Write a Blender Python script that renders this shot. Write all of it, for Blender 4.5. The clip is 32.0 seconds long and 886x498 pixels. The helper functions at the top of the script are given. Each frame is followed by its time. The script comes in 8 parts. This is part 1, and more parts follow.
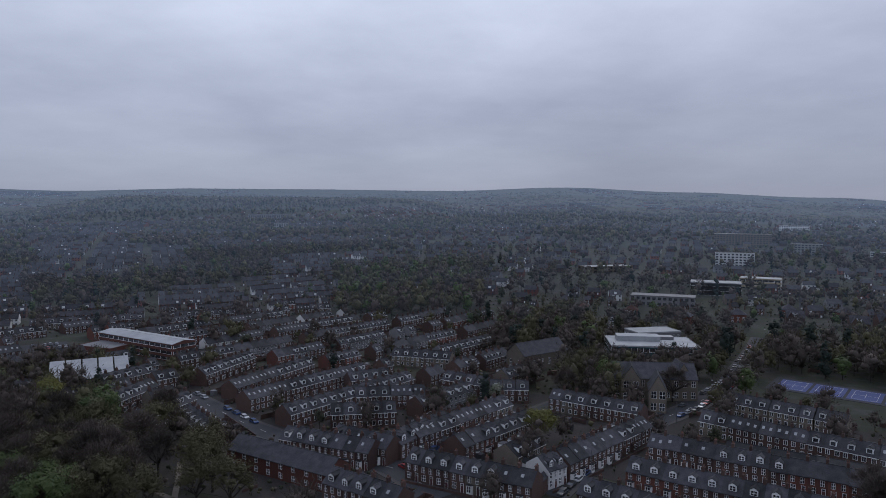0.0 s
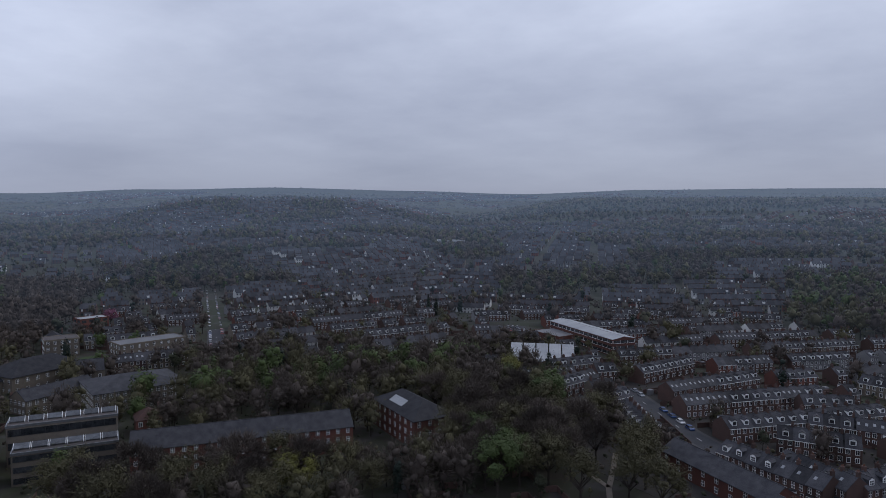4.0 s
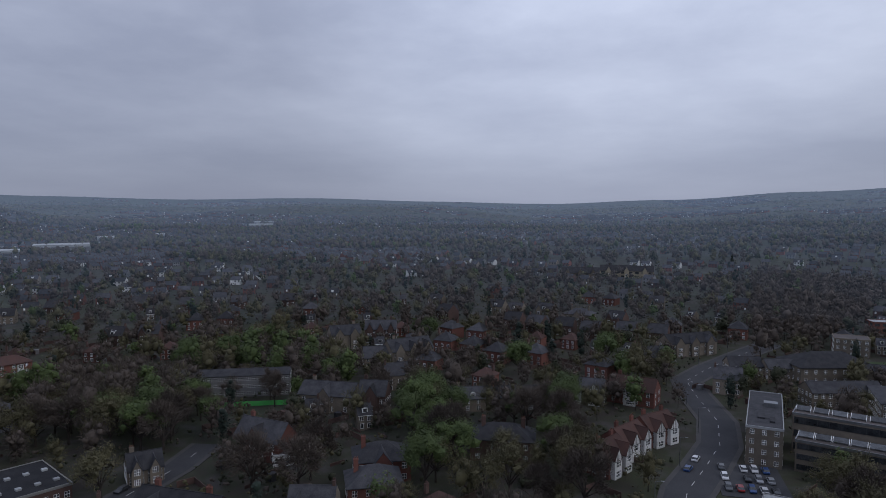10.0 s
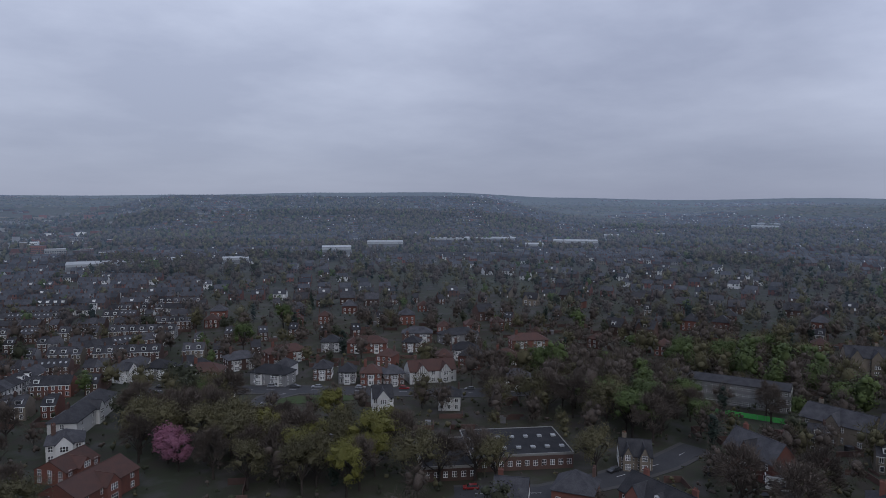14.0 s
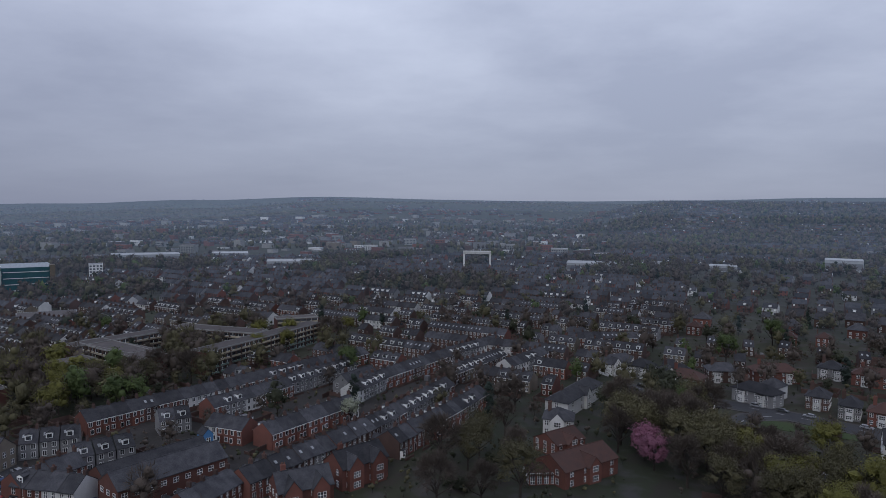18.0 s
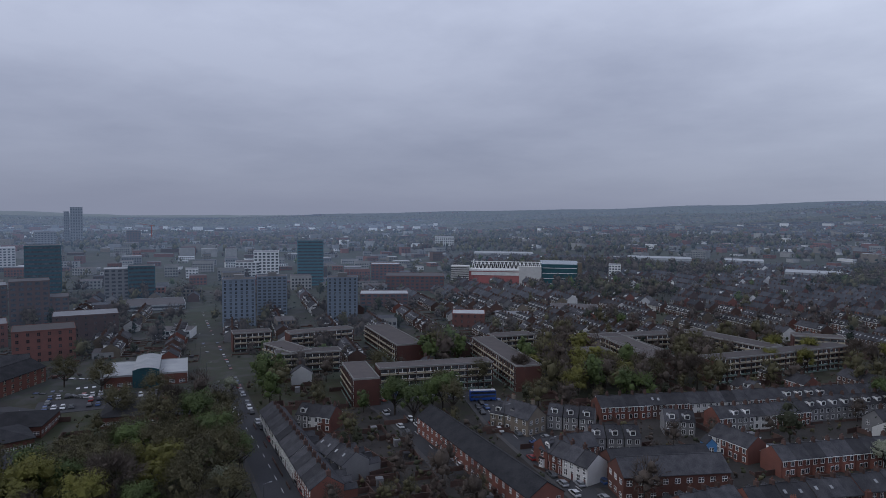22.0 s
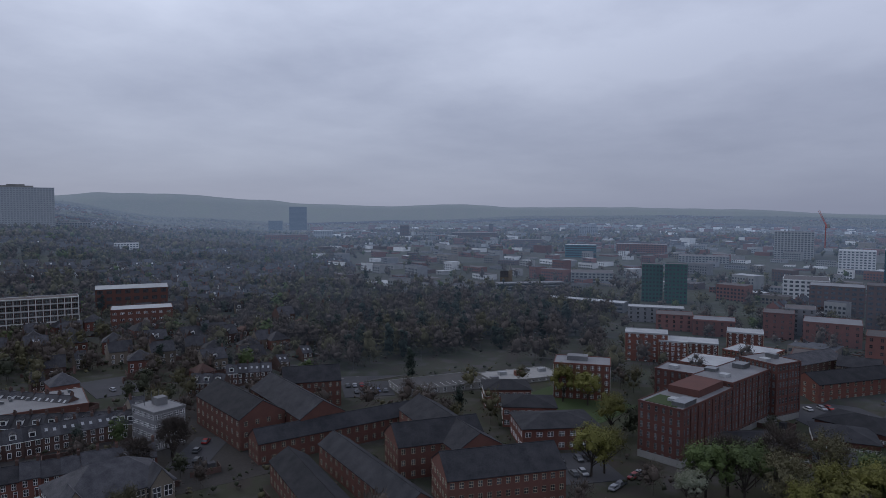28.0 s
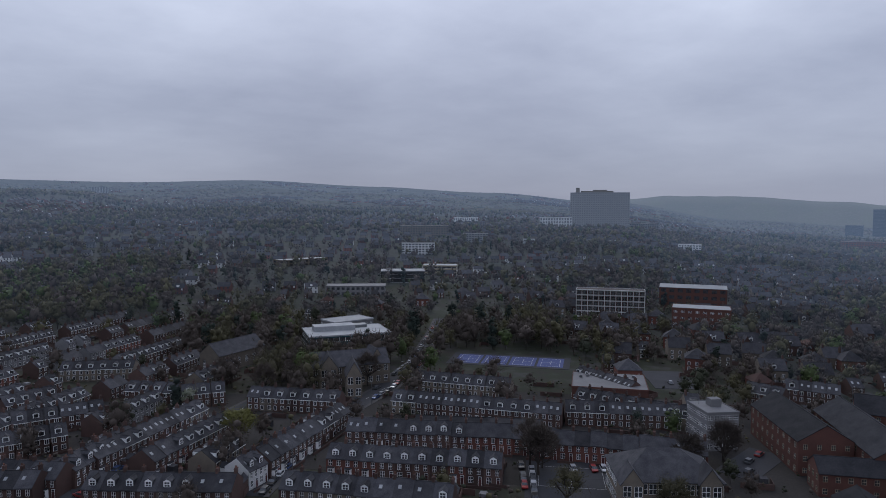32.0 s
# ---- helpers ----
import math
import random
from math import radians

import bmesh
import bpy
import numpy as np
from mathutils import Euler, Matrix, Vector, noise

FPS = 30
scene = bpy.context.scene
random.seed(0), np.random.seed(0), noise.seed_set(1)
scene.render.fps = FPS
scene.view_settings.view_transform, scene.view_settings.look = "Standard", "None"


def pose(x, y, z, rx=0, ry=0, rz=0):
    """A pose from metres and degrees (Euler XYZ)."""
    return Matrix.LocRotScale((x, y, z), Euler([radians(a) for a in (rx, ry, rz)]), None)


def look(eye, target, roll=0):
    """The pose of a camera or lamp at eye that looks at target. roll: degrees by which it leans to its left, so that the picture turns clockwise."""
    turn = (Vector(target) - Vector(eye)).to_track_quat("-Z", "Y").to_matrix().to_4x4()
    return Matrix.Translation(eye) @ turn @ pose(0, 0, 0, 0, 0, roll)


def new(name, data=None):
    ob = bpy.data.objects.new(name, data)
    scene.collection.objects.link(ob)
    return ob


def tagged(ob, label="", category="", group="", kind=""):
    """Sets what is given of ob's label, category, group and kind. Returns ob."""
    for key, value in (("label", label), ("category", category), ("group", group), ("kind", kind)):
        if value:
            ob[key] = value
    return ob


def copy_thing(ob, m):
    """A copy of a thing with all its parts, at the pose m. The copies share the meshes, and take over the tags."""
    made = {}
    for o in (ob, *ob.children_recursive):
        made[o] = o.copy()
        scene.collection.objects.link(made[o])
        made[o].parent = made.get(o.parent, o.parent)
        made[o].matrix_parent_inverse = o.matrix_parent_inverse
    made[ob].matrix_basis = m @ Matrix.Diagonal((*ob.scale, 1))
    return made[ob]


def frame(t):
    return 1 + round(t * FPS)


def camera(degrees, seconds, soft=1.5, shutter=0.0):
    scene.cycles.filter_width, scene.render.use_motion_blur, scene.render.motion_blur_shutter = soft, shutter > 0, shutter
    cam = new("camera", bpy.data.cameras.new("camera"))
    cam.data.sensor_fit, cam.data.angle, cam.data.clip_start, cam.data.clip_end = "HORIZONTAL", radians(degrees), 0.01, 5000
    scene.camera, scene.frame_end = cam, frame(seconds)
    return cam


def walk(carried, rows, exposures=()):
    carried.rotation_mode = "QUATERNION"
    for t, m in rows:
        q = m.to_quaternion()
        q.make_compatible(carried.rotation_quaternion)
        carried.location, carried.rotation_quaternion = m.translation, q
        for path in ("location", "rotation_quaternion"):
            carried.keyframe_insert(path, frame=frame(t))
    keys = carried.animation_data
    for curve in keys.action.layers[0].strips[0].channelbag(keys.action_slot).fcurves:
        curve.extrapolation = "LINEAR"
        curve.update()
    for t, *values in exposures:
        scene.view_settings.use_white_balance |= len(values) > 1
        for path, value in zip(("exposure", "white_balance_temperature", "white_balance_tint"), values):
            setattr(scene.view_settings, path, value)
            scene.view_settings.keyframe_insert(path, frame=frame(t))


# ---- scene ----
cam = camera(67.33, 32.0, soft=0.7)
EYE = 75.0
PATH = [
    (0.0, -0.00, -3.11, -0.25), (0.5, 4.90, -3.09, -0.28), (1.0, 9.44, -3.10, -0.31), (1.5, 13.62, -3.11, -0.33),
    (2.0, 17.84, -3.12, -0.34), (2.5, 22.11, -3.10, -0.38), (3.0, 26.68, -3.13, -0.37), (3.5, 31.73, -3.19, -0.41),
    (5.5, 52.07, -3.24, -0.28), (6.0, 57.24, -3.23, -0.30), (6.5, 62.41, -3.25, -0.33), (7.0, 67.60, -3.30, -0.35),
    (7.5, 72.78, -3.38, -0.32), (8.0, 77.98, -3.47, -0.28), (8.5, 83.20, -3.57, -0.26), (9.0, 88.41, -3.66, -0.23),
    (9.5, 93.59, -3.74, -0.17), (10.0, 98.72, -3.75, -0.11), (10.5, 103.86, -3.78, -0.04), (11.0, 109.04, -3.80, -0.04),
    (11.5, 114.22, -3.81, -0.01), (12.0, 119.38, -3.81, 0.01), (12.5, 124.52, -3.80, -0.02), (13.0, 129.68, -3.80, -0.05),
    (13.5, 134.84, -3.79, -0.09), (14.0, 139.86, -3.79, -0.13), (14.5, 144.87, -3.75, -0.15), (16.5, 164.80, -3.64, -0.38),
    (17.0, 169.88, -3.57, -0.54), (17.5, 175.02, -3.57, -0.58), (18.0, 180.15, -3.55, -0.58), (18.5, 185.28, -3.56, -0.55),
    (19.0, 190.46, -3.54, -0.53), (19.5, 195.68, -3.50, -0.51), (20.0, 200.90, -3.49, -0.50), (20.5, 206.12, -3.50, -0.55),
    (21.0, 211.44, -3.50, -0.56), (21.5, 216.85, -3.49, -0.51), (22.0, 222.32, -3.50, -0.51), (22.5, 227.77, -3.51, -0.51),
    (23.0, 233.20, -3.52, -0.50), (23.5, 238.26, -3.55, -0.48), (24.0, 243.71, -3.60, -0.51), (24.5, 249.15, -3.65, -0.54),
    (25.0, 254.62, -3.66, -0.55), (25.5, 260.08, -3.68, -0.48), (27.5, 282.59, -3.67, -0.28), (28.0, 288.26, -3.66, -0.23),
    (28.5, 293.90, -3.63, -0.19), (29.0, 299.58, -3.64, -0.19), (29.5, 305.27, -3.69, -0.16), (30.0, 310.97, -3.67, -0.21),
    (30.5, 316.68, -3.68, -0.23), (31.0, 322.38, -3.66, -0.23), (31.5, 328.18, -3.64, -0.22), (32.0, 334.13, -3.59, -0.15),
]
walk(cam, [(t, pose(0, 0, EYE, 90 + p, r, y)) for t, y, p, r in PATH],
     [(0, 0.0), (3, 0.0), (5, -0.03), (7, -0.1), (9, -0.12), (11, -0.02), (13, 0.1), (15, 0.06), (17, 0.02), (20, 0.0), (32, 0.0)])

# ---------------------------------------------------------------- sky and sun
SUN_AZ, SUN_EL = 20.0, 42.0
world = bpy.data.worlds.new("overcast")
scene.world = world
world.use_nodes = True
wn, wl = world.node_tree.nodes, world.node_tree.links
wn.clear()


def wnode(kind, **inputs):
    n = wn.new(kind)
    for k, v in inputs.items():
        n.inputs[int(k[1:])].default_value = v
    return n


tc = wnode("ShaderNodeTexCoord")
sep = wnode("ShaderNodeSeparateXYZ")
wl.new(tc.outputs["Generated"], sep.inputs[0])
up = wnode("ShaderNodeMath", i1=0.0)
up.operation = "MAXIMUM"
wl.new(sep.outputs[2], up.inputs[0])
low = wnode("ShaderNodeMath", i1=0.16)
low.operation = "ADD"
wl.new(up.outputs[0], low.inputs[0])
flat = wnode("ShaderNodeVectorMath")
flat.operation = "DIVIDE"
wl.new(tc.outputs["Generated"], flat.inputs[0])
wl.new(low.outputs[0], flat.inputs[1])
big = wnode("ShaderNodeTexNoise", i2=0.62, i3=7.0, i4=0.56)
wl.new(flat.outputs[0], big.inputs[0])
ramp = wnode("ShaderNodeValToRGB")
ramp.color_ramp.elements[0].position, ramp.color_ramp.elements[1].position = 0.36, 0.66
ramp.color_ramp.elements[0].color = (0.405, 0.455, 0.605, 1)
ramp.color_ramp.elements[1].color = (0.67, 0.735, 0.91, 1)
wl.new(big.outputs[0], ramp.inputs[0])
veil = wnode("ShaderNodeMapRange", i1=0.0, i2=0.31, i3=0.95, i4=0.0)
wl.new(up.outputs[0], veil.inputs[0])
haze = wnode("ShaderNodeMix")
haze.data_type = "RGBA"
haze.inputs[7].default_value = (0.272, 0.302, 0.405, 1)
wl.new(veil.outputs[0], haze.inputs[0])
wl.new(ramp.outputs[0], haze.inputs[6])
sky = wnode("ShaderNodeTexSky")
sky.sky_type, sky.sun_disc = "NISHITA", False
sky.sun_elevation, sky.sun_rotation = radians(SUN_EL), radians(SUN_AZ)
both = wnode("ShaderNodeMix")
both.data_type = "RGBA"
both.inputs[0].default_value = 0.004
wl.new(haze.outputs[2], both.inputs[6])
wl.new(sky.outputs[0], both.inputs[7])
# darker banks of cloud over the city and two hills, and a thin bright place in the cover
bank = both.outputs[2]
for az, el, edge, depth, tone in ((237, 10, 0.55, 0.20, 0.0), (337, 7, 0.93, 0.14, 0.0), (124, 9, 0.9, 0.13, 0.0), (86, 16, 0.88, 0.55, 1.38)):
    way = wnode("ShaderNodeVectorMath")
    way.operation = "DOT_PRODUCT"
    wl.new(tc.outputs["Generated"], way.inputs[0])
    way.inputs[1].default_value = (-math.sin(radians(az)) * math.cos(radians(el)), math.cos(radians(az)) * math.cos(radians(el)), math.sin(radians(el)))
    fall = wnode("ShaderNodeMapRange", i1=edge, i2=1.0, i3=0.0, i4=depth)
    fall.interpolation_type = "SMOOTHSTEP"
    wl.new(way.outputs["Value"], fall.inputs[0])
    dim = wnode("ShaderNodeMix")
    dim.data_type, dim.blend_type = "RGBA", "MULTIPLY"
    dim.inputs[7].default_value = (tone, max(tone, 0.02), max(tone, 0.16), 1)
    wl.new(fall.outputs[0], dim.inputs[0])
    wl.new(bank, dim.inputs[6])
    bank = dim.outputs[2]
over = wnode("ShaderNodeMapRange", i1=0.31, i2=0.65, i3=0.0, i4=1.0)
wl.new(up.outputs[0], over.inputs[0])
zenith = wnode("ShaderNodeMix")
zenith.data_type, zenith.blend_type = "RGBA", "MULTIPLY"
zenith.inputs[7].default_value = (1.0, 1.0, 1.04, 1)
wl.new(over.outputs[0], zenith.inputs[0])
wl.new(bank, zenith.inputs[6])
back = wnode("ShaderNodeBackground", i1=1.0)
wl.new(zenith.outputs[2], back.inputs[0])
out = wnode("ShaderNodeOutputWorld")
wl.new(back.outputs[0], out.inputs[0])

sun = new("sun", bpy.data.lights.new("sun", "SUN"))
sun.data.energy, sun.data.angle, sun.data.color = 0.5, radians(25), (1.0, 0.97, 0.93)
sun.matrix_world = look((0, 0, 0), (-math.sin(radians(SUN_AZ)) * math.cos(radians(SUN_EL)), -math.cos(radians(SUN_AZ)) * math.cos(radians(SUN_EL)), -math.sin(radians(SUN_EL))))

# ---------------------------------------------------------------- materials


def mat(name, a, b=None, rough=0.85, scale=0.6, fine=6.0, vary=0.25, bump=0.0, metal=0.0, island=False, spec=0.3, glow=0.0):
    """A surface in two tones: a coarse and a fine noise mix a to b, each thing a little lighter or darker than the next."""
    m = bpy.data.materials.new(name)
    m.use_nodes = True
    n, l = m.node_tree.nodes, m.node_tree.links
    bs = n["Principled BSDF"]
    bs.inputs["Roughness"].default_value, bs.inputs["Metallic"].default_value = rough, metal
    bs.inputs["Specular IOR Level"].default_value = spec
    b = b or tuple(c * 0.7 for c in a)
    geo = n.new("ShaderNodeNewGeometry")
    n1, n2 = n.new("ShaderNodeTexNoise"), n.new("ShaderNodeTexNoise")
    n1.inputs["Scale"].default_value, n2.inputs["Scale"].default_value = scale, fine
    n1.inputs["Detail"].default_value = 4
    l.new(geo.outputs["Position"], n1.inputs[0])
    l.new(geo.outputs["Position"], n2.inputs[0])
    avg = n.new("ShaderNodeMath")
    avg.operation = "MULTIPLY_ADD"
    l.new(n1.outputs[0], avg.inputs[0])
    avg.inputs[1].default_value = 0.6
    half = n.new("ShaderNodeMath")
    half.operation = "MULTIPLY"
    half.inputs[1].default_value = 0.4
    l.new(n2.outputs[0], half.inputs[0])
    l.new(half.outputs[0], avg.inputs[2])
    rng = n.new("ShaderNodeMapRange")
    rng.inputs[1].default_value, rng.inputs[2].default_value = 0.33, 0.67
    l.new(avg.outputs[0], rng.inputs[0])
    mix = n.new("ShaderNodeMix")
    mix.data_type = "RGBA"
    mix.inputs[6].default_value, mix.inputs[7].default_value = (*a, 1), (*b, 1)
    l.new(rng.outputs[0], mix.inputs[0])
    hsv = n.new("ShaderNodeHueSaturation")
    l.new(mix.outputs[2], hsv.inputs["Color"])
    val = n.new("ShaderNodeMapRange")
    val.inputs[3].default_value, val.inputs[4].default_value = 1 - vary, 1 + vary
    if island:
        l.new(geo.outputs["Random Per Island"], val.inputs[0])
    else:
        l.new(n.new("ShaderNodeObjectInfo").outputs["Random"], val.inputs[0])
    l.new(val.outputs[0], hsv.inputs["Value"])
    l.new(hsv.outputs[0], bs.inputs["Base Color"])
    if bump:
        bp = n.new("ShaderNodeBump")
        bp.inputs["Strength"].default_value, bp.inputs["Distance"].default_value = bump, 0.05
        l.new(n2.outputs[0], bp.inputs["Height"])
        l.new(bp.outputs[0], bs.inputs["Normal"])
    if glow:
        l.new(hsv.outputs[0], bs.inputs["Emission Color"])
        bs.inputs["Emission Strength"].default_value = glow
    return m


SLATE = mat("slate", (0.028, 0.029, 0.034), (0.068, 0.067, 0.072), 0.75, 0.45, 4, 0.38, 0.3, spec=0.15)
DSLATE = mat("dark_slate", (0.019, 0.020, 0.023), (0.042, 0.042, 0.046), 0.8, 0.3, 3, 0.3, 0.3, spec=0.12)
TILE = mat("clay_tile", (0.075, 0.036, 0.028), (0.05, 0.03, 0.026), 0.8, 0.5, 6, 0.3, 0.3)
BRICK = mat("red_brick", (0.165, 0.066, 0.050), (0.118, 0.054, 0.044), 0.9, 0.4, 8, 0.3, 0.2)
RBRICK = mat("brown_red_brick", (0.105, 0.045, 0.036), (0.078, 0.037, 0.032), 0.9, 0.3, 6, 0.12, 0.2)
DBRICK = mat("dark_brick", (0.100, 0.060, 0.050), (0.072, 0.047, 0.041), 0.9, 0.4, 8, 0.3, 0.2)
OBRICK = mat("orange_brick", (0.130, 0.058, 0.045), (0.095, 0.047, 0.038), 0.9, 0.4, 8, 0.15, 0.2)
STONE = mat("buff_stone", (0.19, 0.16, 0.125), (0.125, 0.108, 0.09), 0.9, 0.4, 5, 0.25, 0.3)
WHITE = mat("white_render", (0.60, 0.60, 0.58), (0.47, 0.47, 0.46), 0.8, 0.3, 4, 0.2)
CREAM = mat("cream_render", (0.40, 0.35, 0.25), (0.32, 0.28, 0.21), 0.8, 0.3, 4, 0.15)
BLUEGR = mat("blue_grey_cladding", (0.15, 0.185, 0.225), (0.12, 0.15, 0.19), 0.7, 0.2, 3, 0.1)
GREYR = mat("grey_render", (0.20, 0.20, 0.20), (0.15, 0.15, 0.155), 0.85, 0.3, 4, 0.2)
BLUEP = mat("blue_paint", (0.08, 0.22, 0.42), (0.06, 0.17, 0.34), 0.6, 0.4, 4, 0.05)
CONC = mat("concrete", (0.27, 0.265, 0.25), (0.19, 0.19, 0.185), 0.9, 0.2, 4, 0.15, 0.2)
FRAME = mat("white_frame", (0.85, 0.85, 0.83), (0.74, 0.74, 0.73), 0.5, 0.5, 5, 0.15)
GLASS = mat("window_glass", (0.085, 0.092, 0.10), (0.013, 0.015, 0.018), 0.12, 0.5, 3, 0.5, 0, 0, False, 0.6)
GLASSB = mat("blue_glass", (0.035, 0.10, 0.115), (0.02, 0.06, 0.075), 0.12, 0.15, 3, 0.2, 0, 0, False, 0.7)
DGREEN = mat("green_cladding", (0.018, 0.085, 0.062), (0.012, 0.06, 0.046), 0.6, 0.2, 3, 0.1)
TEAL = mat("teal_cladding", (0.018, 0.11, 0.13), (0.014, 0.08, 0.10), 0.5, 0.2, 3, 0.1)
MINT = mat("pale_green_panel", (0.16, 0.23, 0.20), (0.12, 0.17, 0.15), 0.7, 0.2, 3, 0.1)
FELT = mat("roof_felt", (0.085, 0.071, 0.067), (0.058, 0.051, 0.050), 0.8, 0.25, 3, 0.2, 0.1)
PALE = mat("pale_roof", (0.36, 0.37, 0.37), (0.23, 0.24, 0.25), 0.6, 0.15, 2, 0.12)
MEMB = mat("grey_membrane", (0.18, 0.18, 0.185), (0.11, 0.11, 0.115), 0.6, 0.15, 2, 0.12)
METAL = mat("grey_metal", (0.20, 0.21, 0.22), (0.15, 0.155, 0.16), 0.4, 0.5, 4, 0.15, 0, 0.7)
DARKM = mat("dark_metal", (0.035, 0.037, 0.04), (0.025, 0.026, 0.03), 0.5, 0.5, 4, 0.2)
REDP = mat("red_paint", (0.34, 0.12, 0.12), (0.28, 0.10, 0.10), 0.6, 0.3, 3, 0.1)
DOORM = mat("door_paint", (0.05, 0.035, 0.035), (0.12, 0.03, 0.028), 0.6, 0.03, 3, 0.6)
POT = mat("chimney_pot", (0.16, 0.075, 0.05), (0.10, 0.05, 0.04), 0.9, 0.6, 5, 0.3)
ASPH = mat("asphalt", (0.062, 0.062, 0.066), (0.045, 0.046, 0.050), 0.9, 0.12, 2.5, 0.08, 0.2, spec=0.15)
PAVE = mat("paving", (0.070, 0.067, 0.066), (0.050, 0.049, 0.048), 0.9, 0.2, 3, 0.1, 0.2)
LINE = mat("white_line", (0.5, 0.5, 0.48), (0.38, 0.38, 0.37), 0.8, 0.4, 4, 0.05)
COURT = mat("blue_court", (0.060, 0.080, 0.20), (0.05, 0.065, 0.16), 0.8, 0.1, 2, 0.05)
FENCE = mat("green_fence", (0.08, 0.42, 0.10), (0.06, 0.33, 0.08), 0.6, 0.4, 3, 0.1)
TYRE = mat("tyre", (0.015, 0.015, 0.016), (0.02, 0.02, 0.02), 0.9)
BARK = mat("bark", (0.045, 0.036, 0.030), (0.03, 0.025, 0.022), 0.95, 1.0, 8, 0.3)
LEAF = {
    "bare": mat("buds", (0.088, 0.070, 0.057), (0.060, 0.049, 0.042), 0.9, 0.3, 3, 0.3),
    "olive": mat("olive_leaves", (0.094, 0.086, 0.042), (0.064, 0.058, 0.034), 0.85, 0.3, 3, 0.3),
    "green": mat("spring_leaves", (0.070, 0.096, 0.028), (0.044, 0.064, 0.022), 0.8, 0.3, 3, 0.25),
    "lime": mat("lime_leaves", (0.128, 0.122, 0.026), (0.084, 0.082, 0.022), 0.8, 0.3, 3, 0.2),
    "pink": mat("pink_blossom", (0.26, 0.11, 0.16), (0.17, 0.07, 0.11), 0.85, 0.3, 3, 0.15),
    "white": mat("white_blossom", (0.30, 0.31, 0.24), (0.12, 0.14, 0.085), 0.85, 0.4, 3, 0.15),
    "conifer": mat("needles", (0.024, 0.036, 0.027), (0.017, 0.025, 0.020), 0.9, 0.4, 3, 0.25),
    "shrub": mat("shrub_leaves", (0.044, 0.048, 0.026), (0.030, 0.034, 0.021), 0.85, 0.3, 3, 0.35),
}
PAINT = [mat("car_paint_" + k, c, tuple(v * 0.85 for v in c), 0.3, 0.5, 3, 0.1, 0, 0.2, False, 0.5) for k, c in
         (("white", (0.62, 0.62, 0.63)), ("black", (0.02, 0.02, 0.023)), ("silver", (0.30, 0.31, 0.33)), ("blue", (0.03, 0.07, 0.19)),
          ("red", (0.26, 0.025, 0.025)), ("grey", (0.09, 0.095, 0.10)))]
BUSB = mat("bus_blue", (0.02, 0.075, 0.30), (0.018, 0.06, 0.24), 0.35, 0.4, 3, 0.05)

# ---------------------------------------------------------------- small mesh kit


def box(bm, x0, x1, y0, y1, z0, z1, mi=0, bev=0.0):
    v = [bm.verts.new(c) for c in ((x0, y0, z0), (x1, y0, z0), (x1, y1, z0), (x0, y1, z0), (x0, y0, z1), (x1, y0, z1), (x1, y1, z1), (x0, y1, z1))]
    fs = [bm.faces.new([v[i] for i in q]) for q in ((0, 3, 2, 1), (4, 5, 6, 7), (0, 1, 5, 4), (1, 2, 6, 5), (2, 3, 7, 6), (3, 0, 4, 7))]
    for f in fs:
        f.material_index = mi
    return v


def poly(bm, pts, mi=0):
    f = bm.faces.new([bm.verts.new(p) for p in pts])
    f.material_index = mi
    return f


def prism(bm, ring, z0, z1, mi=0, top=None):
    """An upright prism over a ring of (x, y), counter-clockwise."""
    lo, hi = [bm.verts.new((x, y, z0)) for x, y in ring], [bm.verts.new((x, y, z1)) for x, y in ring]
    n = len(ring)
    for i in range(n):
        bm.faces.new((lo[i], lo[(i + 1) % n], hi[(i + 1) % n], hi[i])).material_index = mi
    bm.faces.new(hi).material_index = mi if top is None else top
    bm.faces.new(lo[::-1]).material_index = mi


def tube(bm, p, q, r0, r1, n=6, mi=0):
    p, q = Vector(p), Vector(q)
    d = (q - p).normalized()
    a = d.orthogonal().normalized()
    b = d.cross(a)
    r = [[bm.verts.new(c + (a * math.cos(k * 2 * math.pi / n) + b * math.sin(k * 2 * math.pi / n)) * s) for k in range(n)] for c, s in ((p, r0), (q, r1))]
    for k in range(n):
        bm.faces.new((r[0][k], r[0][(k + 1) % n], r[1][(k + 1) % n], r[1][k])).material_index = mi
    bm.faces.new(r[1]).material_index = mi
    bm.faces.new(r[0][::-1]).material_index = mi


def mesh(name, bm, *mats):
    me = bpy.data.meshes.new(name)
    bm.to_mesh(me)
    bm.free()
    for m in mats:
        me.materials.append(m)
    return me


def part(name, data, material, parent, label="", at=None):
    """Links a bmesh or a mesh as one part under a thing or a part."""
    if isinstance(data, bmesh.types.BMesh):
        data = mesh(name, data, *(material if isinstance(material, (tuple, list)) else (material,)))
    ob = new(name, data)
    ob.parent = parent
    if at is not None:
        ob.matrix_local = at
    if label:
        ob["label"] = label
    return ob


def thing(name, label, category, group="", m=None, data=None):
    ob = tagged(new(name, data), label, category, group)
    if m is not None:
        ob.matrix_world = m
    return ob


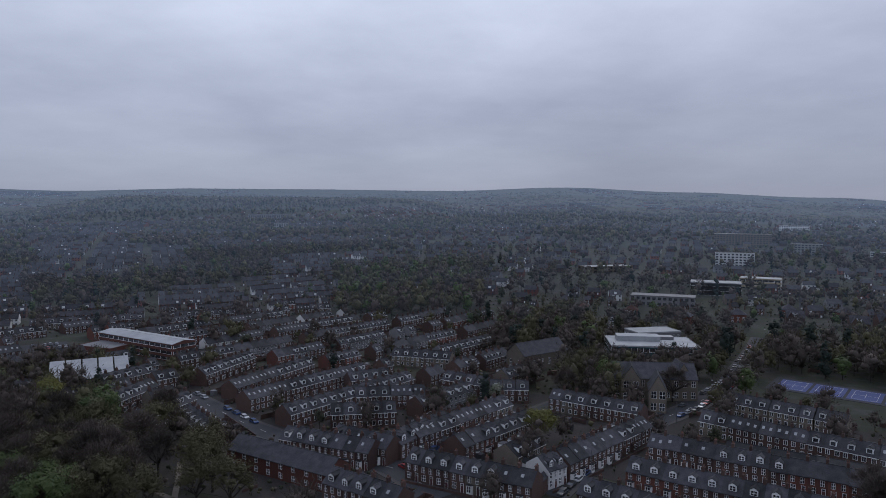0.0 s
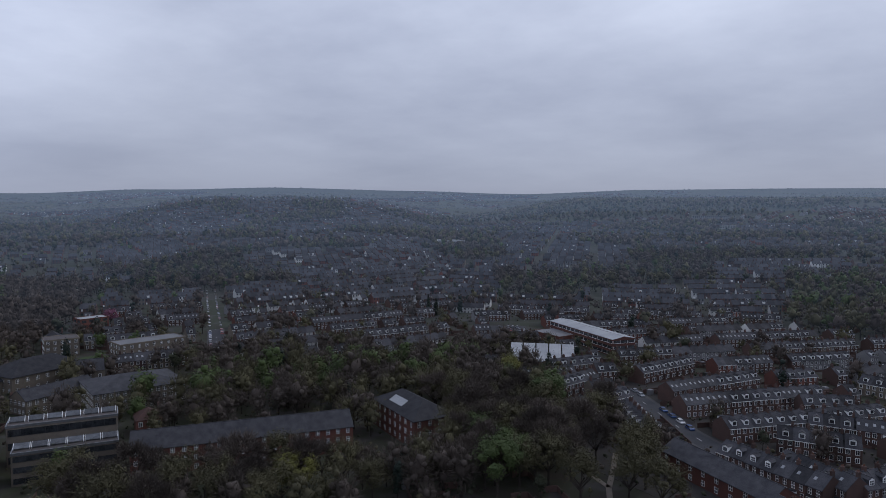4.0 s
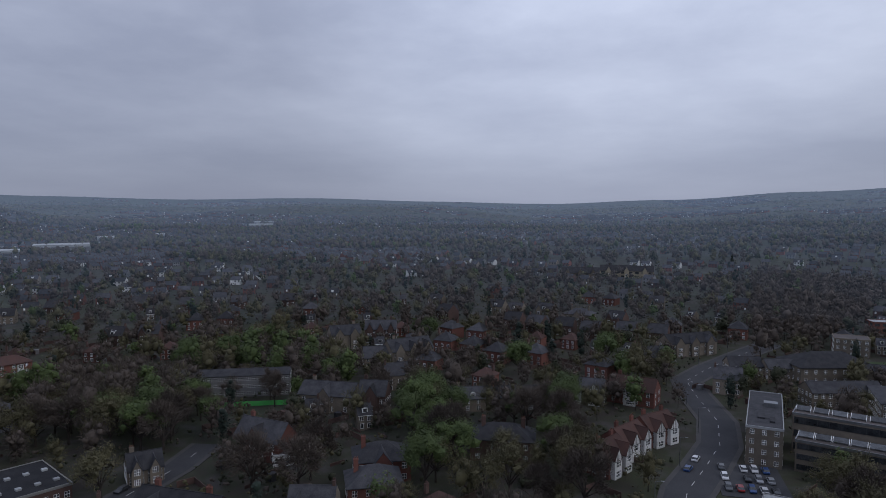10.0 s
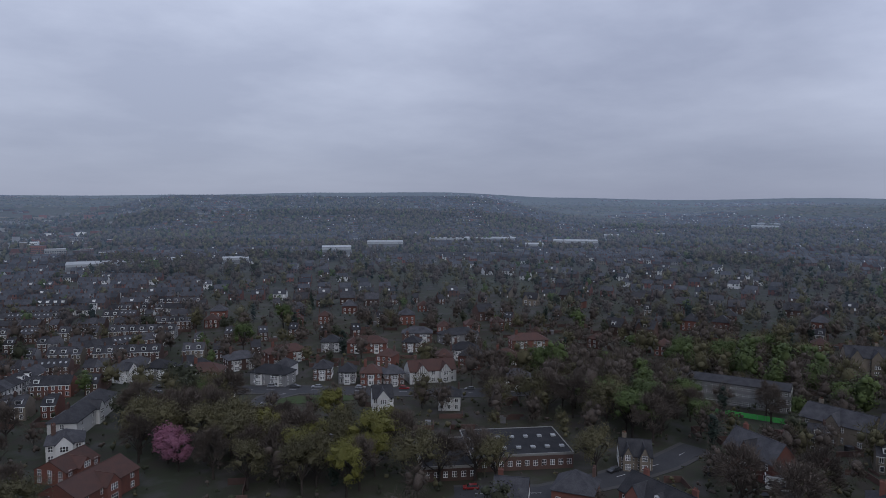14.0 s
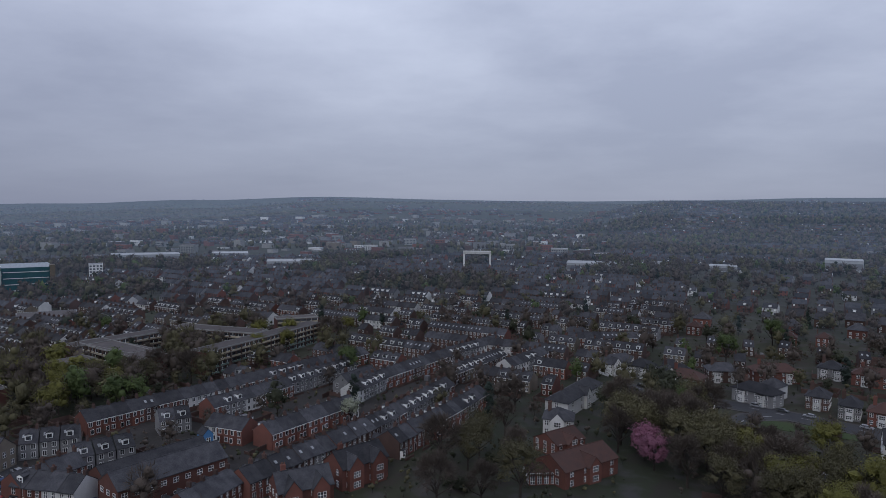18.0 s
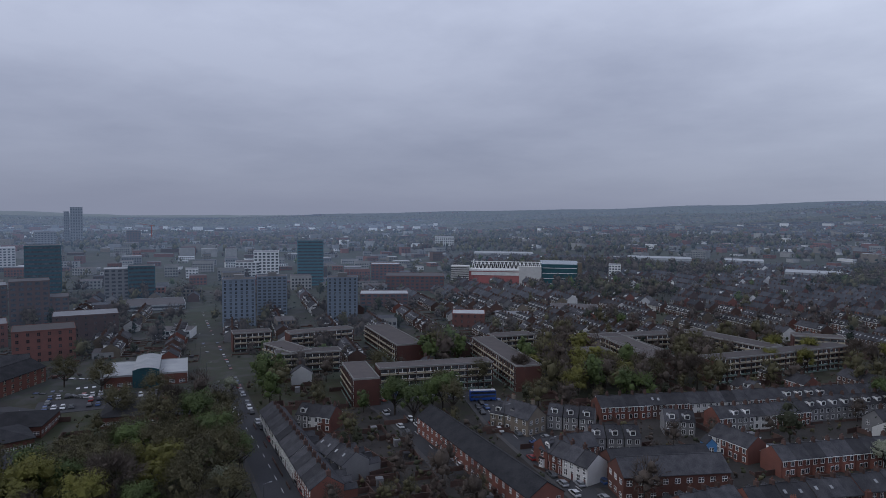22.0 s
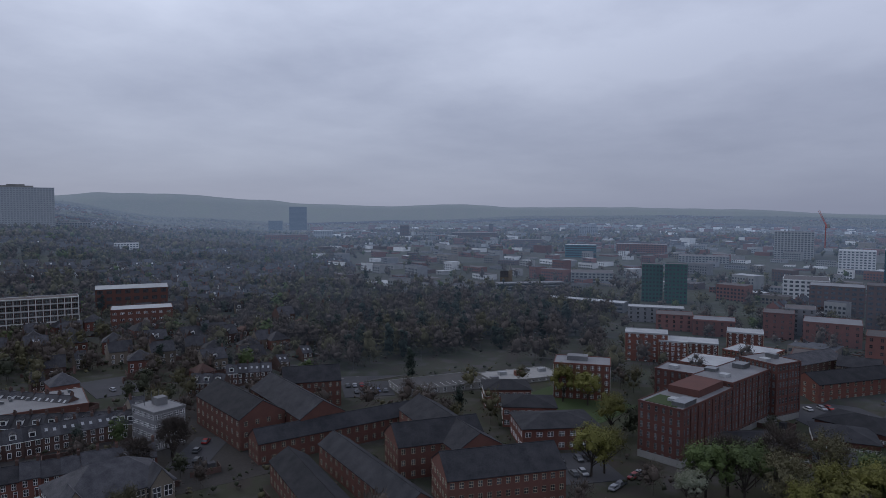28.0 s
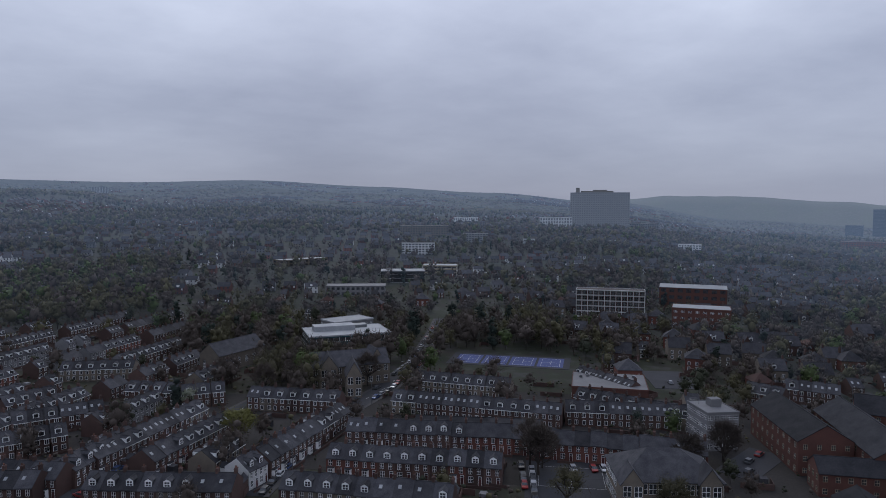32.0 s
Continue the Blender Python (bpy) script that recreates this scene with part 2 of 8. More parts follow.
# ---------------------------------------------------------------- lie of the land
# every ten degrees, counter-clockwise from +y: the ridge's height over the eye in tenths of a degree, and where the slope begins
RIDGE = [18.5, 19, 18.5, 15, 17, 18.5, 15.5, 10.5, 4.5, 1, 3, 5.5, 4, 6, 10.5, 10, 7.5, 6, 6.5, 8, 4, 0, -2.5, -5.5, -9.5, -9, -7, -7, -8, -12, -15, -10, 4, 12, 17, 21.5]
FOOT = [420, 520, 600, 600, 600, 700, 750, 800, 900, 950, 1000, 1100, 1150, 1200, 1200, 1200, 1200, 1200, 1200, 1200, 1300, 1500, 1700, 1900, 2000, 2000, 1900, 1600, 1200, 800, 520, 420, 400, 390, 390, 400]


def ring_value(table, az):
    k = (az % 360) / 360 * len(table)
    i = int(k)
    f = k - i
    f = f * f * (3 - 2 * f)
    return table[i % len(table)] * (1 - f) + table[(i + 1) % len(table)] * f


FAR = 3700.0


# spurs that stand before the ridge: from, to (degrees), distance, crest over the eye in degrees, wood (below zero) or streets
SPURS = ((35, 66, 1900, 1.1, 0.6), (-6, 35, 2150, 1.35, -0.4), (127, 172, 2050, 0.75, -0.15), (150, 200, 2700, 0.55, -0.3), (196, 246, 3000, -0.7, -0.7), (90, 122, 2500, 0.15, -0.3))


def spur(x, y):
    """How much of a spur stands at a place, its crest and its use."""
    r, az = math.hypot(x, y), math.degrees(math.atan2(-x, y)) % 360
    best = (0.0, 0.0, 0.0)
    for a0, a1, far, crest, use in SPURS:
        u = ((az - a0) % 360) / (a1 - a0)
        if 0 < u < 1:
            k = min(u, 1 - u) * (a1 - a0) / 11
            k = min(k, 1.0)
            w = k * k * (3 - 2 * k) * math.exp(-((r - far) / (420 if r < far else 300)) ** 2)
            if w > best[0]:
                best = (w, EYE + far * math.tan(radians(crest)) - 8, use)
    return best


def height(x, y):
    r = math.hypot(x, y)
    if r < 260:
        return 0.0
    az = math.degrees(math.atan2(-x, y))
    foot = ring_value(FOOT, az)
    top = EYE + FAR * math.tan(radians(ring_value(RIDGE, az) / 10))
    s = min(max((r - foot) / (FAR - foot), 0.0), 1.0)
    g = s ** 1.15 * (1 - 0.12 * math.sin(3.1416 * s))
    z = top * g
    if r > 500:
        z += (noise.noise((x / 420, y / 420, 0.0)) * 9 + noise.noise((x / 170, y / 170, 3.0)) * 3) * min((r - 500) / 900, 1.0) * (1 - s * 0.85)
    if r > FAR:
        z -= (r - FAR) * 0.02
    if 900 < r < 3650:
        w, crest, use = spur(x, y)
        z += max(crest - z, 0.0) * w
    return z


# ---------------------------------------------------------------- ground, one sheet to the horizon


def ground_material():
    m = bpy.data.materials.new("town_ground")
    m.use_nodes = True
    n, l = m.node_tree.nodes, m.node_tree.links
    bs = n["Principled BSDF"]
    bs.inputs["Roughness"].default_value, bs.inputs["Specular IOR Level"].default_value = 0.95, 0.2
    geo = n.new("ShaderNodeNewGeometry")
    cols = []
    for scale, stops in ((0.006, ((0.38, (0.022, 0.032, 0.022)), (0.50, (0.040, 0.037, 0.030)), (0.62, (0.040, 0.050, 0.024)))),
                         (0.11, ((0.38, (0.044, 0.035, 0.030)), (0.50, (0.038, 0.042, 0.023)), (0.64, (0.068, 0.060, 0.060))))):
        t = n.new("ShaderNodeTexNoise")
        t.inputs["Scale"].default_value, t.inputs["Detail"].default_value = scale, 6
        l.new(geo.outputs["Position"], t.inputs[0])
        r = n.new("ShaderNodeValToRGB")
        r.color_ramp.elements[0].position, r.color_ramp.elements[0].color = stops[0][0], (*stops[0][1], 1)
        r.color_ramp.elements[1].position, r.color_ramp.elements[1].color = stops[2][0], (*stops[2][1], 1)
        e = r.color_ramp.elements.new(stops[1][0])
        e.color = (*stops[1][1], 1)
        l.new(t.outputs[0], r.inputs[0])
        cols.append(r)
    mix = n.new("ShaderNodeMix")
    mix.data_type = "RGBA"
    mix.inputs[0].default_value = 0.6
    l.new(cols[0].outputs[0], mix.inputs[6])
    l.new(cols[1].outputs[0], mix.inputs[7])
    l.new(mix.outputs[2], bs.inputs["Base Color"])
    return m


GROUND = ground_material()
GRASS = mat("grass", (0.030, 0.055, 0.016), (0.040, 0.052, 0.020), 0.95, 0.08, 2.0, 0.1)


def build_ground():
    radii = [0] + [40 * k for k in range(1, 15)] + [560 + 70 * k for k in range(1, 47)] + [3900, 4300, 4700, 4950]
    n = 240
    verts, faces = [(0, 0, 0)], []
    for r in radii[1:]:
        for k in range(n):
            a = 2 * math.pi * k / n
            x, y = -r * math.sin(a), r * math.cos(a)
            verts.append((x, y, height(x, y)))
    for k in range(n):
        faces.append((0, 1 + k, 1 + (k + 1) % n))
    for i in range(len(radii) - 2):
        o = 1 + i * n
        for k in range(n):
            k2 = (k + 1) % n
            faces.append((o + k, o + n + k, o + n + k2, o + k2))
    me = bpy.data.meshes.new("ground")
    me.from_pydata(verts, [], faces)
    me.materials.append(GROUND)
    for p in me.polygons:
        p.use_smooth = True
    tagged(new("ground", me), "dark town ground of gardens, yards and grass rising to far hills", "ground", kind="structure")


build_ground()

# ---------------------------------------------------------------- windows, shared by all houses
WIN = {}


def window_mesh(w, h, bars=1, frame=None, sill=True):
    """A sash window: a pane set back in a frame with a glazing bar and a stone sill. Origin at the middle of its foot, facing -y."""
    key = (round(w, 2), round(h, 2), bars, frame.name if frame else "", sill)
    if key not in WIN:
        bm = bmesh.new()
        xs, zs = [-w / 2 + w * k / (bars + 1) for k in range(bars + 2)], [0, h * 0.5, h]
        grid = [[bm.verts.new((px, -0.05, pz)) for px in xs] for pz in zs]
        cells = [bm.faces.new((grid[j][i], grid[j][i + 1], grid[j + 1][i + 1], grid[j + 1][i])) for j in range(2) for i in range(bars + 1)]
        rim = [e for e in bm.edges if len(e.link_faces) == 1]
        skirt = bmesh.ops.extrude_edge_only(bm, edges=rim)["geom"]
        bmesh.ops.translate(bm, verts=[g for g in skirt if isinstance(g, bmesh.types.BMVert)], vec=(0, 0.07, 0))
        for c in cells:
            bmesh.ops.inset_individual(bm, faces=[c], thickness=0.095, depth=-0.035)
            c.material_index = 1
        WIN[key] = mesh("window", bm, frame or FRAME, GLASS)
    return WIN[key]


def put_window(parent, x, y, z, turn, w, h, bars=1, frame=None, name="window"):
    return part(name, window_mesh(w, h, bars, frame), None, parent, at=pose(x, y, z, 0, 0, turn))


def gable_body(bm, x0, x1, y0, y1, eave, ridge, mi=0, along="x"):
    """Walls of a gabled house, with both gable tops."""
    if along == "x":
        ym = (y0 + y1) / 2
        a = [(x0, y0, 0), (x0, y1, 0), (x0, y1, eave), (x0, ym, ridge), (x0, y0, eave)]
        b = [(x1, p[1], p[2]) for p in a]
    else:
        xm = (x0 + x1) / 2
        a = [(x1, y0, 0), (x0, y0, 0), (x0, y0, eave), (xm, y0, ridge), (x1, y0, eave)]
        b = [(p[0], y1, p[2]) for p in a]
    va, vb = [bm.verts.new(p) for p in a], [bm.verts.new(p) for p in b]
    bm.faces.new(va[::-1]).material_index = mi
    bm.faces.new(vb).material_index = mi
    for i in range(5):
        j = (i + 1) % 5
        bm.faces.new((va[i], va[j], vb[j], vb[i])).material_index = mi


def gable_roof(bm, x0, x1, y0, y1, eave, ridge, over=0.25, th=0.16, along="x", mi=0, end=0.0):
    """Two slabs that meet in a ridge, with a ridge capping."""
    if along == "x":
        ym, k = (y0 + y1) / 2, (ridge - eave) / ((y1 - y0) / 2)
        for s, ye in ((-1, y0), (1, y1)):
            lo, zl = ye + s * over, eave - over * k
            pts = [(x0 - end, lo, zl), (x1 + end, lo, zl), (x1 + end, ym, ridge), (x0 - end, ym, ridge)]
            if s > 0:
                pts = [pts[1], pts[0], pts[3], pts[2]]
            slab(bm, pts, th, mi)
        box(bm, x0 - end, x1 + end, ym - 0.12, ym + 0.12, ridge + th - 0.06, ridge + th + 0.08, mi)
    else:
        xm, k = (x0 + x1) / 2, (ridge - eave) / ((x1 - x0) / 2)
        for s, xe in ((-1, x0), (1, x1)):
            lo, zl = xe + s * over, eave - over * k
            pts = [(lo, y1 + end, zl), (lo, y0 - end, zl), (xm, y0 - end, ridge), (xm, y1 + end, ridge)]
            if s > 0:
                pts = [pts[1], pts[0], pts[3], pts[2]]
            slab(bm, pts, th, mi)
        box(bm, xm - 0.12, xm + 0.12, y0 - end, y1 + end, ridge + th - 0.06, ridge + th + 0.08, mi)


def slab(bm, pts, th, mi=0):
    """A sheet of some thickness over a planar ring, counter-clockwise seen from above."""
    lo, hi = [bm.verts.new(p) for p in pts], [bm.verts.new((p[0], p[1], p[2] + th)) for p in pts]
    n = len(pts)
    bm.faces.new(hi).material_index = mi
    bm.faces.new(lo[::-1]).material_index = mi
    for i in range(n):
        j = (i + 1) % n
        bm.faces.new((lo[i], lo[j], hi[j], hi[i])).material_index = mi


def hip_roof(bm, x0, x1, y0, y1, eave, ridge, over=0.35, th=0.14, mi=0):
    x0, x1, y0, y1 = x0 - over, x1 + over, y0 - over, y1 + over
    w, d = x1 - x0, y1 - y0
    if w >= d:
        a, b = (x0 + d / 2, (y0 + y1) / 2, ridge), (x1 - d / 2, (y0 + y1) / 2, ridge)
        sides = (((x0, y0), (x1, y0), b, a), ((x1, y1), (x0, y1), a, b), ((x0, y1), (x0, y0), a), ((x1, y0), (x1, y1), b))
    else:
        a, b = ((x0 + x1) / 2, y0 + w / 2, ridge), ((x0 + x1) / 2, y1 - w / 2, ridge)
        sides = (((x0, y1), (x0, y0), a, b), ((x1, y0), (x1, y1), b, a), ((x0, y0), (x1, y0), a), ((x1, y1), (x0, y1), b))
    for s in sides:
        slab(bm, [p if len(p) == 3 else (*p, eave) for p in s], th, mi)


def chimney(parent, x, y, z0, z1, w=0.9, d=0.6, pots=3, wall=None):
    bm = bmesh.new()
    box(bm, -w / 2, w / 2, -d / 2, d / 2, 0, z1 - z0)
    box(bm, -w / 2 - 0.07, w / 2 + 0.07, -d / 2 - 0.07, d / 2 + 0.07, z1 - z0 - 0.3, z1 - z0 - 0.12)
    for k in range(pots):
        tube(bm, ((k + 0.5) / pots * w - w / 2, 0, z1 - z0), ((k + 0.5) / pots * w - w / 2, 0, z1 - z0 + 0.55), 0.13, 0.1, 6, 1)
    return part("chimney", bm, (wall or DBRICK, POT), parent, at=Matrix.Translation((x, y, z0)))


def dormer(parent, x, y, z, w, h, depth, cheek):
    """A gabled roof dormer with a white front; its foot stands on the roof slope."""
    bm = bmesh.new()
    xs, top = w / 2, h + 0.55
    front = [(-xs, 0, -0.3), (xs, 0, -0.3), (xs, 0, h), (0, 0, top), (-xs, 0, h)]
    back_ = [(p[0], depth, p[2]) for p in front]
    va, vb = [bm.verts.new(p) for p in front], [bm.verts.new(p) for p in back_]
    bm.faces.new(va)
    bm.faces.new(vb[::-1])
    for i in range(5):
        j = (i + 1) % 5
        bm.faces.new((va[j], va[i], vb[i], vb[j])).material_index = 1
    gable_roof(bm, -xs, xs, 0, depth, h, top, 0.12, 0.08, "y", 1, 0.1)
    d = part("dormer", bm, (cheek, SLATE), parent, at=Matrix.Translation((x, y, z)))
    part("window", window_mesh(w - 0.5, h - 0.25, 1, None, False), None, d, at=pose(0, -0.035, 0.1))
    return d


# ---------------------------------------------------------------- terraced houses
HOUSE = {}


def terraced_house(style):
    """One house of a terrace, 4.8 m wide and 8.4 m deep, its street front towards -y; kept aside as a pattern."""
    if style in HOUSE:
        return HOUSE[style]
    wallm, words, dorm, bay, sky = {
        "brick": (BRICK, "red brick", 0, 0, 0), "brick_dormer": (BRICK, "red brick", 1, 1, 0), "dark": (DBRICK, "sooty dark brick", 0, 1, 1),
        "dark_dormer": (DBRICK, "sooty dark brick", 1, 0, 0), "stone": (STONE, "buff stone", 0, 1, 0), "stone_dormer": (STONE, "buff stone", 1, 1, 0),
        "white": (WHITE, "white rendered", 0, 0, 0), "white_dormer": (WHITE, "white rendered", 1, 0, 1), "grey": (GREYR, "grey rendered", 0, 0, 1),
        "blue": (BLUEP, "blue painted", 0, 0, 0)}[style]
    w, d, eave, ridge = 4.8, 8.4, 5.3, 8.1
    h = thing("terraced_house", f"{words} terraced house with slate roof and {'white dormer' if dorm else 'tall chimney'}", "house", "terraced houses of the streets")
    bm = bmesh.new()
    gable_body(bm, -w / 2, w / 2, -d / 2, d / 2, eave, ridge)
    part("wall", bm, wallm, h)
    bm = bmesh.new()
    gable_roof(bm, -w / 2, w / 2, -d / 2, d / 2, eave, ridge, 0.3)
    for s in (-1, 1):
        box(bm, -w / 2, w / 2, s * (d / 2 + 0.36) - 0.06, s * (d / 2 + 0.36) + 0.06, eave - 0.28, eave - 0.14)
    part("roof", bm, SLATE, h)
    chimney(h, w / 2 - 0.45, 0.3, ridge - 0.9, ridge + 1.3, 0.7, 1.1, 2)
    f, b = -d / 2 - 0.02, d / 2 + 0.02
    for x in (-1.15, 1.15):
        put_window(h, x, f, 3.2, 0, 1.05, 1.6)
    put_window(h, -1.15, b, 3.2, 180, 1.05, 1.5)
    if bay:
        bm = bmesh.new()
        prism(bm, ((-2.0, 0), (-1.7, -0.75), (-0.3, -0.75), (0.0, 0)), 0, 2.7)
        prism(bm, ((-2.15, 0), (-1.8, -0.9), (-0.2, -0.9), (0.15, 0)), 2.7, 2.9, 1)
        v = part("bay", bm, (FRAME, SLATE), h, "white painted bay", Matrix.Translation((0, -d / 2, 0)))
        part("window", window_mesh(1.2, 1.7, 1), None, v, at=pose(-1.0, -0.78, 0.85))
    else:
        put_window(h, -1.0, f, 0.9, 0, 1.3, 1.7)
    put_window(h, -1.0, b, 0.9, 180, 1.2, 1.4)
    bm = bmesh.new()
    box(bm, -0.5, 0.5, -0.05, 0.02, 0, 2.7, 1)
    box(bm, -0.4, 0.4, -0.08, 0.0, 0, 2.05)
    poly(bm, ((-0.4, -0.06, 2.12), (0.4, -0.06, 2.12), (0.4, -0.06, 2.6), (-0.4, -0.06, 2.6)), 2)
    part("door", bm, (DOORM, FRAME, GLASS), h, at=Matrix.Translation((1.45, -d / 2, 0)))
    if dorm:
        dormer(h, 0.1, -d / 2 + 0.75, eave + 0.55, 1.9, 1.5, 2.9, FRAME)
    if sky:
        k = (ridge - eave) / (d / 2)
        bm = bmesh.new()
        box(bm, -0.45, 0.45, -0.55, 0.55, 0, 0.09)
        poly(bm, ((-0.38, -0.48, 0.095), (0.38, -0.48, 0.095), (0.38, 0.48, 0.095), (-0.38, 0.48, 0.095)), 1)
        part("skylight", bm, (METAL, PALE), h, at=pose(-1.0, d / 4 if style == "brick" else -d / 4, eave + d / 4 * k + 0.17, math.degrees(math.atan(k)) * (-1 if style == "brick" else 1)))
    # a lower back wing, shared wall
    bm = bmesh.new()
    gable_body(bm, 0.2, w / 2 - 0.05, d / 2, d / 2 + 3.6, 3.9, 5.0, 0, "y")
    gable_roof(bm, 0.2, w / 2 - 0.05, d / 2, d / 2 + 3.6, 3.9, 5.0, 0.15, 0.12, "y", 1, 0.1)
    part("back_wing", bm, (wallm, SLATE), h)
    HOUSE[style] = h
    h.matrix_world = pose(0, 0, -400)
    return h


USED_HOUSE = set()


def place_house(style, m):
    """The pattern itself goes first, copies after it."""
    h = terraced_house(style)
    if style not in USED_HOUSE:
        USED_HOUSE.add(style)
        h.matrix_world = m
        return h
    return copy_thing(h, m)


FARH = {}


def plain_house(kind):
    """A house of the middle distance as one mesh: walls, roof, chimney, dormer and windows."""
    if kind in FARH:
        return FARH[kind]
    wallm, w, d, eave, ridge, hip, dorm, roofm = {
        "brick": (BRICK, 5.0, 8.4, 5.2, 8.0, 0, 0, SLATE), "dark": (DBRICK, 5.0, 8.4, 5.2, 8.0, 0, 1, SLATE), "dark2": (DBRICK, 5.0, 8.4, 5.2, 8.0, 0, 0, SLATE),
        "stone": (STONE, 5.2, 8.4, 5.2, 8.1, 0, 1, SLATE), "white": (WHITE, 5.0, 8.4, 5.1, 7.9, 0, 0, SLATE), "whited": (GREYR, 5.0, 8.4, 5.1, 7.9, 0, 1, SLATE),
        "semi": (BRICK, 8.0, 8.6, 5.3, 8.3, 1, 0, TILE), "semiw": (WHITE, 8.0, 8.6, 5.3, 8.3, 1, 0, SLATE), "villa": (STONE, 11.0, 10.0, 6.4, 10.4, 0, 1, SLATE),
        "villab": (BRICK, 10.0, 10.0, 6.2, 10.2, 1, 0, SLATE), "villad": (DBRICK, 11.0, 10.0, 6.4, 10.6, 0, 1, SLATE)}[kind]
    bm = bmesh.new()
    x0, x1, y0, y1 = -w / 2, w / 2, -d / 2, d / 2
    if hip:
        prism(bm, ((x0, y0), (x1, y0), (x1, y1), (x0, y1)), 0, eave)
        hip_roof(bm, x0, x1, y0, y1, eave, ridge, 0.4, 0.14, 1)
    else:
        gable_body(bm, x0, x1, y0, y1, eave, ridge)
        gable_roof(bm, x0, x1, y0, y1, eave, ridge, 0.3, 0.14, "x", 1)
    box(bm, x1 - 1.0, x1 - 0.3, -0.3, 0.8, ridge - 1.2, ridge + 1.2, 4)
    for k in range(2):
        box(bm, x1 - 0.95 + k * 0.34, x1 - 0.7 + k * 0.34, 0.1, 0.35, ridge + 1.2, ridge + 1.7, 4)
    n = 2 if w < 7 else 3
    for s, yy in ((-1, y0), (1, y1)):
        for k in range(n):
            xm = x0 + w * (k + 0.5) / n
            for z in (0.8, 3.2):
                lo, hi = sorted((yy, yy + s * 0.05))
                box(bm, xm - 0.62, xm + 0.62, lo, hi, z, z + 1.6, 2)
                box(bm, xm - 0.5, xm - 0.05, lo - 0.02, hi + 0.02, z + 0.12, z + 1.48, 3)
                box(bm, xm + 0.05, xm + 0.5, lo - 0.02, hi + 0.02, z + 0.12, z + 1.48, 3)
    if dorm:
        box(bm, -0.9, 0.9, y0 + 0.7, y0 + 3.0, eave + 0.3, eave + 2.1, 2)
        box(bm, -0.65, 0.65, y0 + 0.66, y0 + 0.8, eave + 0.75, eave + 1.85, 3)
        gable_roof(bm, -0.9, 0.9, y0 + 0.7, y0 + 3.2, eave + 2.1, eave + 2.6, 0.12, 0.08, "y", 1, 0.1)
    if kind in ("dark", "brick", "stone"):
        # broad dormer to the yard, painted eaves boards and a bay to the street
        box(bm, -1.3, 0.9, y1 - 3.0, y1 - 0.8, eave + 0.2, eave + 2.0, 2)
        box(bm, -1.1, 0.7, y1 - 0.84, y1 - 0.76, eave + 0.75, eave + 1.8, 3)
        box(bm, -1.45, 1.05, y1 - 3.2, y1 - 0.65, eave + 2.0, eave + 2.12, 1)
        for lo, hi in ((y0 - 0.36, y0 - 0.31), (y1 + 0.31, y1 + 0.36)):
            box(bm, x0, x1, lo, hi, eave - 0.3, eave - 0.14, 2)
        prism(bm, ((x0 + 0.4, y0), (x0 + 0.8, y0 - 0.8), (x0 + 2.0, y0 - 0.8), (x0 + 2.4, y0)), 0.1, 2.9, 0)
        box(bm, x0 + 0.85, x0 + 1.95, y0 - 0.84, y0 - 0.76, 0.9, 2.6, 2)
        box(bm, x0 + 0.97, x0 + 1.83, y0 - 0.87, y0 - 0.76, 1.05, 2.45, 3)
    if kind in ("dark2", "whited", "villad"):
        # skylight panes in pale roof colour, painted for the sky they reflect
        k = (ridge - eave) / (d / 2)
        for xx, yy in ((-1.2, -0.5), (1.0, -0.55), (-0.6, 0.5))[:1 if kind == "whited" else 2]:
            yc = yy * d / 2
            zc = eave + (d / 2 - abs(yc)) * k + 0.2
            sg = 1 if yc < 0 else -1
            poly(bm, ((xx - 0.4, yc - 0.5, zc - 0.5 * k * sg), (xx + 0.4, yc - 0.5, zc - 0.5 * k * sg), (xx + 0.4, yc + 0.5, zc + 0.5 * k * sg), (xx - 0.4, yc + 0.5, zc + 0.5 * k * sg)), 5)
    if kind in ("villa", "villad"):
        gable_body(bm, x0 + 0.8, x0 + 4.6, y0 - 1.4, y0 + 3, eave, ridge - 0.8, 0, "y")
        gable_roof(bm, x0 + 0.8, x0 + 4.6, y0 - 1.4, 0, eave, ridge - 0.8, 0.25, 0.14, "y", 1, 0.2)
        for z in (0.9, 3.6):
            box(bm, x0 + 1.8, x0 + 3.6, y0 - 1.46, y0 - 1.3, z, z + 1.7, 2)
            box(bm, x0 + 1.95, x0 + 3.45, y0 - 1.48, y0 - 1.3, z + 0.15, z + 1.55, 3)
    FARH[kind] = mesh("house", bm, wallm, roofm, FRAME, GLASS, DBRICK, PALE)
    return FARH[kind]


FAR_WORDS = {"brick": "red brick terraced house with slate roof", "dark": "dark brick terraced house with white dormer", "dark2": "sooty brick terraced house with slate roof",
             "stone": "buff stone terraced house with dormer", "white": "white rendered terraced house with slate roof", "whited": "grey rendered terraced house with dormer",
             "semi": "red brick house with hipped clay roof", "semiw": "white rendered house with hipped slate roof", "villa": "large stone villa with front gable among trees",
             "villab": "large brick villa with hipped slate roof", "villad": "large dark stone villa with gable among trees"}


def far_house(kind, x, y, turn):
    return tagged(thing("house", FAR_WORDS[kind], "house", "houses of the town", pose(x, y, height(x, y) - 0.1, 0, 0, turn), plain_house(kind)))


# ---------------------------------------------------------------- trees
TREE = {}


def unit3(rnd):
    return Vector((rnd.gauss(0, 1), rnd.gauss(0, 1), rnd.gauss(0, 1))).normalized()


